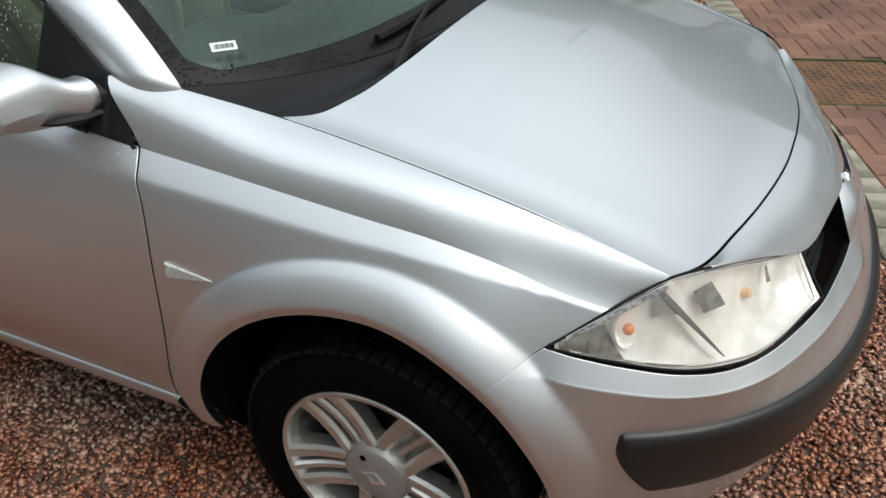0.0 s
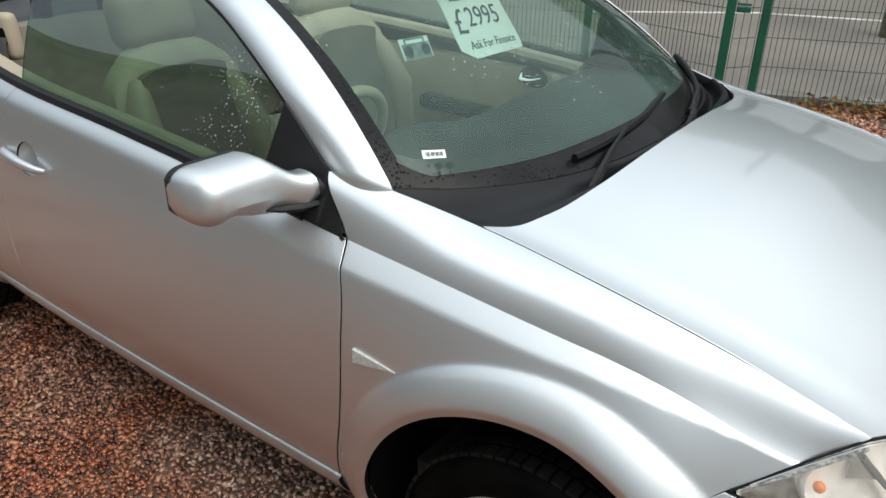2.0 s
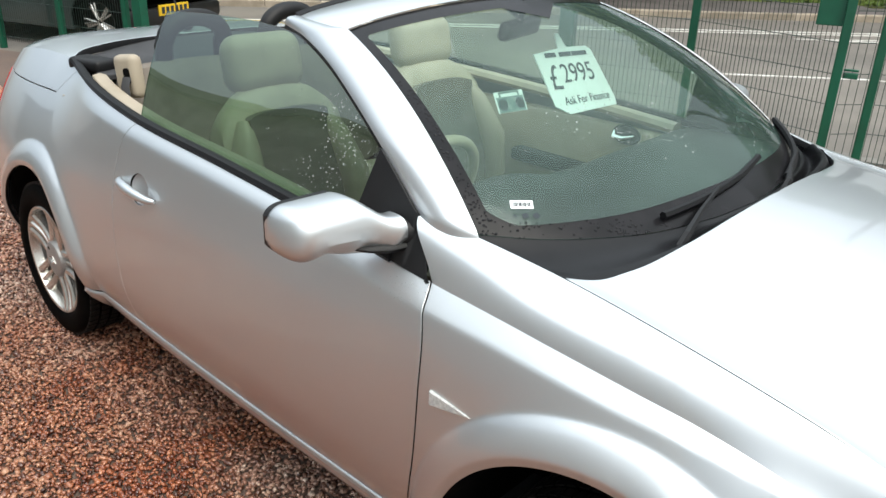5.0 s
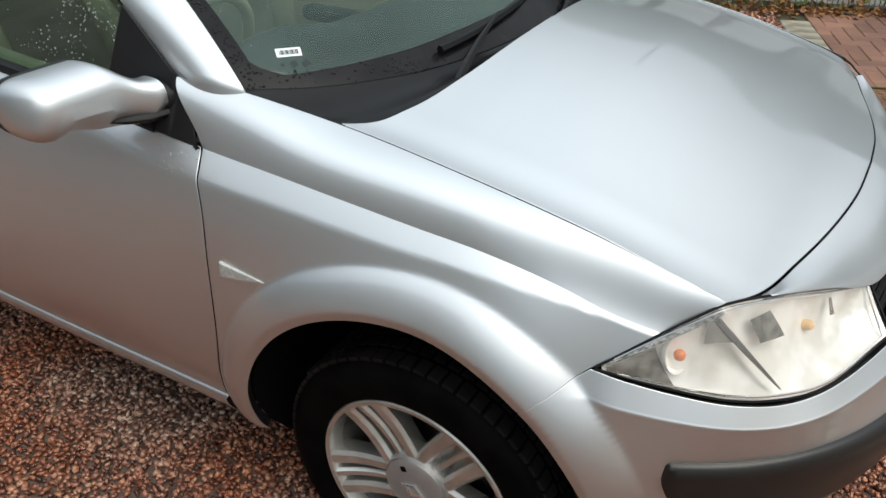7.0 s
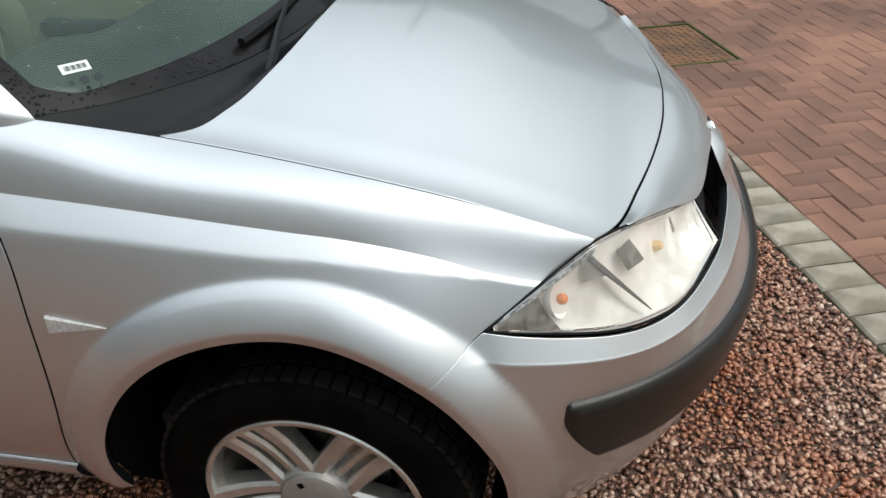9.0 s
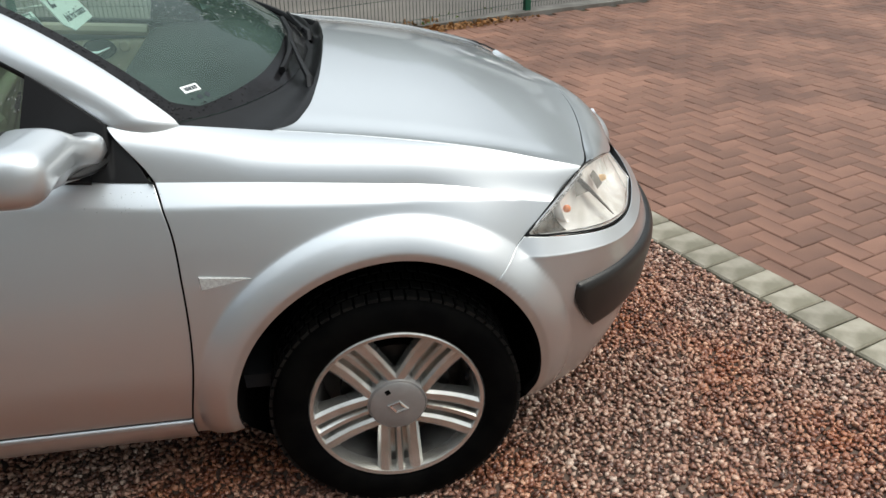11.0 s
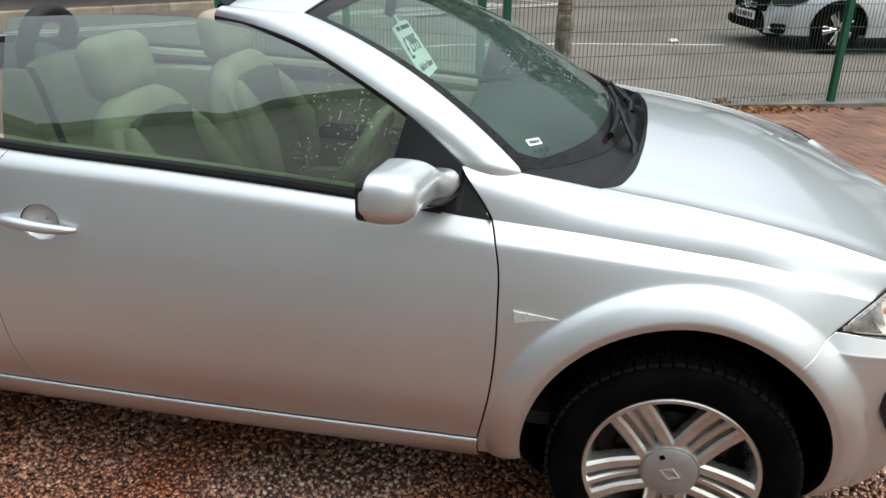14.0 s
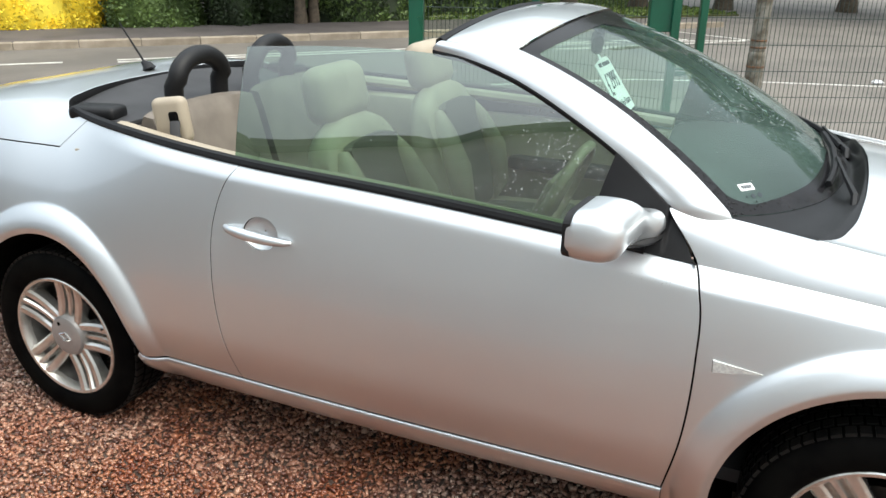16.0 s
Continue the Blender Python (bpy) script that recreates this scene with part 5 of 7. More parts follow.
sheet("tonneau_shelf", shelf, steps(-1, 1, 50), steps(0, 1, 16), TRIM, car, 1, label="charcoal plastic tonneau shelf", rim=0.02, out=Vector((0, 0, 1)))
for sg in (-1, 1):
    bm = bmesh.new()
    box(bm, (0.17, 0.10, 0.05), pose(-2.49, sg * 0.565, 1.055, 0, 0, -sg * 14), 0.018, 3)
    part("hinge_cover", bm, PLASTIC, car, smooth=True)
for y0 in (-0.225, 0.225):
    bm = bmesh.new()
    pts = [(-2.35, y0 - 0.125, 1.02), (-2.345, y0 - 0.125, 1.12)]
    pts += [(-2.325 , y0 - 0.125 * math.cos(a), 1.135 + 0.085 * math.sin(a)) for a in steps(0.15, math.pi - 0.15, 14)]
    pts += [(-2.345, y0 + 0.125, 1.12), (-2.35, y0 + 0.125, 1.02)]
    tube(bm, pts, 0.034, 12)
    part("roll_hoop", bm, PLASTIC, car, "black padded roll hoop", smooth=True)
bm = bmesh.new()
tube(bm, [(-2.76, -0.02, 1.108), (-2.77, -0.02, 1.125), (-2.79, -0.02, 1.135)], [0.030, 0.020, 0.010], 10)
tube(bm, [(-2.775, -0.02, 1.125), (-2.89, -0.02, 1.285)], [0.005, 0.003], 6)
part("aerial", bm, PLASTIC, car, "short black roof aerial", smooth=True)
# interior mirror
bm = bmesh.new()
box(bm, (0.035, 0.235, 0.055), pose(-0.935, 0.03, 1.325, 0, 12, 14), 0.015, 3)
part("rear_view_mirror", bm, PLASTIC, car, "black rear-view mirror", smooth=True)
bm = bmesh.new()
tube(bm, [(-0.935, 0, 1.39), (-0.918, 0.01, 1.36), (-0.925, 0.02, 1.335)], [0.03, 0.014, 0.010], 8)
part("mirror_stalk", bm, PLASTIC, car)


# ---- ground ----
E1, E2 = Vector((0.933, 0.36, 0)), Vector((-0.36, 0.933, 0))
K0 = Vector((1.255, 0.44, 0))            # a point on the line between gravel and setts


def at(a, b, z=0.0):
    """A place from the paving's own axes: a across the setts' line, b along it."""
    return K0 + E1 * a + E2 * b + Vector((0, 0, z))


def slab(name, pts, z, material, label, category, kind="structure", depth=0.1):
    bm = bmesh.new()
    top = [bm.verts.new((p[0], p[1], z)) for p in pts]
    low = [bm.verts.new((p[0], p[1], z - depth)) for p in pts]
    bm.faces.new(top)
    n = len(pts)
    for i in range(n):
        bm.faces.new((top[i], low[i], low[(i + 1) % n], top[(i + 1) % n]))
    bmesh.ops.recalc_face_normals(bm, faces=bm.faces)
    return tagged(part(name, bm, material), label, category, "", kind)


bm = bmesh.new()
bmesh.ops.create_grid(bm, x_segments=2, y_segments=2, size=600, matrix=Matrix.Translation((0, 0, -0.03)))
tagged(part("ground", bm, TARMAC), "grey-brown worn tarmac of the road and yard", "ground", "", "structure")
fp = lambda a, b: tuple(at(a, b))[:2]
bm = bmesh.new()
bmesh.ops.create_grid(bm, x_segments=60, y_segments=60, size=0.5, matrix=Matrix.Translation((-4.4, -1.0, -0.006)) @ Matrix.Diagonal((14, 11, 1, 1)))
for v in bm.verts:
    v.co.z += 0.006 * noise.noise(v.co * 1.3)
# cut the bed off at the setts and the fence
bmesh.ops.bisect_plane(bm, geom=list(bm.verts) + list(bm.edges) + list(bm.faces), plane_co=K0, plane_no=E1, clear_outer=True)
bmesh.ops.bisect_plane(bm, geom=list(bm.verts) + list(bm.edges) + list(bm.faces), plane_co=Vector((-3.26, 3.6, 0)), plane_no=E2, clear_outer=True)
bmesh.ops.bisect_plane(bm, geom=list(bm.verts) + list(bm.edges) + list(bm.faces), plane_co=Vector((0, -2.8, 0)), plane_no=Vector((0, -1, 0)), clear_outer=True)
tagged(part("gravel_bed", bm, GRAVELBED, smooth=True), "wet reddish-brown gravel bed under the car", "ground", "", "structure")
# unseen slab, added to tone what the lower door mirrors
slab("yard", ((-18.0, -4.6), (7.0, -4.6), (7.0, -2.8), (-18.0, -2.8)), -0.004, YARD, "unseen grey wet tarmac beside the gravel, added for the door's reflection", "ground")


def stones(name, count, place, smin, smax, seed, label):
    """Loose chippings, each a squashed, knocked-about lump."""
    rng = np.random.default_rng(seed)
    ico = np.array([(x, y, z) for z in (-1, 1) for x, y in ((-1, -1), (1, -1), (1, 1), (-1, 1))]) * 0.62
    tri = np.array([(0, 2, 1), (0, 3, 2), (4, 5, 6), (4, 6, 7), (0, 1, 5), (0, 5, 4), (1, 2, 6), (1, 6, 5), (2, 3, 7), (2, 7, 6), (3, 0, 4), (3, 4, 7)])
    xy = place(rng, count)
    n = len(xy)
    s = rng.uniform(smin, smax, n) * rng.choice([1.0, 1.0, 1.25], n)
    shape = np.stack([rng.uniform(0.75, 1.3, n), rng.uniform(0.6, 0.95, n), rng.uniform(0.36, 0.60, n)], 1)
    v = ico[None] * (1 + rng.uniform(-0.42, 0.30, (n, 8, 3))) * shape[:, None] * s[:, None, None]
    q = rng.normal(size=(n, 4)) * np.array([1.0, 0.24, 0.24, 1.0])
    q /= np.linalg.norm(q, axis=1)[:, None]
    w, x, y, z = q.T
    R = np.stack([np.stack([1 - 2 * (y * y + z * z), 2 * (x * y - w * z), 2 * (x * z + w * y)], 1),
                  np.stack([2 * (x * y + w * z), 1 - 2 * (x * x + z * z), 2 * (y * z - w * x)], 1),
                  np.stack([2 * (x * z - w * y), 2 * (y * z + w * x), 1 - 2 * (x * x + y * y)], 1)], 1)
    v = np.einsum("nij,nkj->nki", R, v)
    v[..., :2] += xy[:, None, :]
    v[..., 2] += (rng.uniform(-0.004, 0.006, n) - 0.001)[:, None]
    f = (tri[None] + 8 * np.arange(n)[:, None, None]).reshape(-1, 3)
    me = bpy.data.meshes.new(name)
    me.vertices.add(n * 8)
    me.vertices.foreach_set("co", v.reshape(-1).astype(np.float32))
    me.loops.add(f.size)
    me.loops.foreach_set("vertex_index", f.reshape(-1).astype(np.int32))
    me.polygons.add(len(f))
    me.polygons.foreach_set("loop_start", np.arange(0, f.size, 3, dtype=np.int32))
    me.update(calc_edges=True)
    me.materials.append(GRAVEL)
    return tagged(new(name, me), label, "gravel", "", "stuff")


def gravel_place(x0, x1, y0, y1, step):
    def place(rng, count):
        gx, gy = np.meshgrid(np.arange(x0, x1, step), np.arange(y0, y1, step))
        xy = np.stack([gx.ravel(), gy.ravel()], 1) + rng.uniform(-0.6, 0.6, (gx.size, 2)) * step
        a = (xy - np.array(K0[:2])) @ np.array(E1[:2])
        return xy[a < -0.005]
    return place


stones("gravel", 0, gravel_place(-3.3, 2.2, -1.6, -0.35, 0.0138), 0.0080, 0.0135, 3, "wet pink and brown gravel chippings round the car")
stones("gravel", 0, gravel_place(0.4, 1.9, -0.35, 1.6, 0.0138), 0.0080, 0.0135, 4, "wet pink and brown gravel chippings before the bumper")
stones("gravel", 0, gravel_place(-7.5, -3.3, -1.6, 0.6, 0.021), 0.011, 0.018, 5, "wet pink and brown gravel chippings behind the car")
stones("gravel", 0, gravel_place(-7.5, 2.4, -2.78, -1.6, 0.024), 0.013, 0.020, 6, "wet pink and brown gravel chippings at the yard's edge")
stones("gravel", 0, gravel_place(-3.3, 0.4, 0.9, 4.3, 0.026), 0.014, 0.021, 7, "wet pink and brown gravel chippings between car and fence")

# ---- paving, setts, cover ----
paving = slab("pavement", [fp(0.0, -4.0), fp(7.5, -4.0), fp(7.5, 4.35), fp(0.0, 4.35)], -0.012, JOINT, "red herringbone block paving with dark joints", "paving", depth=0.015)


def block_mesh(name, lx, ly, h, bev, material):
    v, f = [], []
    for z, o in ((-h, 0.0), (-bev, 0.0), (0.0, bev)):
        for sx, sy in ((-1, -1), (1, -1), (1, 1), (-1, 1)):
            v.append((sx * (lx / 2 - o), sy * (ly / 2 - o), z))
    for r in (0, 4):
        for k in range(4):
            f.append((r + k, r + (k + 1) % 4, r + 4 + (k + 1) % 4, r + 4 + k))
    f.append((8, 9, 10, 11))
    me = bpy.data.meshes.new(name)
    me.from_pydata(v, [], f)
    me.materials.append(material)
    return me


def merged(name, meshes_at, material, parent, label, category="", kind="stuff"):
    vs, fs = [], []
    for me, m in meshes_at:
        o = len(vs)
        vs += [m @ v.co for v in me.vertices]
        fs += [[o + i for i in p.vertices] for p in me.polygons]
    ob = mesh_part(name, vs, fs, material, parent, label, smooth=False)
    return tagged(ob, "", category, "", kind)


turn_e = math.atan2(E1.y, E1.x)
rng_b = random.Random(8)
blk = block_mesh("block", 0.197, 0.097, 0.03, 0.0045, BLOCK)
cover_a, cover_b = (0.216, 0.79), (2.06, 2.73)
spots = []
for i in range(-5, 80):
    for j in range(-50, 50):
        k = (i - j) % 4
        if k == 0:
            a, b, rot = (i + 1) * 0.1, (j + 0.5) * 0.1, 0.0
        elif k == 3:
            a, b, rot = (i + 0.5) * 0.1, (j + 1) * 0.1, math.pi / 2
        else:
            continue
        if not (0.12 < a < 7.0 and -3.6 < b < 4.26):
            continue
        ha, hb = (0.1, 0.05) if rot == 0 else (0.05, 0.1)
        lo_a, hi_a, lo_b, hi_b = a - ha, a + ha, b - hb, b + hb
        lo_a = max(lo_a, 0.216)
        if lo_a < cover_a[1] + 0.01 and hi_a > cover_a[0] and lo_b < cover_b[1] and hi_b > cover_b[0]:
            cuts = [(hi_a - cover_a[1] - 0.01, 0), (hi_b - cover_b[1], 1), (cover_b[0] - lo_b, 2)]
            best = max(cuts)
            if best[1] == 0:
                lo_a = cover_a[1] + 0.01
            elif best[1] == 1:
                lo_b = cover_b[1]
            else:
                hi_b = cover_b[0]
        if hi_a - lo_a < 0.025 or hi_b - lo_b < 0.025:
            continue
        a, b = (lo_a + hi_a) / 2, (lo_b + hi_b) / 2
        ka, kb_ = (hi_a - lo_a) / (2 * ha), (hi_b - lo_b) / (2 * hb)
        fit_m = Matrix.Diagonal((ka, kb_, 1, 1)) if rot == 0 else Matrix.Diagonal((kb_, ka, 1, 1))
        p = at(a, b, 0.0 + rng_b.uniform(-0.002, 0.0025))
        m = Matrix.Translation(p) @ Matrix.Rotation(turn_e + rot + rng_b.uniform(-0.012, 0.012), 4, "Z") @ Matrix.Rotation(rng_b.uniform(-0.010, 0.010), 4, "X") @ fit_m
        spots.append(((p - Vector((1.75, 0.6, 0))).length, m))
spots.sort(key=lambda s: s[0])
far_blk = block_mesh("block_far", 0.197, 0.097, 0.03, 0.0045, BLOCKFAR)
merged("blocks_beyond", [(far_blk, m) for _, m in spots[300:]], BLOCKFAR, None, "red-brown clay paving blocks laid in herringbone", "paving")
sett = block_mesh("sett", 0.200, 0.130, 0.06, 0.007, SETT)

cover = empty("drain_cover", "rusty square iron drain cover with raised studs, mossy edges", "drain cover", Matrix.Translation(at((cover_a[0] + cover_a[1]) / 2, (cover_b[0] + cover_b[1]) / 2)) @ Matrix.Rotation(turn_e, 4, "Z"))
bm = bmesh.new()
box(bm, (0.56, 0.62, 0.03), pose(0, 0, -0.017), 0.003)
part("plate", bm, RUST, cover)
bm = bmesh.new()
for sx in (-1, 1):
    box(bm, (0.016, 0.67, 0.03), pose(sx * 0.295, 0, -0.012), 0.003)
    box(bm, (0.59, 0.016, 0.03), pose(0, sx * 0.33, -0.012), 0.003)
part("rim_frame", bm, MOSS, cover, "mossy iron frame")
bm = bmesh.new()
for i in range(13):
    for j in range(14):
        box(bm, (0.012, 0.026, 0.005), pose(-0.25 + 0.0415 * i, -0.285 + 0.0435 * j, -0.001, 0, 0, 35 if (i + j) % 2 else -35))
part("studs", bm, RUST, cover)

# ---- fence ----
FD, FP = Vector((0.944, 0.33, 0)).normalized(), Vector((1.87, 5.39, 0))


def fence_y(x):
    """The fence's line, which bends a little at the pair of gate posts."""
    ends = ((-2.34, 3.918), (-1.19, 3.70), (-1.02, 3.93), (1.88, 5.41), (2.9, 5.75))
    for (x0, y0), (x1, y1) in zip(ends, ends[1:]):
        if x0 <= x <= x1:
            return y0 + (y1 - y0) * (x - x0) / (x1 - x0)
    return FP.y + FD.y * (x - 1.87) / FD.x


def on_fence(x, z=0.0):
    return Vector((x, fence_y(x), z))


fturn = math.atan2(FD.y, FD.x)
fence = empty("mesh_fence", "green weld-mesh fence with square posts, gate and lock box", "fence")
slab("fence_kerb", [tuple(on_fence(-3.4) - E2 * 0.09)[:2], tuple(on_fence(3.85) - E2 * 0.09)[:2], tuple(on_fence(3.85) + E2 * 0.09)[:2], tuple(on_fence(-3.4) + E2 * 0.09)[:2]], 0.035, CONCRETE, "low concrete strip under the fence", "kerb")
for x, wd, h in ((-9.55, 0.06, 2.0), (-8.62, 0.06, 2.0), (-7.72, 0.06, 2.0), (-7.53, 0.11, 2.3), (-3.26, 0.12, 2.4), (-2.34, 0.06, 2.0), (-1.19, 0.06, 2.0), (-1.02, 0.055, 2.0), (1.88, 0.06, 2.0), (6.1, 0.08, 2.2)):
    bm = bmesh.new()
    box(bm, (wd, wd, h), Matrix.Translation(on_fence(x, h / 2 - 0.03)) @ Matrix.Rotation(fturn, 4, "Z"), 0.006)
    part("post", bm, GREEN, fence)


def mesh_panel(x0, x1, z0=0.06, z1=1.95):
    n = int((x1 - x0) / FD.x / 0.034)
    vs, fs = [], []

    def wire(a, b, r):
        d = (b - a).normalized()
        s = d.cross(Vector((0, 0, 1)))
        s = (s if s.length > 0.1 else Vector((FD.x, FD.y, 0))).normalized()
        t = s.cross(d)
        o = len(vs)
        for p in (a, b):
            for k in range(3):
                vs.append(p + s * r * math.cos(k * 2.0944) + t * r * math.sin(k * 2.0944))
        for k in range(3):
            fs.append((o + k, o + (k + 1) % 3, o + 3 + (k + 1) % 3, o + 3 + k))
    for i in range(n + 1):
        x = x0 + (x1 - x0) * i / n
        wire(on_fence(x, z0), on_fence(x, z1), 0.0028)
    z = z0 + 0.05
    while z < z1:
        wire(on_fence(x0, z) - E2 * 0.006, on_fence(x1, z) - E2 * 0.006, 0.0032)
        z += 0.2
    return tagged(mesh_part("wire_panel", vs, fs, WIRE, fence, "dark green welded wire mesh", smooth=False), kind="stuff")


for x0, x1 in ((-9.55, -7.75), (-3.2, -2.37), (-2.31, -1.22), (-1.16, -1.05), (-0.99, 1.85), (1.91, 2.88), (2.92, 3.95)):
    mesh_panel(x0, x1)
bm = bmesh.new()
box(bm, (0.20, 0.10, 0.26), Matrix.Translation(on_fence(-1.29, 1.14)) @ Matrix.Rotation(fturn, 4, "Z"), 0.006)
part("lock_box", bm, GREEN, fence, "green steel lock box")
bm = bmesh.new()
box(bm, (0.09, 0.05, 0.035), Matrix.Translation(on_fence(-1.13, 0.70)) @ Matrix.Rotation(fturn, 4, "Z"), 0.004)
box(bm, (0.09, 0.03, 0.014), Matrix.Translation(on_fence(-1.13, 0.735)) @ Matrix.Rotation(fturn, 4, "Z"), 0.003)
part("latch", bm, GREEN, fence)
gate = empty("open_gate", "green steel gate leaf with wire infill standing open", "gate")
for (xa, za, xb, zb) in ((4.0, 0.16, 5.05, 0.16), (4.0, 0.0, 4.0, 1.9), (5.05, 0.0, 5.05, 1.9), (4.0, 1.9, 5.05, 1.9)):
    bm = bmesh.new()
    a, b = on_fence(xa, za), on_fence(xb, zb)
    tube(bm, [a, b], 0.035, 4)
    part("frame_bar", bm, GREEN, gate)
pan = mesh_panel(4.03, 5.02, 0.2, 1.88)
pan.parent = gate

# lamp column behind the fence
lamp_post = empty("lamp_column", "weathered grey steel lamp column with peeling paint", "street lamp")
bm = bmesh.new()
lathe(bm, [(0.001, -0.03), (0.10, -0.03), (0.10, 0.42), (0.095, 0.46), (0.085, 0.47), (0.085, 1.25), (0.078, 1.30), (0.06, 1.32), (0.055, 5.5), (0.001, 5.5)], Matrix.Translation((-0.74, 7.60, 0)), 20)
part("column", bm, GALV, lamp_post, smooth=40)
bm = bmesh.new()
for z in (0.30, 0.52, 0.60):
    lathe(bm, [(0.101 if z < 0.45 else 0.087, z - 0.012), (0.106 if z < 0.45 else 0.092, z), (0.101 if z < 0.45 else 0.087, z + 0.012)], Matrix.Translation((-0.74, 7.60, 0)), 20)
part("band", bm, RUST, lamp_post)

# ---- road and footway ----
RD = Vector((0.68, 0.733, 0)).normalized()
RN = Vector((-RD.y, RD.x, 0))
R0 = Vector((-9.6, 7.75, 0))


def on_road(s, n, z=0.0):
    return R0 + RD * s + RN * n + Vector((0, 0, z))


slab("footway", [tuple(on_road(s, n))[:2] for s, n in ((-22, 0.14), (9, 0.14), (9, 2.0), (-22, 2.0))], 0.075, FOOTWAY, "grey tarmac footway beside the road", "footway")
kerbline = empty("road_kerb", "pale worn concrete kerb stones along the road", "kerb", kind="structure")
kb = block_mesh("kerb_stone", 0.905, 0.14, 0.20, 0.015, KERB)
lines = bmesh.new()
for s0, s1, n in ((-6.5, -1.6, -1.55), (-0.9, 9.0, -1.50), (-0.9, 9.0, -1.72)):
    c = on_road((s0 + s1) / 2, n, -0.026)
    box(lines, (s1 - s0, 0.09, 0.006), Matrix.Translation(c) @ Matrix.Rotation(math.atan2(RD.y, RD.x), 4, "Z"))
for (x0, y0, x1, y1) in ((-3.9, 10.6, -1.2, 13.6), (-3.2, 14.9, -1.15, 13.75), (-2.9, 12.4, -1.2, 13.7), (-4.0, 10.5, -3.0, 11.3), (-3.7, 6.7, -2.2, 8.0), (-2.2, 8.0, -0.7, 8.6), (-0.7, 8.6, 1.4, 9.2), (-8.3, 14.9, -3.2, 15.6)):
    a, b = Vector((x0, y0, -0.026)), Vector((x1, y1, -0.026))
    box(lines, ((b - a).length, 0.07, 0.006), Matrix.Translation((a + b) / 2) @ Matrix.Rotation(math.atan2(y1 - y0, x1 - x0), 4, "Z"))
tagged(part("road_markings", lines, LINE), "worn white road marking lines", "road marking", "", "structure")


def leaves(name, place, count, size, material, parent, seed, label="", flat=0.0):
    """Many small bent leaves at place(rng) points."""
    rng = np.random.default_rng(seed)
    c = place(rng, count)
    n = len(c)
    d = rng.normal(size=(n, 3))
    d[:, 2] *= 1 - flat
    d /= np.linalg.norm(d, axis=1)[:, None]
    e = np.cross(d, rng.normal(size=(n, 3)))
    e /= np.linalg.norm(e, axis=1)[:, None]
    s = size * rng.uniform(0.6, 1.3, (n, 1))
    nn = np.cross(d, e)
    v = np.stack([c - d * s, c + e * s * 0.5 + nn * s * 0.12, c + d * s, c - e * s * 0.5 + nn * s * 0.12], 1).reshape(-1, 3)
    i = 4 * np.arange(n)
    f = np.concatenate([np.stack([i, i + 1, i + 2], 1), np.stack([i, i + 2, i + 3], 1)])
    me = bpy.data.meshes.new(name)
    me.from_pydata(v.tolist(), [], f.tolist())
    me.materials.append(material)
    ob = new(name, me)
    if parent is not None:
        ob.parent = parent
    return tagged(ob, label)


def bush(name, s0, s1, n0, n1, h, count, size, material, seed, label, core=LEAFD):
    b = empty(name, label, "shrub")

    def place(rng, k):
        p = rng.uniform(size=(k, 3))
        ang = p[:, 0] * math.tau
        up = p[:, 1] ** 1.4
        rad = 0.86 + 0.22 * rng.uniform(size=k)
        lump = 1 + 0.14 * np.sin(ang * 5 + seed) + 0.10 * np.sin(up * 9 + ang * 3)
        wide = np.sqrt(np.maximum(1 - (up * 0.94) ** 4, 0.05))
        ss = (s0 + s1) / 2 + np.cos(ang) * (s1 - s0) / 2 * rad * lump * wide
        nn = (n0 + n1) / 2 + np.sin(ang) * (n1 - n0) / 2 * rad * lump * wide
        z = 0.03 + up * h * rad
        return np.array(R0)[None] + ss[:, None] * np.array(RD) + nn[:, None] * np.array(RN) + np.stack([0 * z, 0 * z, z], 1)
    leaves("foliage", place, count, size, material, b, seed)
    bmk = bmesh.new()
    bmesh.ops.create_icosphere(bmk, subdivisions=3, radius=1)
    for v in bmk.verts:
        k = 0.80 + 0.12 * noise.noise(v.co * 3 + Vector((seed, 0, 0)))
        out_ = 1 / max(math.hypot(v.co.x, v.co.y), 0.25) if v.co.z < 0 else 1.0
        v.co = on_road((s0 + s1) / 2 + v.co.x * out_ * (s1 - s0) / 2 * k * 1.06, (n0 + n1) / 2 + v.co.y * out_ * (n1 - n0) / 2 * k * 1.06, h * k * max(0.0, v.co.z + 0.4) / 1.4)
    part("inner_growth", bmk, core, b, smooth=True)
    return b


bush("yellow_shrub", -7.5, -2.6, 2.1, 3.8, 1.9, 15000, 0.036, LEAFY, 11, "bright yellow variegated shrub behind the footway", LEAFY)
bush("yellow_shrub", -3.2, -0.8, 1.95, 3.5, 1.8, 10000, 0.036, LEAFY, 12, "bright yellow variegated shrub behind the footway", LEAFY)
bush("green_hedge", -1.0, 1.0, 1.80, 3.6, 2.2, 14000, 0.036, LEAFG, 13, "mixed green hedge with pale leaf edges", LEAFG)
bush("conifer_hedge", 0.9, 1.85, 1.75, 3.2, 2.6, 9000, 0.035, LEAFD, 14, "dense dark green conifer hedge")
bush("laurel_shrub", 1.6, 3.3, 2.7, 4.6, 2.2, 9000, 0.05, LEAFD, 15, "dark green laurel shrub under the trees")
bush("laurel_shrub", 2.9, 5.6, 2.1, 4.0, 1.9, 9000, 0.05, LEAFG, 17, "dark green laurel shrub under the trees")
bush("laurel_shrub", 4.8, 8.5, 3.6, 5.4, 1.8, 6000, 0.07, LEAFG, 16, "dark green laurel shrub under the trees")


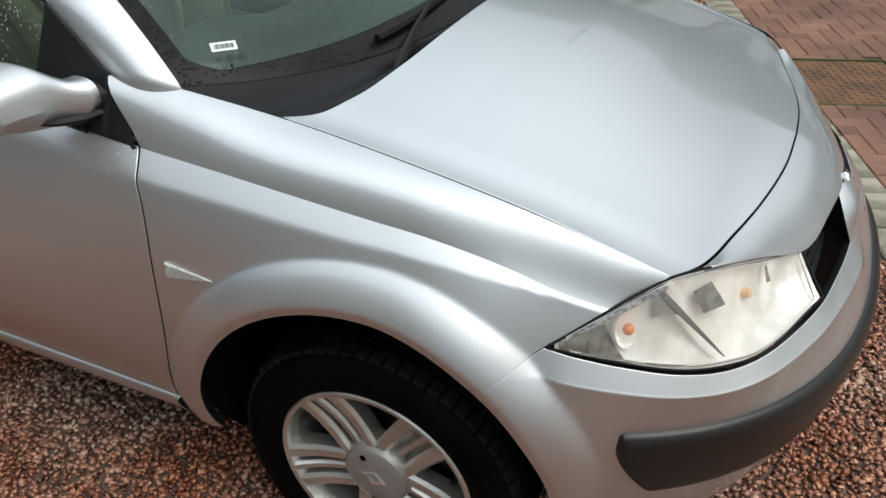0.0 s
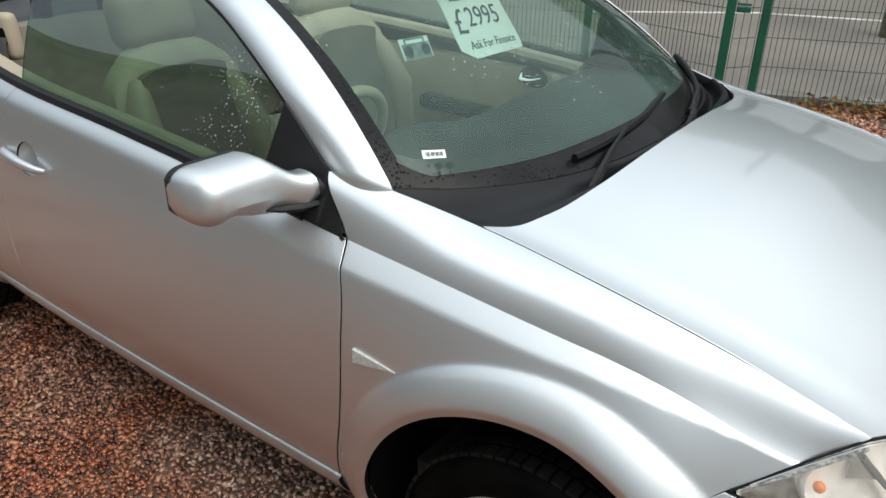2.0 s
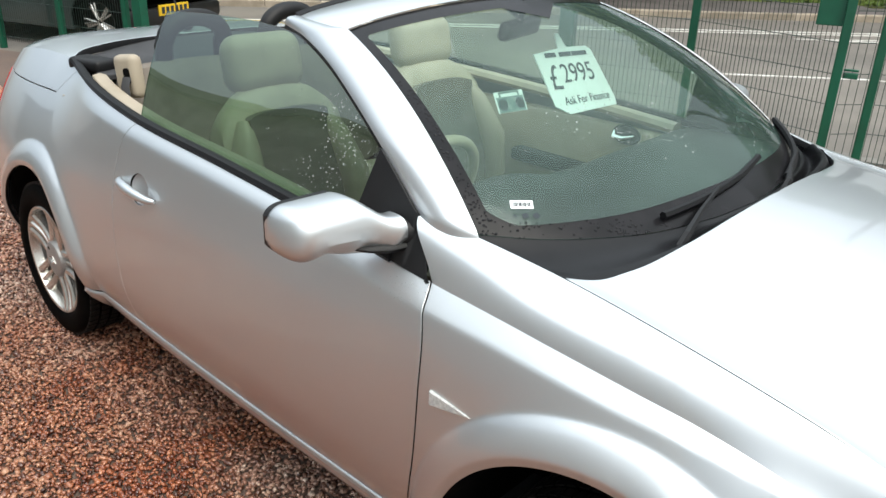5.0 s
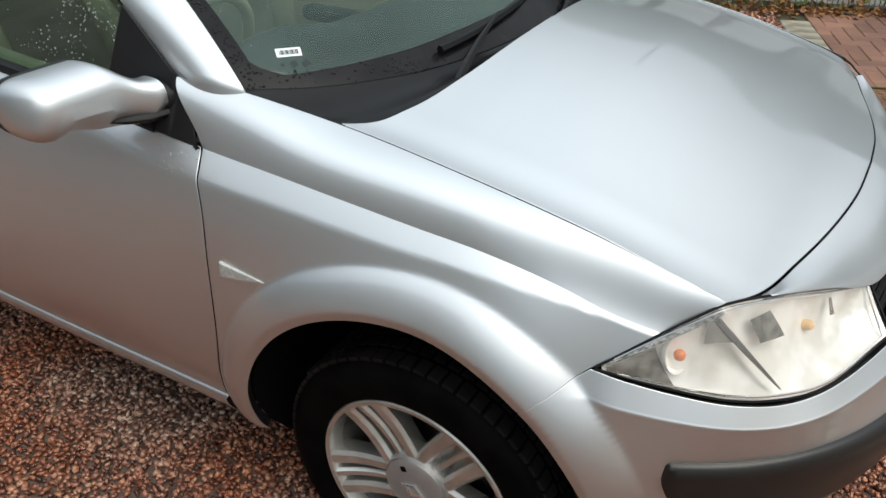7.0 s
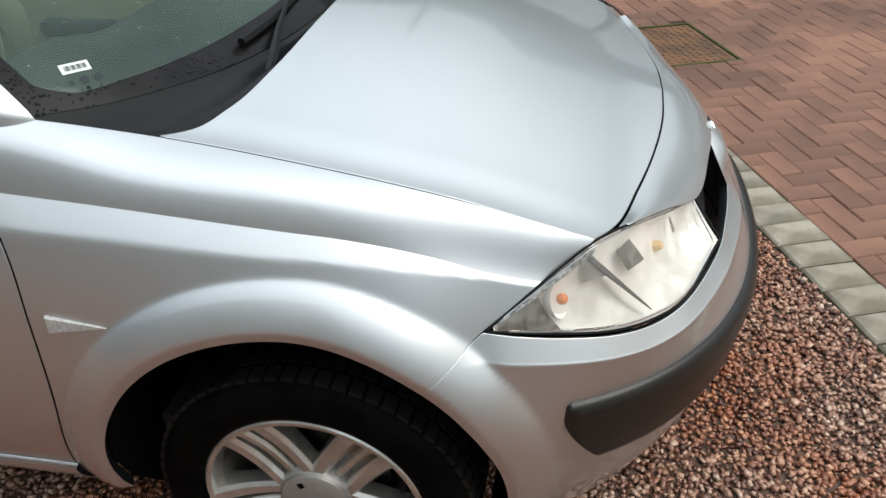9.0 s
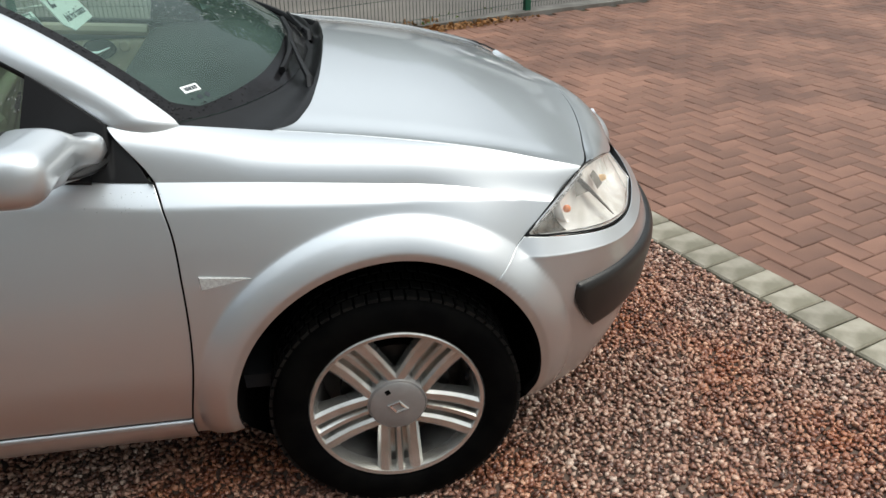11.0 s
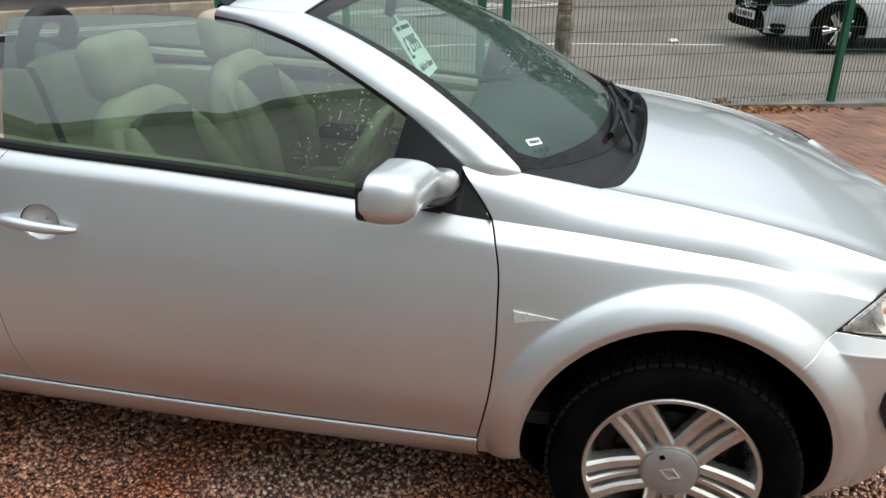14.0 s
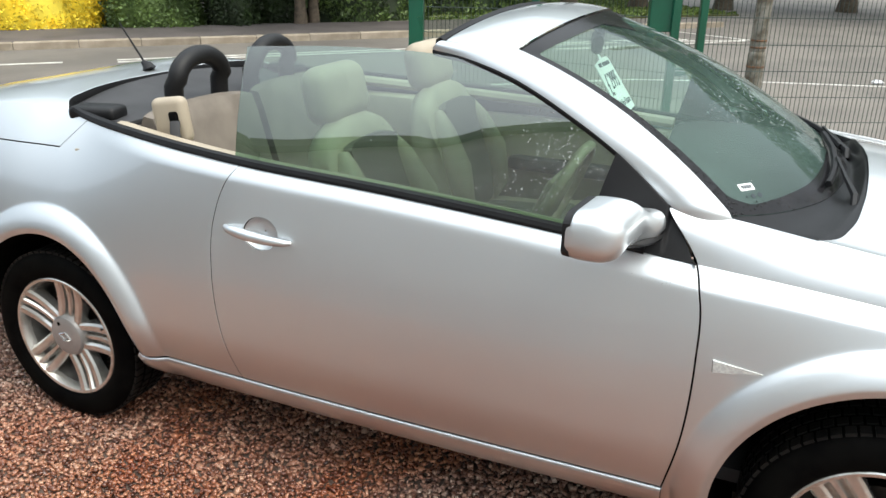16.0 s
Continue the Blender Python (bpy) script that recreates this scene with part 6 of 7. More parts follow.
def tree(s, n, h, r, seed):
    rnd = random.Random(seed)
    t = empty("tree", "broad-leaved street tree with grey-brown trunk", "tree")
    bm = bmesh.new()
    b = on_road(s, n)
    top = b + Vector((rnd.uniform(-0.3, 0.3), rnd.uniform(-0.3, 0.3), h * 0.6))
    tube(bm, [b + Vector((0, 0, -0.05)), b + Vector((0, 0, 0.4)), b.lerp(top, 0.5), top], [r * 1.4, r, r * 0.8, r * 0.4], 10)
    ends = []
    for k in range(7):
        a = k * 0.9 + rnd.random()
        q = b.lerp(top, rnd.uniform(0.55, 1.0))
        e = q + Vector((math.cos(a) * h * 0.28, math.sin(a) * h * 0.28, h * rnd.uniform(0.08, 0.36)))
        tube(bm, [q, q.lerp(e, 0.5) + Vector((0, 0, 0.1)), e], [r * 0.4, r * 0.25, r * 0.1], 6)
        ends.append(e)
    part("trunk", bm, BARK, t, smooth=True)

    def place(rng, k):
        c = np.array([tuple(e) for e in ends])[rng.integers(0, len(ends), k)]
        d = rng.normal(size=(k, 3))
        d /= np.linalg.norm(d, axis=1)[:, None]
        return c + d * (h * 0.20) * rng.uniform(0.3, 1, (k, 1)) ** 0.5
    leaves("crown", place, 9000, 0.15, LEAFG, t, seed)


for s, n, h, r, sd in ((2.62, 1.95, 7, 0.11, 1), (2.92, 2.1, 6.5, 0.10, 2), (5.5, 4.5, 8, 0.18, 3), (-3, 5.5, 8, 0.2, 4), (-8, 6, 9, 0.2, 5), (10, 4, 8, 0.2, 6), (12.5, 4.5, 9, 0.22, 8), (15, 4, 9, 0.22, 7), (18, 2.5, 9, 0.22, 13), (20, 0, 9, 0.22, 9), (22, -6, 8, 0.2, 10), (23, -12, 9, 0.2, 12)):
    tree(s, n, h, r, sd)


def turf(rng, k):
    s, n = rng.uniform(5.5, 14, k), rng.uniform(2.4, 9, k)
    return np.array(R0)[None] + s[:, None] * np.array(RD) + n[:, None] * np.array(RN) + np.stack([0 * s, 0 * s, rng.uniform(0.0, 0.05, k)], 1)


slab("verge", [tuple(on_road(s, n))[:2] for s, n in ((5.5, 2.3), (14, 2.3), (14, 9), (5.5, 9))], 0.0, MOSS, "rough green grass verge", "grass", depth=0.03)
tagged(leaves("grass", turf, 16000, 0.06, GRASS, None, 21, "bright green grass on the verge"), "", "grass", "", "stuff")


def verge_litter(rng, k):
    x = rng.normal(1.15, 0.28, k)
    off = rng.uniform(-0.28, -0.08, k)
    return np.stack([x + off * E2.x, 5.39 + (x - 1.87) * 0.35 + off * E2.y, rng.uniform(0.0, 0.03, k)], 1)


tagged(leaves("fallen_leaves", verge_litter, 260, 0.030, DRYLEAF, None, 22, "brown fallen leaves and dry grass at the fence foot", 0.6), "", "leaves", "", "stuff")


def foot_litter(rng, k):
    x = rng.uniform(-0.75, 0.95, k)
    return np.stack([x, 4.50 + 0.46 * x + rng.normal(0.0, 0.08, k), rng.uniform(0.0, 0.03, k)], 1)


def foot_grass(rng, k):
    x = rng.uniform(-0.75, 0.95, k)
    return np.stack([x, 4.60 + 0.46 * x + rng.normal(0.0, 0.03, k), rng.uniform(0.02, 0.10, k) * rng.uniform(0.3, 1.0, k)], 1)


tagged(leaves("fallen_leaves", foot_litter, 800, 0.024, DRYLEAF, None, 31, "brown fallen leaves along the paving's edge by the fence", 0.6), "", "leaves", "", "stuff")
tagged(leaves("dry_grass", foot_grass, 150, 0.030, DRYLEAF, None, 32, "dry yellowed grass at the foot of the fence"), "", "grass", "", "stuff")
tagged(leaves("weeds", foot_grass, 90, 0.026, GRASS, None, 33, "small green weeds at the foot of the fence"), "", "weeds", "", "stuff")


def wisps(rng, k):
    x = rng.uniform(0.7, 1.75, k)
    off = rng.uniform(-0.14, -0.06, k)
    return np.stack([x + off * E2.x, 5.39 + (x - 1.87) * 0.35 + off * E2.y, rng.uniform(0.03, 0.14, k)], 1)


tagged(leaves("weeds", wisps, 16, 0.018, GRASS, None, 23, "straggling weeds under the fence"), "", "weeds", "", "stuff")
for k, (x, y, sz) in enumerate(((0.71, 9.17, 0.07), (3.05, 5.85, 0.05), (3.4, 5.98, 0.04))):
    bm = bmesh.new()
    bmesh.ops.create_icosphere(bm, subdivisions=2, radius=sz)
    for v in bm.verts:
        v.co = Vector((v.co.x, v.co.y * 0.7, v.co.z * 0.45)) * (1 + 0.5 * noise.noise(v.co * 40 + Vector((k, 0, 0))))
        v.co += Vector((x, y, sz * 0.3 - 0.02))
    tagged(part("litter", bm, LITTER), "crumpled white paper litter on the ground", "litter", "scraps of litter")


# ---- other vehicles ----
def parked(name, label, m, paint, length, wheelbase, half, belt, roof, front, bonnet_z, tall=False):
    """A parked car: local x forward from the front axle."""
    c = empty(name, label, "car", m)
    rear = length - front
    top = curve((-rear, belt * 0.80), (-rear + 0.10, belt), (-wheelbase, belt + 0.02), (-0.9, belt), (-0.35, bonnet_z + 0.05), (front - 0.35, bonnet_z - 0.10), (front - 0.10, bonnet_z - 0.24), (front, 0.50))
    wide = curve((-rear, half * 0.80), (-rear + 0.35, half * 0.97), (-1.2, half), (0.2, half * 0.98), (front - 0.45, half * 0.90), (front - 0.15, half * 0.74), (front, half * 0.55))

    def S(u, v):
        x = -rear + length * u
        w, t = wide(x), top(x)
        z0 = 0.20 + 0.06 * abs(v - 0.5)
        a = v * math.pi
        cy, sz = math.cos(a), math.sin(a)
        y = w * abs(cy) ** 0.35 * (1 if cy > 0 else -1)
        return Vector((x, y, z0 + (t - z0) * sz ** 0.6))
    sheet("body", S, steps(0, 1, 60), steps(0, 1, 44), paint, c, 1,
          [lambda p, u, v: max(math.hypot(p.x, p.z - 0.33) - 0.36, 0.55 * half - abs(p.y)), lambda p, u, v: max(math.hypot(p.x + wheelbase, p.z - 0.33) - 0.36, 0.55 * half - abs(p.y))], rim=0.03, out=Vector((0, 0, 1)))
    for e0, e1, mt, nm in ((0.0, 1.0, DARKGLASS, "glasshouse"), (0.80, 1.0, paint, "roof")):
        x_a, x_b = (-0.55, -rear + (0.12 if tall else 0.5))

        def G(u, v, e0=e0, e1=e1):
            k = e0 + (e1 - e0) * (1 - abs(2 * v - 1)) if nm == "roof" else 1 - abs(2 * v - 1)
            x0 = x_a - 0.75 * smooth01(k)
            x1 = x_b + (0.15 if tall else 0.45) * smooth01(k)
            x = x0 + (x1 - x0) * u
            zz = belt - 0.03 + (roof - belt + 0.03) * math.sin(k * math.pi / 2)
            yy = half * (0.93 - 0.16 * k) * (1 if v < 0.5 else -1) * (1 - max(0, (k - 0.86) / 0.14))
            if k > 0.86:
                yy = half * 0.79 * (1 - (k - 0.86) / 0.14) * (1 if v < 0.5 else -1)
            return Vector((x, yy, zz + (0.012 if nm == "roof" else 0)))
        sheet(nm, G, steps(0, 1, 16), steps(0, 1, 40), mt, c, 1, rim=0.0, out=Vector((0, 0, 1)))
    bm = bmesh.new()
    box(bm, (length * 0.85, half * 1.2, 0.25), pose((front - rear) / 2, 0, 0.32))
    part("underside", bm, DARK, c)
    for x in (0, -wheelbase):
        for sy in (-1, 1):
            w = empty("wheel", "", "")
            w.parent = c
            mm = Matrix.Translation((x, sy * (half - 0.11), 0.325)) @ Matrix.Rotation(-sy * math.pi / 2, 4, "X")
            t = bmesh.new()
            lathe(t, [(0.22, -0.09), (0.31, -0.09), (0.325, -0.06), (0.325, 0.06), (0.31, 0.09), (0.23, 0.095), (0.225, 0.08)], mm, 40)
            part("tyre", t, RUBBER, w, smooth=True)
            r = bmesh.new()
            lathe(r, [(0.228, 0.082), (0.222, 0.094), (0.21, 0.088), (0.20, 0.02), (0.001, 0.02)], mm, 40)
            part("rim", r, STEEL, w, smooth=40)
            for k in range(5):
                sp = bmesh.new()
                box(sp, (0.19, 0.045, 0.02), mm @ Matrix.Rotation(k * math.tau / 5 + 0.3, 4, "Z") @ Matrix.Translation((0.115, 0, 0.07)), 0.006)
                part("spoke", sp, ALLOY, w)
            for k in range(5):
                for d in (-0.13, 0.13):
                    s = bmesh.new()
                    tube(s, [mm @ Vector((0.03 * math.cos(k * 1.2566), 0.03 * math.sin(k * 1.2566), 0.085)), mm @ Vector((0.215 * math.cos(k * 1.2566 + d), 0.215 * math.sin(k * 1.2566 + d), 0.085))], [0.026, 0.017], 6, flat=0.6)
                    part("spoke", s, ALLOY, w)
    return c


SILVER2 = mat("silver_white_paint", (0.50, 0.51, 0.52), 0.3, 0.5, var=0.03, coat=1.0)
mh = math.atan2(-0.30, -0.955)
saloon = parked("silver_saloon", "silver saloon car parked on the road beyond the fence", Matrix.Translation((2.45, 9.62, -0.03)) @ Matrix.Rotation(mh, 4, "Z"), SILVER2, 4.6, 2.76, 0.885, 0.92, 1.44, 0.82, 0.92)
for pieces, mt, nm in (((((0.78, 0, 0.58), (0.10, 0.86, 0.20)),), DARK, "radiator_grille"), ((((0.80, 0, 0.30), (0.10, 0.95, 0.13)), ((0.70, 0.60, 0.30), (0.14, 0.26, 0.12)), ((0.70, -0.60, 0.30), (0.14, 0.26, 0.12))), DARK, "lower_intake")):
    for pos, size in pieces:
        bm = bmesh.new()
        box(bm, size, Matrix.Translation(pos), 0.03)
        part(nm, bm, mt, saloon)
for z in (0.53, 0.58, 0.63):
    bm = bmesh.new()
    tube(bm, [(0.80, -0.42, z), (0.845, 0, z), (0.80, 0.42, z)], 0.012, 6)
    part("grille_bar", bm, CHROME, saloon)
bm = bmesh.new()
lathe(bm, [(0.001, 0.0), (0.075, 0.0), (0.085, 0.008), (0.09, 0.0)], Matrix.Translation((0.845, 0, 0.58)) @ Matrix.Rotation(math.pi / 2, 4, "Y"), 24)
part("front_emblem", bm, CHROME, saloon, "plain round chrome emblem")
for sy in (-1, 1):
    bm = bmesh.new()
    tube(bm, [(0.74, sy * 0.50, 0.62), (0.62, sy * 0.66, 0.66), (0.42, sy * 0.78, 0.70)], [0.05, 0.085, 0.03], 10)
    part("headlight", bm, DARKGLASS, saloon, smooth=True)
    bm = bmesh.new()
    tube(bm, [(0.79, sy * 0.52, 0.30), (0.68, sy * 0.74, 0.31)], 0.010, 6)
    part("intake_bar", bm, CHROME, saloon)
bm = bmesh.new()
box(bm, (0.02, 0.52, 0.11), pose(0.86, 0, 0.42), 0.004)
pl = part("number_plate", bm, WHITEPLATE, saloon)
for k in range(6):
    bm = bmesh.new()
    box(bm, (0.006, 0.045, 0.06), pose(0.872, -0.20 + 0.08 * k, 0.42))
    part("plate_bar", bm, INK, pl)

suv_m = Matrix.Translation(Vector((-9.68, 2.43, -0.03)) - RD * 1.5 + RN * 1.0) @ Matrix.Rotation(math.atan2(-RD.y, -RD.x) - math.radians(25), 4, "Z")
suv = parked("dark_estate", "dark green off-road car parked beyond the fence", suv_m, SUVPAINT, 3.80, 2.6, 0.90, 1.02, 1.72, 0.85, 1.02, True)
bm = bmesh.new()
box(bm, (0.10, 1.66, 0.20), pose(-2.96, 0, 0.36), 0.05)
part("rear_bumper", bm, GREYPLAST, suv, smooth=True)
bm = bmesh.new()
box(bm, (0.02, 0.53, 0.12), pose(-3.015, 0.10, 0.43), 0.003)
pl = part("number_plate", bm, PLATE, suv, "yellow rear number plate")
for k in range(6):
    bm = bmesh.new()
    box(bm, (0.008, 0.05, 0.075), pose(-3.025, -0.10 + 0.08 * k, 0.43))
    part("plate_bar", bm, INK, pl)
for sy in (-1, 1):
    bm = bmesh.new()
    box(bm, (0.06, 0.12, 0.22), pose(-2.94, sy * 0.78, 0.72), 0.02)
    part("tail_lamp", bm, REDLENS, suv)

# ---- unseen plain buildings behind the walk, added for shade and door reflections ----
yard = empty("unseen_yard_building", "unseen plain low building with dark roof, added for shade and reflections", "building", kind="structure")
profile = ((-5.2, 0.0), (-0.3, 0.0), (-0.3, 4.2), (-1.9, 4.2), (-5.2, 2.8))


def prism(y0, y1, pts):
    b = bmesh.new()
    a_ = [b.verts.new((x, y0, z)) for x, z in pts]
    b_ = [b.verts.new((x, y1, z)) for x, z in pts]
    b.faces.new(a_)
    b.faces.new(b_[::-1])
    for k in range(len(pts)):
        b.faces.new((a_[k], b_[k], b_[(k + 1) % len(pts)], a_[(k + 1) % len(pts)]))
    bmesh.ops.recalc_face_normals(b, faces=b.faces)
    return b


part("wall", prism(-9.7, -4.7, profile), RENDER, yard)
part("roof", prism(-9.9, -4.5, ((-0.1, 4.204), (-0.1, 4.40), (-1.95, 4.40), (-5.25, 3.0), (-5.25, 2.804), (-1.9, 4.204))), ROOFTILE, yard)
shed = empty("unseen_yard_shed", "unseen long boarded shed, added for shade and reflections", "building", kind="structure")
part("wall", prism(-9.7, -4.6, ((-18.0, 0.0), (-5.3, 0.0), (-5.3, 2.75), (-18.0, 2.75))), TIMBER, shed)
part("roof", prism(-9.9, -4.4, ((-18.2, 2.754), (-5.27, 2.754), (-5.27, 2.95), (-18.2, 2.95))), ROOFTILE, shed)

# ---- small things in and on the car ----
sign = empty("price_sign", "white hanging price card with peeling corner behind the windscreen", "sign")
sx_, sy_ = Vector((-0.031, 0.395, -0.027)).normalized(), Vector((-0.111, 0.028, 0.164)).normalized()
sn_ = sx_.cross(sy_).normalized()
sy_ = sn_.cross(sx_)
SIGN_M = Matrix(((sx_.x, sy_.x, sn_.x, -0.924), (sx_.y, sy_.y, sn_.y, 0.318), (sx_.z, sy_.z, sn_.z, 1.143), (0, 0, 0, 1))) @ Matrix.Diagonal((1.05, 0.93, 1, 1))
bm = bmesh.new()
out_pts = [(-0.175, 0.10), (-0.03, 0.115), (-0.015, 0.17), (0.005, 0.17), (0.02, 0.118), (0.14, 0.118), (0.165, 0.10), (0.20, -0.085), (0.195, -0.115), (-0.10, -0.12), (-0.165, -0.085)]
fr_ = [bm.verts.new(SIGN_M @ Vector((x, y, 0.0015))) for x, y in out_pts]
bk_ = [bm.verts.new(SIGN_M @ Vector((x, y, -0.0015))) for x, y in out_pts]
bm.faces.new(fr_)
bm.faces.new(bk_[::-1])
for k in range(len(fr_)):
    bm.faces.new((fr_[k], bk_[k], bk_[(k + 1) % len(fr_)], fr_[(k + 1) % len(fr_)]))
part("card", bm, PAPER, sign)


def letters(text, size, x, y, parent, m, material, name):
    cu = bpy.data.curves.new(name, "FONT")
    cu.body, cu.size, cu.align_x, cu.extrude = text, size, "CENTER", 0.0003
    tmp = bpy.data.objects.new(name, cu)
    scene.collection.objects.link(tmp)
    dg = bpy.context.evaluated_depsgraph_get()
    me = bpy.data.meshes.new_from_object(tmp.evaluated_get(dg))
    bpy.data.objects.remove(tmp)
    me.transform(m @ Matrix.Translation((x, y, 0.003)))
    me.materials.clear()
    me.materials.append(material)
    ob = new(name, me)
    ob.parent = parent
    return ob


letters("£", 0.125, -0.112, -0.030, sign, SIGN_M, INK, "pound_sign")
letters("2995", 0.098, 0.030, -0.010, sign, SIGN_M, INK, "price_figures")
letters("Ask For Finance", 0.042, 0.03, -0.088, sign, SIGN_M, INK, "lower_words")
bm = bmesh.new()
for k, wd in enumerate((0.06, 0.07, 0.09)):
    box(bm, (wd, 0.016, 0.001), SIGN_M @ Matrix.Translation((-0.09 + 0.085 * k, 0.092, 0.003)))
part("name_bars", bm, INK, sign)
card = empty("picture_card", "small printed picture card beside the price sign", "card")
CARD_M = Matrix.Translation((-0.90, -0.035, 1.125)) @ Matrix.Rotation(math.radians(80), 4, "Z") @ Matrix.Rotation(math.radians(58), 4, "X")
bm = bmesh.new()
box(bm, (0.110, 0.064, 0.002), CARD_M, 0.0008, 1)
part("card", bm, PAPER, card)
bm = bmesh.new()
for x, y, w_, h_ in ((0, -0.008, 0.10, 0.046), (0, 0.028, 0.07, 0.006), (-0.035, 0.022, 0.006, 0.014), (0.035, 0.022, 0.006, 0.014)):
    box(bm, (w_, h_, 0.001), CARD_M @ Matrix.Translation((x, y, 0.002)))
part("print", bm, CARDINK, card)
bm = bmesh.new()
for x in (-0.032, 0.032):
    lathe(bm, [(0.001, 0), (0.014, 0), (0.017, 0)], CARD_M @ Matrix.Translation((x, -0.008, 0.0035)), 16)
part("print_rings", bm, INK, card)

# label on the glass with its bars, and three printed marks below
def on_screen(u, v, lift=0.0):
    e = 0.01
    p = screen(u, v)
    du, dv = (screen(u + e, v) - screen(u - e, v)).normalized(), (screen(u, v + e) - screen(u, v - e)).normalized()
    n = du.cross(dv).normalized()
    if n.z < 0:
        n = -n
    dv = n.cross(du)
    return Matrix(((du.x, dv.x, n.x, p.x + n.x * lift), (du.y, dv.y, n.y, p.y + n.y * lift), (du.z, dv.z, n.z, p.z + n.z * lift), (0, 0, 0, 1)))


lab_m = on_screen(-0.840, 0.112, 0.0015)
lab = empty("glass_label", "small white bar-code label on the windscreen", "label")
bm = bmesh.new()
box(bm, (0.050, 0.020, 0.0008), lab_m, 0.0002, 1)
part("sticker", bm, PAPER, lab)
bm = bmesh.new()
for k in range(12):
    box(bm, (0.0012 + 0.0008 * (k % 3), 0.010, 0.0004), lab_m @ Matrix.Translation((-0.018 + 0.0032 * k, 0, 0.0007)))
part("bar_marks", bm, INK, lab)
bm = bmesh.new()
for k, (x, s_) in enumerate(((-0.022, 0.007), (0.0, 0.013), (0.024, 0.014))):
    box(bm, (s_, s_ * 0.9, 0.0004), lab_m @ Matrix.Translation((x + 0.004, -0.027, 0.0)) @ Matrix.Rotation(0.3 * k, 4, "Z"), 0.0001, 1)
part("etched_marks", bm, INK, lab)
leaf = bmesh.new()
tube(leaf, [(-0.135, -0.10, 1.004), (-0.128, -0.09, 1.010), (-0.120, -0.085, 1.006)], [0.003, 0.012, 0.002], 6, flat=0.3)
tagged(part("dead_leaf", leaf, DRYLEAF), "small orange dead leaf on the scuttle", "leaf")


# rain beads on glass and paint
def beads(name, spots, parent, label, material=DROP):
    vs, fs = [], []
    dome = [(math.cos(k * math.tau / 6), math.sin(k * math.tau / 6)) for k in range(6)]
    for m, r in spots:
        o = len(vs)
        vs += [m @ Vector((x * r, y * r, 0)) for x, y in dome] + [m @ Vector((x * r * 0.6, y * r * 0.6, r * 0.38)) for x, y in dome] + [m @ Vector((0, 0, r * 0.5))]
        for k in range(6):
            fs += [(o + k, o + (k + 1) % 6, o + 6 + (k + 1) % 6, o + 6 + k), (o + 6 + k, o + 6 + (k + 1) % 6, o + 12)]
    return tagged(mesh_part(name, vs, fs, material, parent, label), kind="stuff")


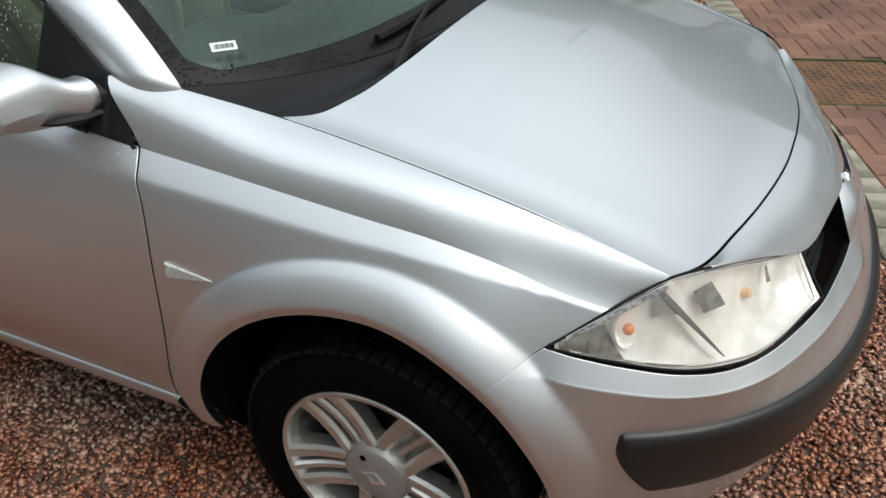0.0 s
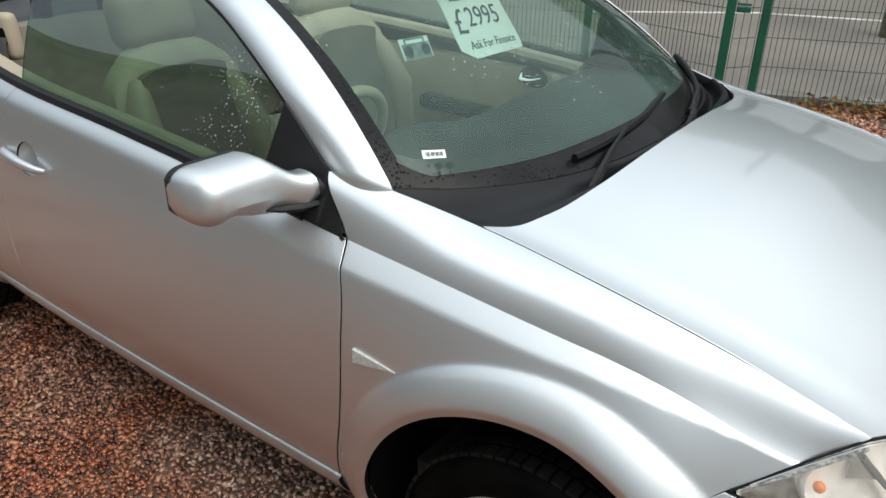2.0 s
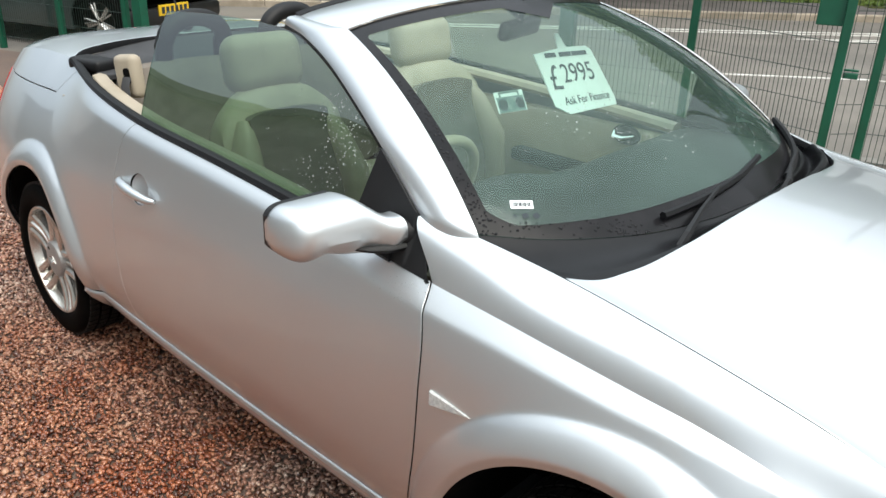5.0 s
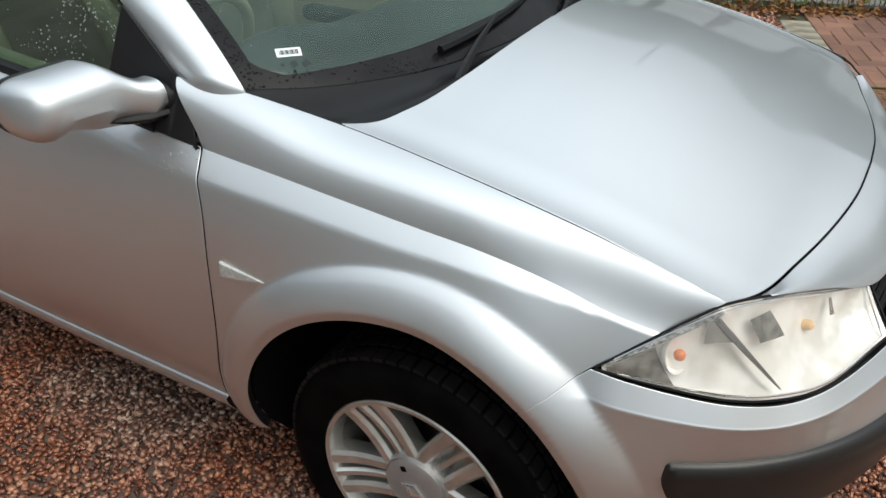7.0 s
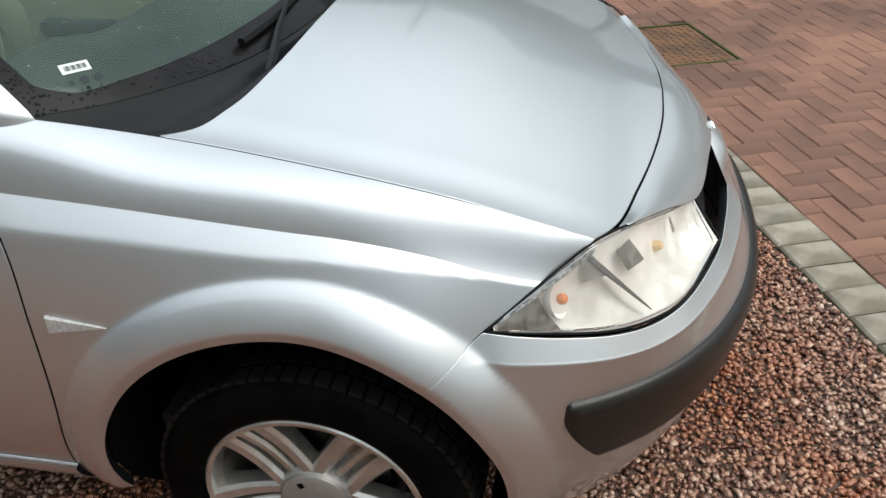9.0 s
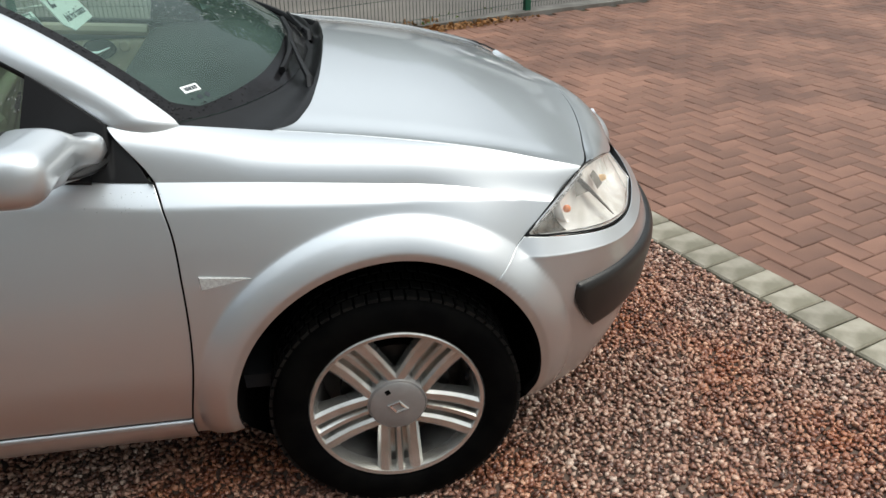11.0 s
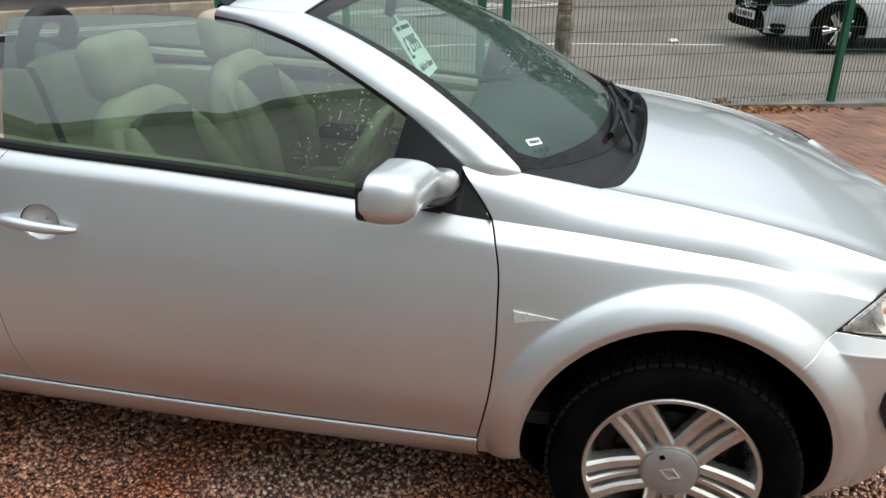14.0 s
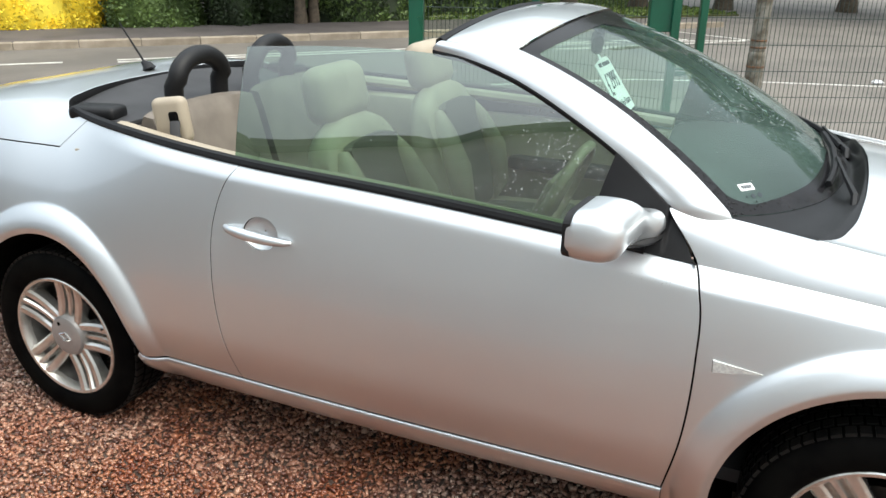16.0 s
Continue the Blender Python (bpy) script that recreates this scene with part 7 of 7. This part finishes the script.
rnd = random.Random(5)
spots_ = []
for k in range(1500):
    u, v = (rnd.uniform(-0.95, 0.9), rnd.uniform(0.02, 0.9)) if k % 3 else (rnd.gauss(-0.25, 0.25), rnd.uniform(0.15, 0.75))
    if noise.noise(Vector((u * 3, v * 4, 2))) + rnd.uniform(-0.3, 0.3) > 0.0:
        spots_.append((on_screen(u, v, 0.0005), rnd.choice((0.0010, 0.0013, 0.0018, 0.0024))))
side_spots = []
for k in range(760):
    u, v = rnd.uniform(0.04, 0.7) if k % 2 else rnd.uniform(0.04, 0.36), rnd.uniform(0.1, 0.95) ** 0.8
    if noise.noise(Vector((u * 6, v * 3, 7))) + rnd.uniform(-0.3, 0.3) > 0.05:
        t_ = glass_top(u)
        bx = -0.62 - 1.18 * u ** 0.92
        p = Vector((bx, w_edge(bx) - 0.022, z_edge(bx) - 0.02)).lerp(t_, v)
        bul = 0.010 * 4 * v * (1 - v)
        p = p + Vector((0, bul + 0.001, bul * 0.4))
        side_spots.append((Matrix.Translation((p.x, -p.y, p.z)) @ Vector((0, -0.9, 0.42)).to_track_quat("Z", "Y").to_matrix().to_4x4(), rnd.choice((0.0010, 0.0013, 0.0017, 0.0022))))
beads("rain_beads", side_spots, None, "clear rain drops on the door window")["category"] = "water"
beads("rain_beads", spots_, None, "clear rain drops on the windscreen")["category"] = "water"
border_spots = []
for k in range(420):
    u, v = (-rnd.uniform(0.952, 0.992), rnd.uniform(0.0, 0.75) ** 1.5) if k % 2 else (-rnd.uniform(0.45, 0.98), rnd.uniform(0.0, 0.055))
    if noise.noise(Vector((u * 9, v * 14, 3))) + rnd.uniform(-0.35, 0.35) > 0.05:
        border_spots.append((on_screen(u, v, 0.0026), rnd.choice((0.0014, 0.0018, 0.0024, 0.0032))))
beads("rain_beads", border_spots, None, "dark rain drops on the windscreen's black border", WETBLACK)["category"] = "water"
door_spots = []
for k in range(46):
    x, z = rnd.gauss(-0.535, 0.035), rnd.uniform(0.885, 0.925)
    door_spots.append((Matrix.Translation((x, -side(x, z) - 0.0002, z)) @ Vector((0, -0.93, 0.36)).to_track_quat("Z", "Y").to_matrix().to_4x4(), rnd.choice((0.0008, 0.0011, 0.0015))))
beads("rain_beads", door_spots, None, "clear rain drops on the silver door under the mirror")["category"] = "water"

# kerb stones, setts and paving blocks, one by one
kturn = math.atan2(RD.y, RD.x)
for k in range(-14, 13):
    o = new("kerb_stone", kb)
    o.parent = kerbline
    o.matrix_world = Matrix.Translation(on_road(k * 0.915, 0.07, 0.085 + 0.003 * math.sin(k * 5.1))) @ Matrix.Rotation(kturn, 4, "Z")
rnd = random.Random(9)
for k in range(-26, 30):
    o = new("sett", sett)
    o.parent = paving
    o.matrix_world = Matrix.Translation(at(0.112, k * 0.136 - 0.02, 0.004 + rnd.uniform(-0.002, 0.003))) @ Matrix.Rotation(turn_e + rnd.uniform(-0.02, 0.02), 4, "Z") @ Matrix.Rotation(rnd.uniform(-0.012, 0.012), 4, "Y")
for _, m in spots[:300]:
    o = new("block", blk)
    o.parent = paving
    o.matrix_world = m
